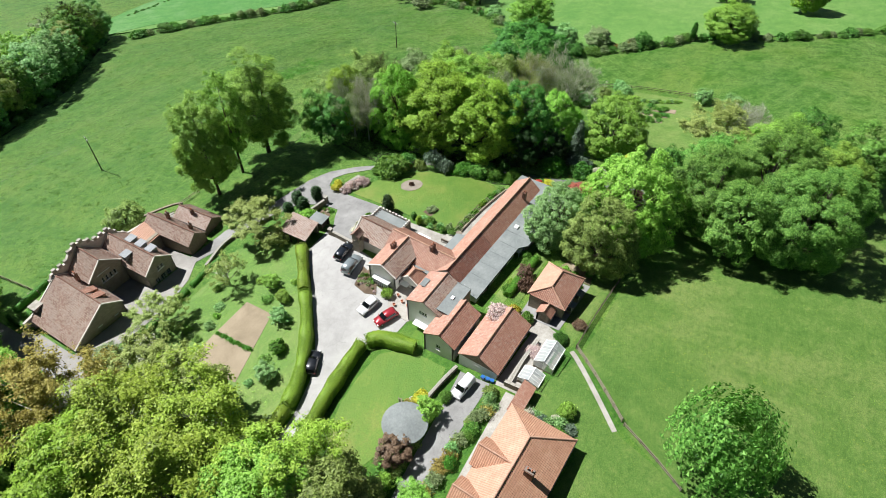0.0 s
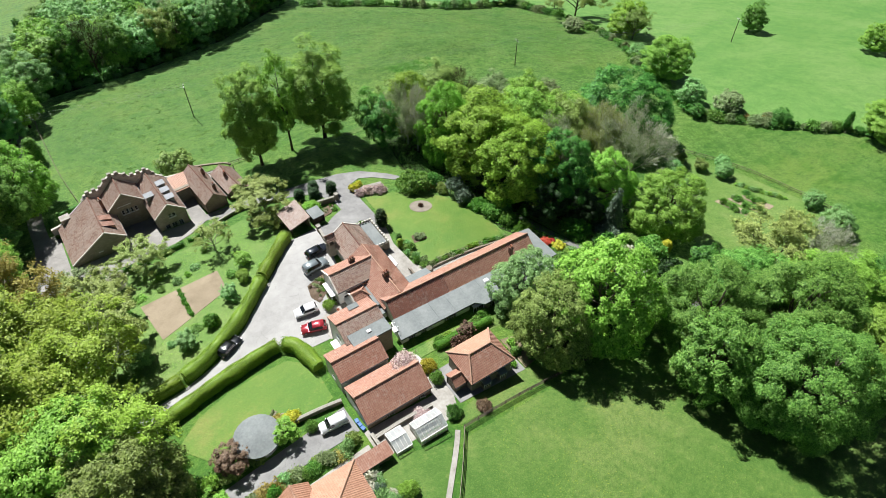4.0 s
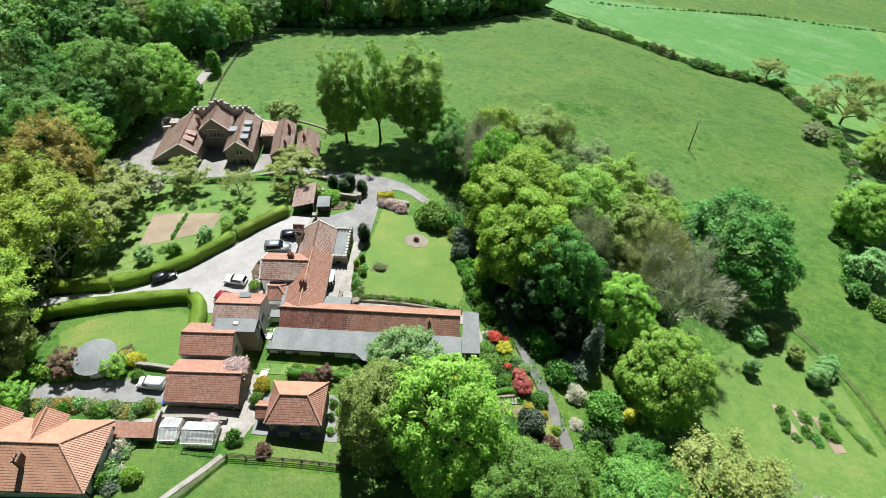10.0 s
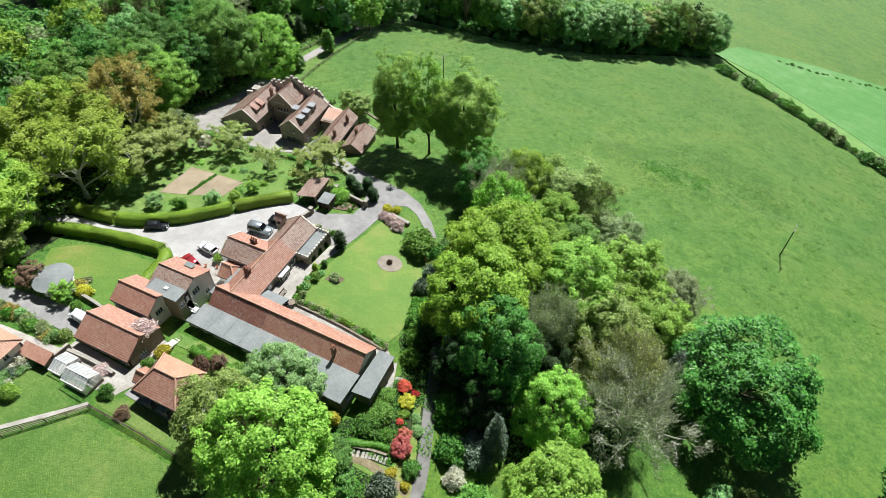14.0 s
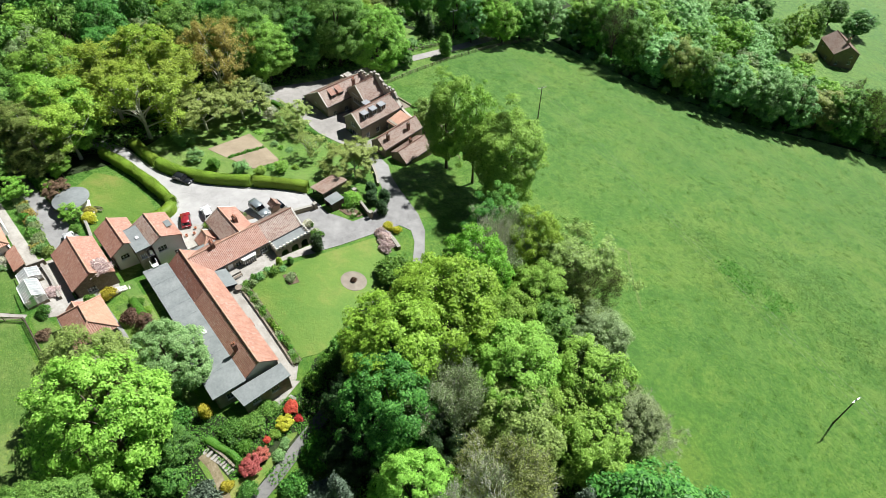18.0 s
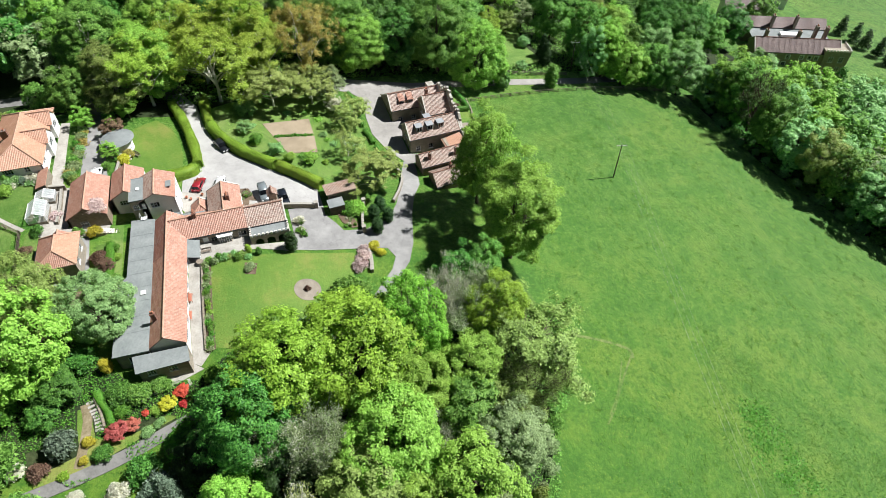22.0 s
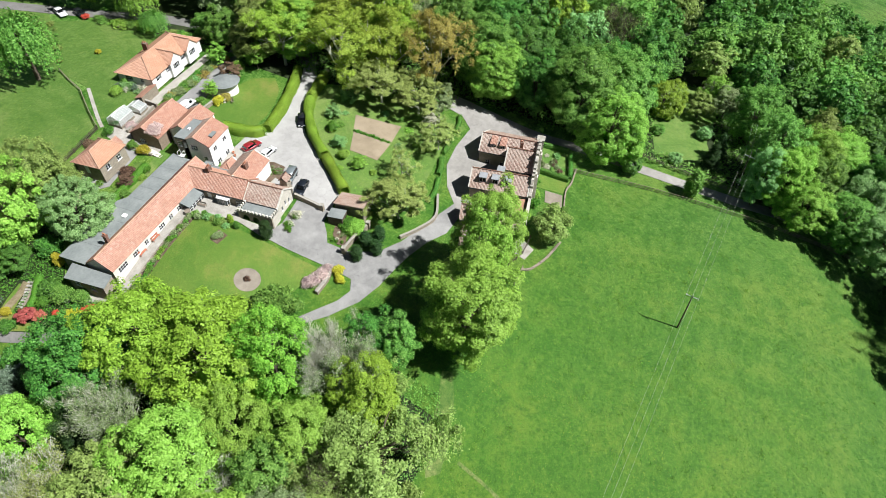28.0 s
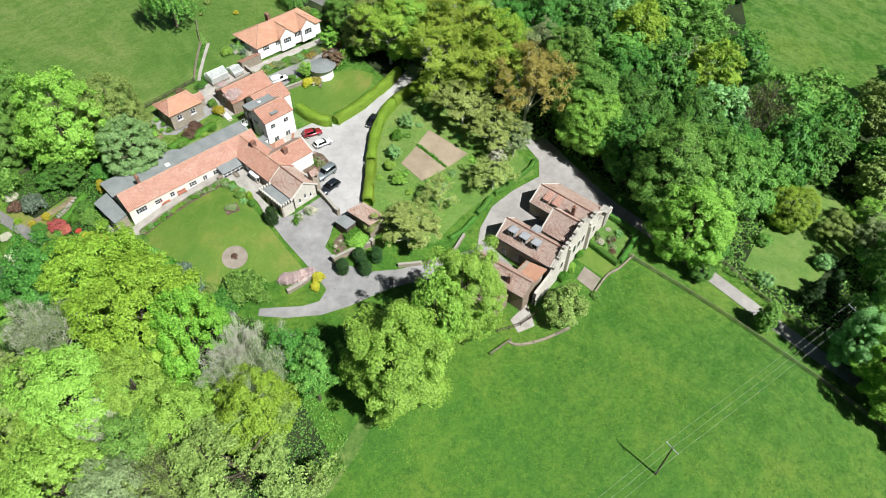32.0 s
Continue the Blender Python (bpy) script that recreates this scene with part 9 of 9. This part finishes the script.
for k in range(15):
    shrub("low plant of the garden row beside the beds", rng_b.choice(["silver", "lime", "fern"]), 92.0 + 0.25 * k + rng_b.uniform(-0.3, 0.3), -7.8 - 0.75 * k, rng_b.uniform(0.4, 0.9), rng_b.uniform(0.9, 1.5), variant=k % 2, count=300, size=0.1, group="garden row plants")
surface("lower_garden_lawn", "mown lawn of the lower garden", [(64, -8), (74, 0), (84, 6), (92, 6.5), (97, -5), (98, -19), (97, -30), (80, -36), (70, -30), (62, -22)], GRASS_ROUGH, 0.04, "lawn")
for x, y, h, w in ((83, 4.5, 4, 5), (87.5, 6.5, 3.6, 4.4), (90, 1.6, 3.4, 4), (92.4, -3.4, 4.2, 5), (95, -1.0, 4, 4.6), (80, -2.5, 4.0, 3.4)):
    tree("small fruit tree in the lower garden", "small", "silver" if h > 3.8 else "olive", x, y, h, w)


# ---- the manor across the valley ----
manor = gabled("stone_manor", "long stone manor house with dark red roof among trees", (-74.6, 190.4), 68.0, 30.0, 4.4, 4.4, -29.0, -29.0, -25.8, -39.5, STONE, TILE_MANOR, RIDGE_OLD, coping=COPING,
               holes={"s": [W(x, 7.8, 1.3, 1.5, 2, 2) for x in (2.2, 6.6, 11.6, 16.4, 19.2, 21.6)] + [W(x, 4.6, 1.4, 2.0, 2, 3) for x in (1.4, 5.2, 8.4, 10.8, 15.2, 18.0, 20.8)], "e": [W(3, 7.8, 1.3, 1.5)]}, category="house")
flat_roof(manor, 1.0, 29.0, 4.5, 12.0, -28.6)
part("rear_range", boxes((0.0, 30.0, 12.05, 12.5, -39.5, -28.0)), STONE, manor)
slope("rear_roof", (0.0, 15.5, -25.6), (30.0, 15.5, -25.6), (30.0, 11.8, -28.2), (0.0, 11.8, -28.2), TILE_MANOR, manor, 0.35, 0.4)
slope("rear_roof", (30.0, 15.6, -25.6), (0.0, 15.6, -25.6), (0.0, 19.4, -28.2), (30.0, 19.4, -28.2), TILE_MANOR, manor, 0.35, 0.4)
part("rear_wall", boxes((0.1, 29.9, 18.6, 19.0, -39.5, -28.3)), STONE, manor)
part("side_wall", boxes((0.0, 0.4, 12.6, 18.5, -39.5, -28.4)), STONE, manor)
part("side_wall", boxes((29.6, 30.0, 12.6, 18.5, -39.5, -28.4)), STONE, manor)
part("corner_tower", boxes((24.2, 33.0, -5.4, 1.0, -39.5, -27.6)), STONE, manor, "square embattled corner tower")
for k in range(8):
    part("merlon", boxes((24.3 + 1.12 * k, 24.95 + 1.12 * k, -5.5, -5.1, -27.6, -26.9)), COPING, manor)
    part("merlon", boxes((32.6, 33.05, -5.0 + 0.8 * k, -4.55 + 0.8 * k, -27.6, -26.9)), COPING, manor)
for x in (26.0, 29.6):
    window(manor, pose(x, -5.56, -31.6), 1.6, 2.0, 2, 3)
    window(manor, pose(x, -5.56, -35.6), 1.6, 2.2, 2, 3)
for x, z, w, h in [(x, -31.7, 1.3, 1.5) for x in (2.2, 6.6, 11.6, 16.4, 19.2, 21.6)] + [(x, -34.9, 1.4, 2.0) for x in (1.4, 5.2, 8.4, 10.8, 15.2, 18.0, 20.8)]:
    for x0, x1, z0, z1 in ((x - 0.2, x, z - 0.15, z + h + 0.2), (x + w, x + w + 0.2, z - 0.15, z + h + 0.2), (x, x + w, z + h, z + h + 0.2)):
        part("window_surround", boxes((x0, x1, -4.46, -4.38, z0, z1)), PAINT_WHITE, manor)
part("roof_light", prism([(11.5, 5.6), (18.0, 5.6), (18.0, 8.2), (11.5, 8.2)], -28.5, -27.7), PAINT_WHITE, manor, "white glazed roof lantern")
for x, y in ((4.0, 1.2), (9.5, 12.6), (15.5, 1.2), (18, 12.6), (23, 5.5), (26.5, 5.0)):
    chimney(manor, x, y, -28.6, -23.6, 0.9, 1.5, STONE, 3)
manor_wing = gabled("manor_wing", "white-walled wing of the manor behind trees", (-106.0, 200.0), 68.0, 15, 5, 5, -30.5, -30.5, -27.4, -41.0, RENDER_WHITE, TILE_MANOR, RIDGE_OLD)
orangery = gabled("garden_orangery", "long white-walled garden building under a pink tiled roof", (-130.8, 227.2), 61, 21.0, 4.5, 4.5, -38.6, -38.6, -36.4, -46.0, RENDER_WHITE, TILE_RED, RIDGE_TILE)
for k in range(11):
    part("roof_light", boxes((0, 1.4, 0, 1.5, 0.0, 0.08)), LEAD_PALE, orangery, "pale glazed roof light", pose(0.6 + 1.83 * k, -4.4, -38.42, 26, 0, 0))
far_house = gabled("valley_house", "brown stone house with old tiled roof among trees", (17.6, 250.2), 138, 13, 5, 5, -40.6, -40.6, -37.4, -56.0, STONE_WARM, TILE_OLD, RIDGE_OLD, holes={"w": [W(1.8, 10.8, 1.2, 1.4), W(6.8, 10.8, 1.2, 1.4), W(6.8, 13.5, 1.2, 1.2)], "n": [W(2.5, 13.4, 1.2, 1.2), W(8.0, 10.8, 1.2, 1.4)]})
chimney(far_house, 3, 0, -38, -35.4, 0.8, 0.8, STONE, 2)


# ---- ground cover ----
def cover(name, label, outline, count, size, leaf, seed, height=0.35, clump=0.0, category="undergrowth", clear=()):
    """Low growth scattered over a plan polygon, past counting."""
    rng = np.random.default_rng(seed)
    o = np.array(outline)
    lo, hi = o.min(0), o.max(0)
    p = lo + rng.random((count * 3, 2)) * (hi - lo)
    ins = np.zeros(len(p), bool)
    for (x1, y1), (x2, y2) in zip(o, np.roll(o, -1, 0)):
        ins ^= ((y1 > p[:, 1]) != (y2 > p[:, 1])) & (p[:, 0] < (x2 - x1) * (p[:, 1] - y1) / (y2 - y1 + 1e-9) + x1)
    for x0, x1, y0, y1 in clear:
        ins &= ~((p[:, 0] > x0) & (p[:, 0] < x1) & (p[:, 1] > y0) & (p[:, 1] < y1))
    p = p[ins][:count]
    if clump:
        c = p[: max(8, len(p) // 40)]
        p = c[rng.integers(0, len(c), len(p))] + rng.normal(scale=clump, size=(len(p), 2))
    z = ground_z(p[:, 0], p[:, 1]) + rng.random(len(p)) * height
    n = rng.normal(scale=0.45, size=(len(p), 3)) + np.array([0, 0, 1.0])
    n /= np.linalg.norm(n, axis=1)[:, None]
    me = leaf_mesh(name, np.stack([p[:, 0], p[:, 1], z], 1), n, size * rng.uniform(0.5, 1.4, len(p)), LEAF[leaf], rng)
    return tagged(new(name, me), label, category, kind="stuff")


cover("undergrowth", "low green undergrowth in the shrub garden", [(28, 22), (33.2, 12), (36, 2), (39, -8), (43, -20), (36, -31), (15, -30), (14, -26), (24, -16), (29, -12), (30.5, -2), (27, 3)], 16000, 0.15, "fern", 1, 0.5, clear=((36.6, 42.0, -26, -13), (30.8, 39, -19.8, -17.0), (35.2, 38.0, -13, -6)))
cover("undergrowth", "dark undergrowth under the belt of trees", [(27.5, 22), (22, 30), (24, 40), (23, 46), (24, 57), (34, 58.5), (48, 55), (60, 50), (69, 43), (72, 34), (72, 22), (70, 8), (58, -10), (46, -6), (40, 4), (34, 12)], 42000, 0.16, "mid", 2, 1.0)
cover("undergrowth", "bramble and nettle on the wood floor", [(-46, 4), (-50, 16), (-50, 30), (-57, 36), (-55.5, 60), (-54.5, 90), (-56, 130), (-90, 140), (-110, 60), (-90, -40), (-52, -26)], 46000, 0.34, "mid", 3, 1.2, clear=((-100, -60, 85, 101),))
cover("undergrowth", "tall growth at the foot of the northern wood", [(-42, 143), (-34, 144), (-10, 148), (20, 162), (47, 189), (60, 202), (52, 212), (18, 190), (-10, 176), (-44, 160)], 20000, 0.42, "deep", 4, 2.4)
cover("shaded_grass", "long grass under the lime trees", [(-14, 48), (-2, 46), (12, 40), (20, 36), (24, 42), (20, 54), (18, 66), (-4, 64), (-9, 58)], 7000, 0.10, "fern", 5, 0.12)
cover("field_tussocks", "nettle patches and tussocks in the pasture", [(36, 92), (52, 84), (64, 80), (80, 88), (96, 96), (90, 108), (70, 118), (50, 102)], 8000, 0.13, "blade", 6, 0.10, 2.2)
cover("field_tussocks", "coarse tufts of grass over the pasture", [(-42, 70), (-10, 70), (20, 63), (42, 60), (60, 60), (76, 54), (105, 44), (125, 76), (140, 110), (120, 145), (60, 180), (20, 150), (-10, 136), (-42, 134)], 52000, 0.13, "blade", 9, 0.05)
cover("field_tussocks", "dark clumped tufts of coarse pasture grass", [(-42, 70), (-10, 70), (20, 63), (42, 60), (60, 60), (76, 54), (105, 44), (125, 76), (140, 110), (120, 145), (60, 180), (20, 150), (-10, 136), (-42, 134)], 44000, 0.11, "fern", 11, 0.06, 0.35)
cover("field_tussocks", "dark lush grass patch in the pasture", [(51.2, 91.3), (54.4, 95.8), (69.8, 97.3), (70.1, 90.4), (61.7, 87.7)], 2600, 0.22, "fern", 10, 0.08, 0.8)
cover("field_tussocks", "tussocks in the eastern paddock", [(-4, -32), (20, -32), (34, -33), (30, -60), (10, -80), (-12, -60)], 9000, 0.06, "lime", 7, 0.03)
cover("orchard_growth", "long tufts of grass in the orchard garden", [(-20, 16), (-33, 6), (-44, 8), (-48, 30), (-34, 36), (-14, 37), (-10, 28)], 12000, 0.075, "lime", 8, 0.12, clear=((-39.5, -23, 14.6, 26.6),))
# planting of the gatehouse garden and the upper lane
for k in range(16):
    shrub("mixed plant in the gatehouse garden", rng_b.choice(["fern", "silver", "grey", "mid", "plum", "white"]), rng_b.uniform(-47, -40.4), rng_b.uniform(59.4, 65.4), rng_b.uniform(0.4, 1.1), rng_b.uniform(0.8, 1.7), variant=k % 2, count=380, size=0.09, group="gatehouse plants")
for x, y, h, w, leaf in ((-34.6, 60.4, 1.2, 2.0, "fern"), (-30.6, 61.2, 1.5, 2.2, "lime"), (-27.6, 61.6, 1.8, 2.4, "fern"), (-28.9, 68.6, 0.9, 1.8, "mid")):
    shrub("leafy shrub against the gatehouse screen wall", leaf, x, y, h, w)
shrub("scarlet flowering shrub by the upper lane", "scarlet", -42.6, -62.8, 1.5, 2.4, "small")
shrub("white flowering shrub on the lawn edge", "white", -43.0, -52.1, 1.4, 2.0)
shrub("golden dwarf conifer on the bungalow lawn", "gold", -29.7, -48.7, 1.1, 1.5)
for k in range(8):
    shrub("low plant in the bed beside the cart shed", rng_b.choice(["fern", "lime", "white", "grey"]), rng_b.uniform(0.0, 2.6), rng_b.uniform(27.2, 29.4), rng_b.uniform(0.3, 0.7), rng_b.uniform(0.5, 1.1), variant=k % 2, count=260, size=0.1, group="shed bed plants")
for k in range(26):
    px, py = rng_b.uniform(-11.8, -8.0), rng_b.uniform(5.8, 10.8)
    if py < 5.0 + (px + 12.0) * 1.35 + 4.6 and py > 5.2 + max(0.0, px + 11.4) * 1.2:
        shrub("low plant in the dug forecourt bed", rng_b.choice(["fern", "grey", "plum", "olive", "pink"]), px, py, rng_b.uniform(0.25, 0.5), rng_b.uniform(0.4, 0.8), variant=k % 2, count=220, size=0.1, group="forecourt bed plants")
shrub("tall bronze-twigged shrub behind the annexe", "plum", 5.4, -15.4, 3.0, 3.4, "loose")
for x, y, h, w, leaf in ((0.6, -14.6, 1.2, 2.0, "fern"), (2.6, -14.2, 0.9, 1.6, "lime"), (8.0, -14.6, 1.4, 2.2, "mid"), (10.2, -13.4, 1.0, 1.8, "fern"), (14.6, -20.2, 1.2, 1.6, "mid"), (12.6, -23.6, 0.8, 1.2, "fern")):
    shrub("leafy shrub in the strip behind the annexe", leaf, x, y, h, w)
shrub("purple-leaved plum tree beside the drive", "plum", -35.0, -15.8, 4.8, 6.2, "loose", count=9000, size=0.021)
shrub("loose light green shrub by the summer house", "lime", -26.9, -16.2, 4.4, 4.6, "loose", count=8000, size=0.021)
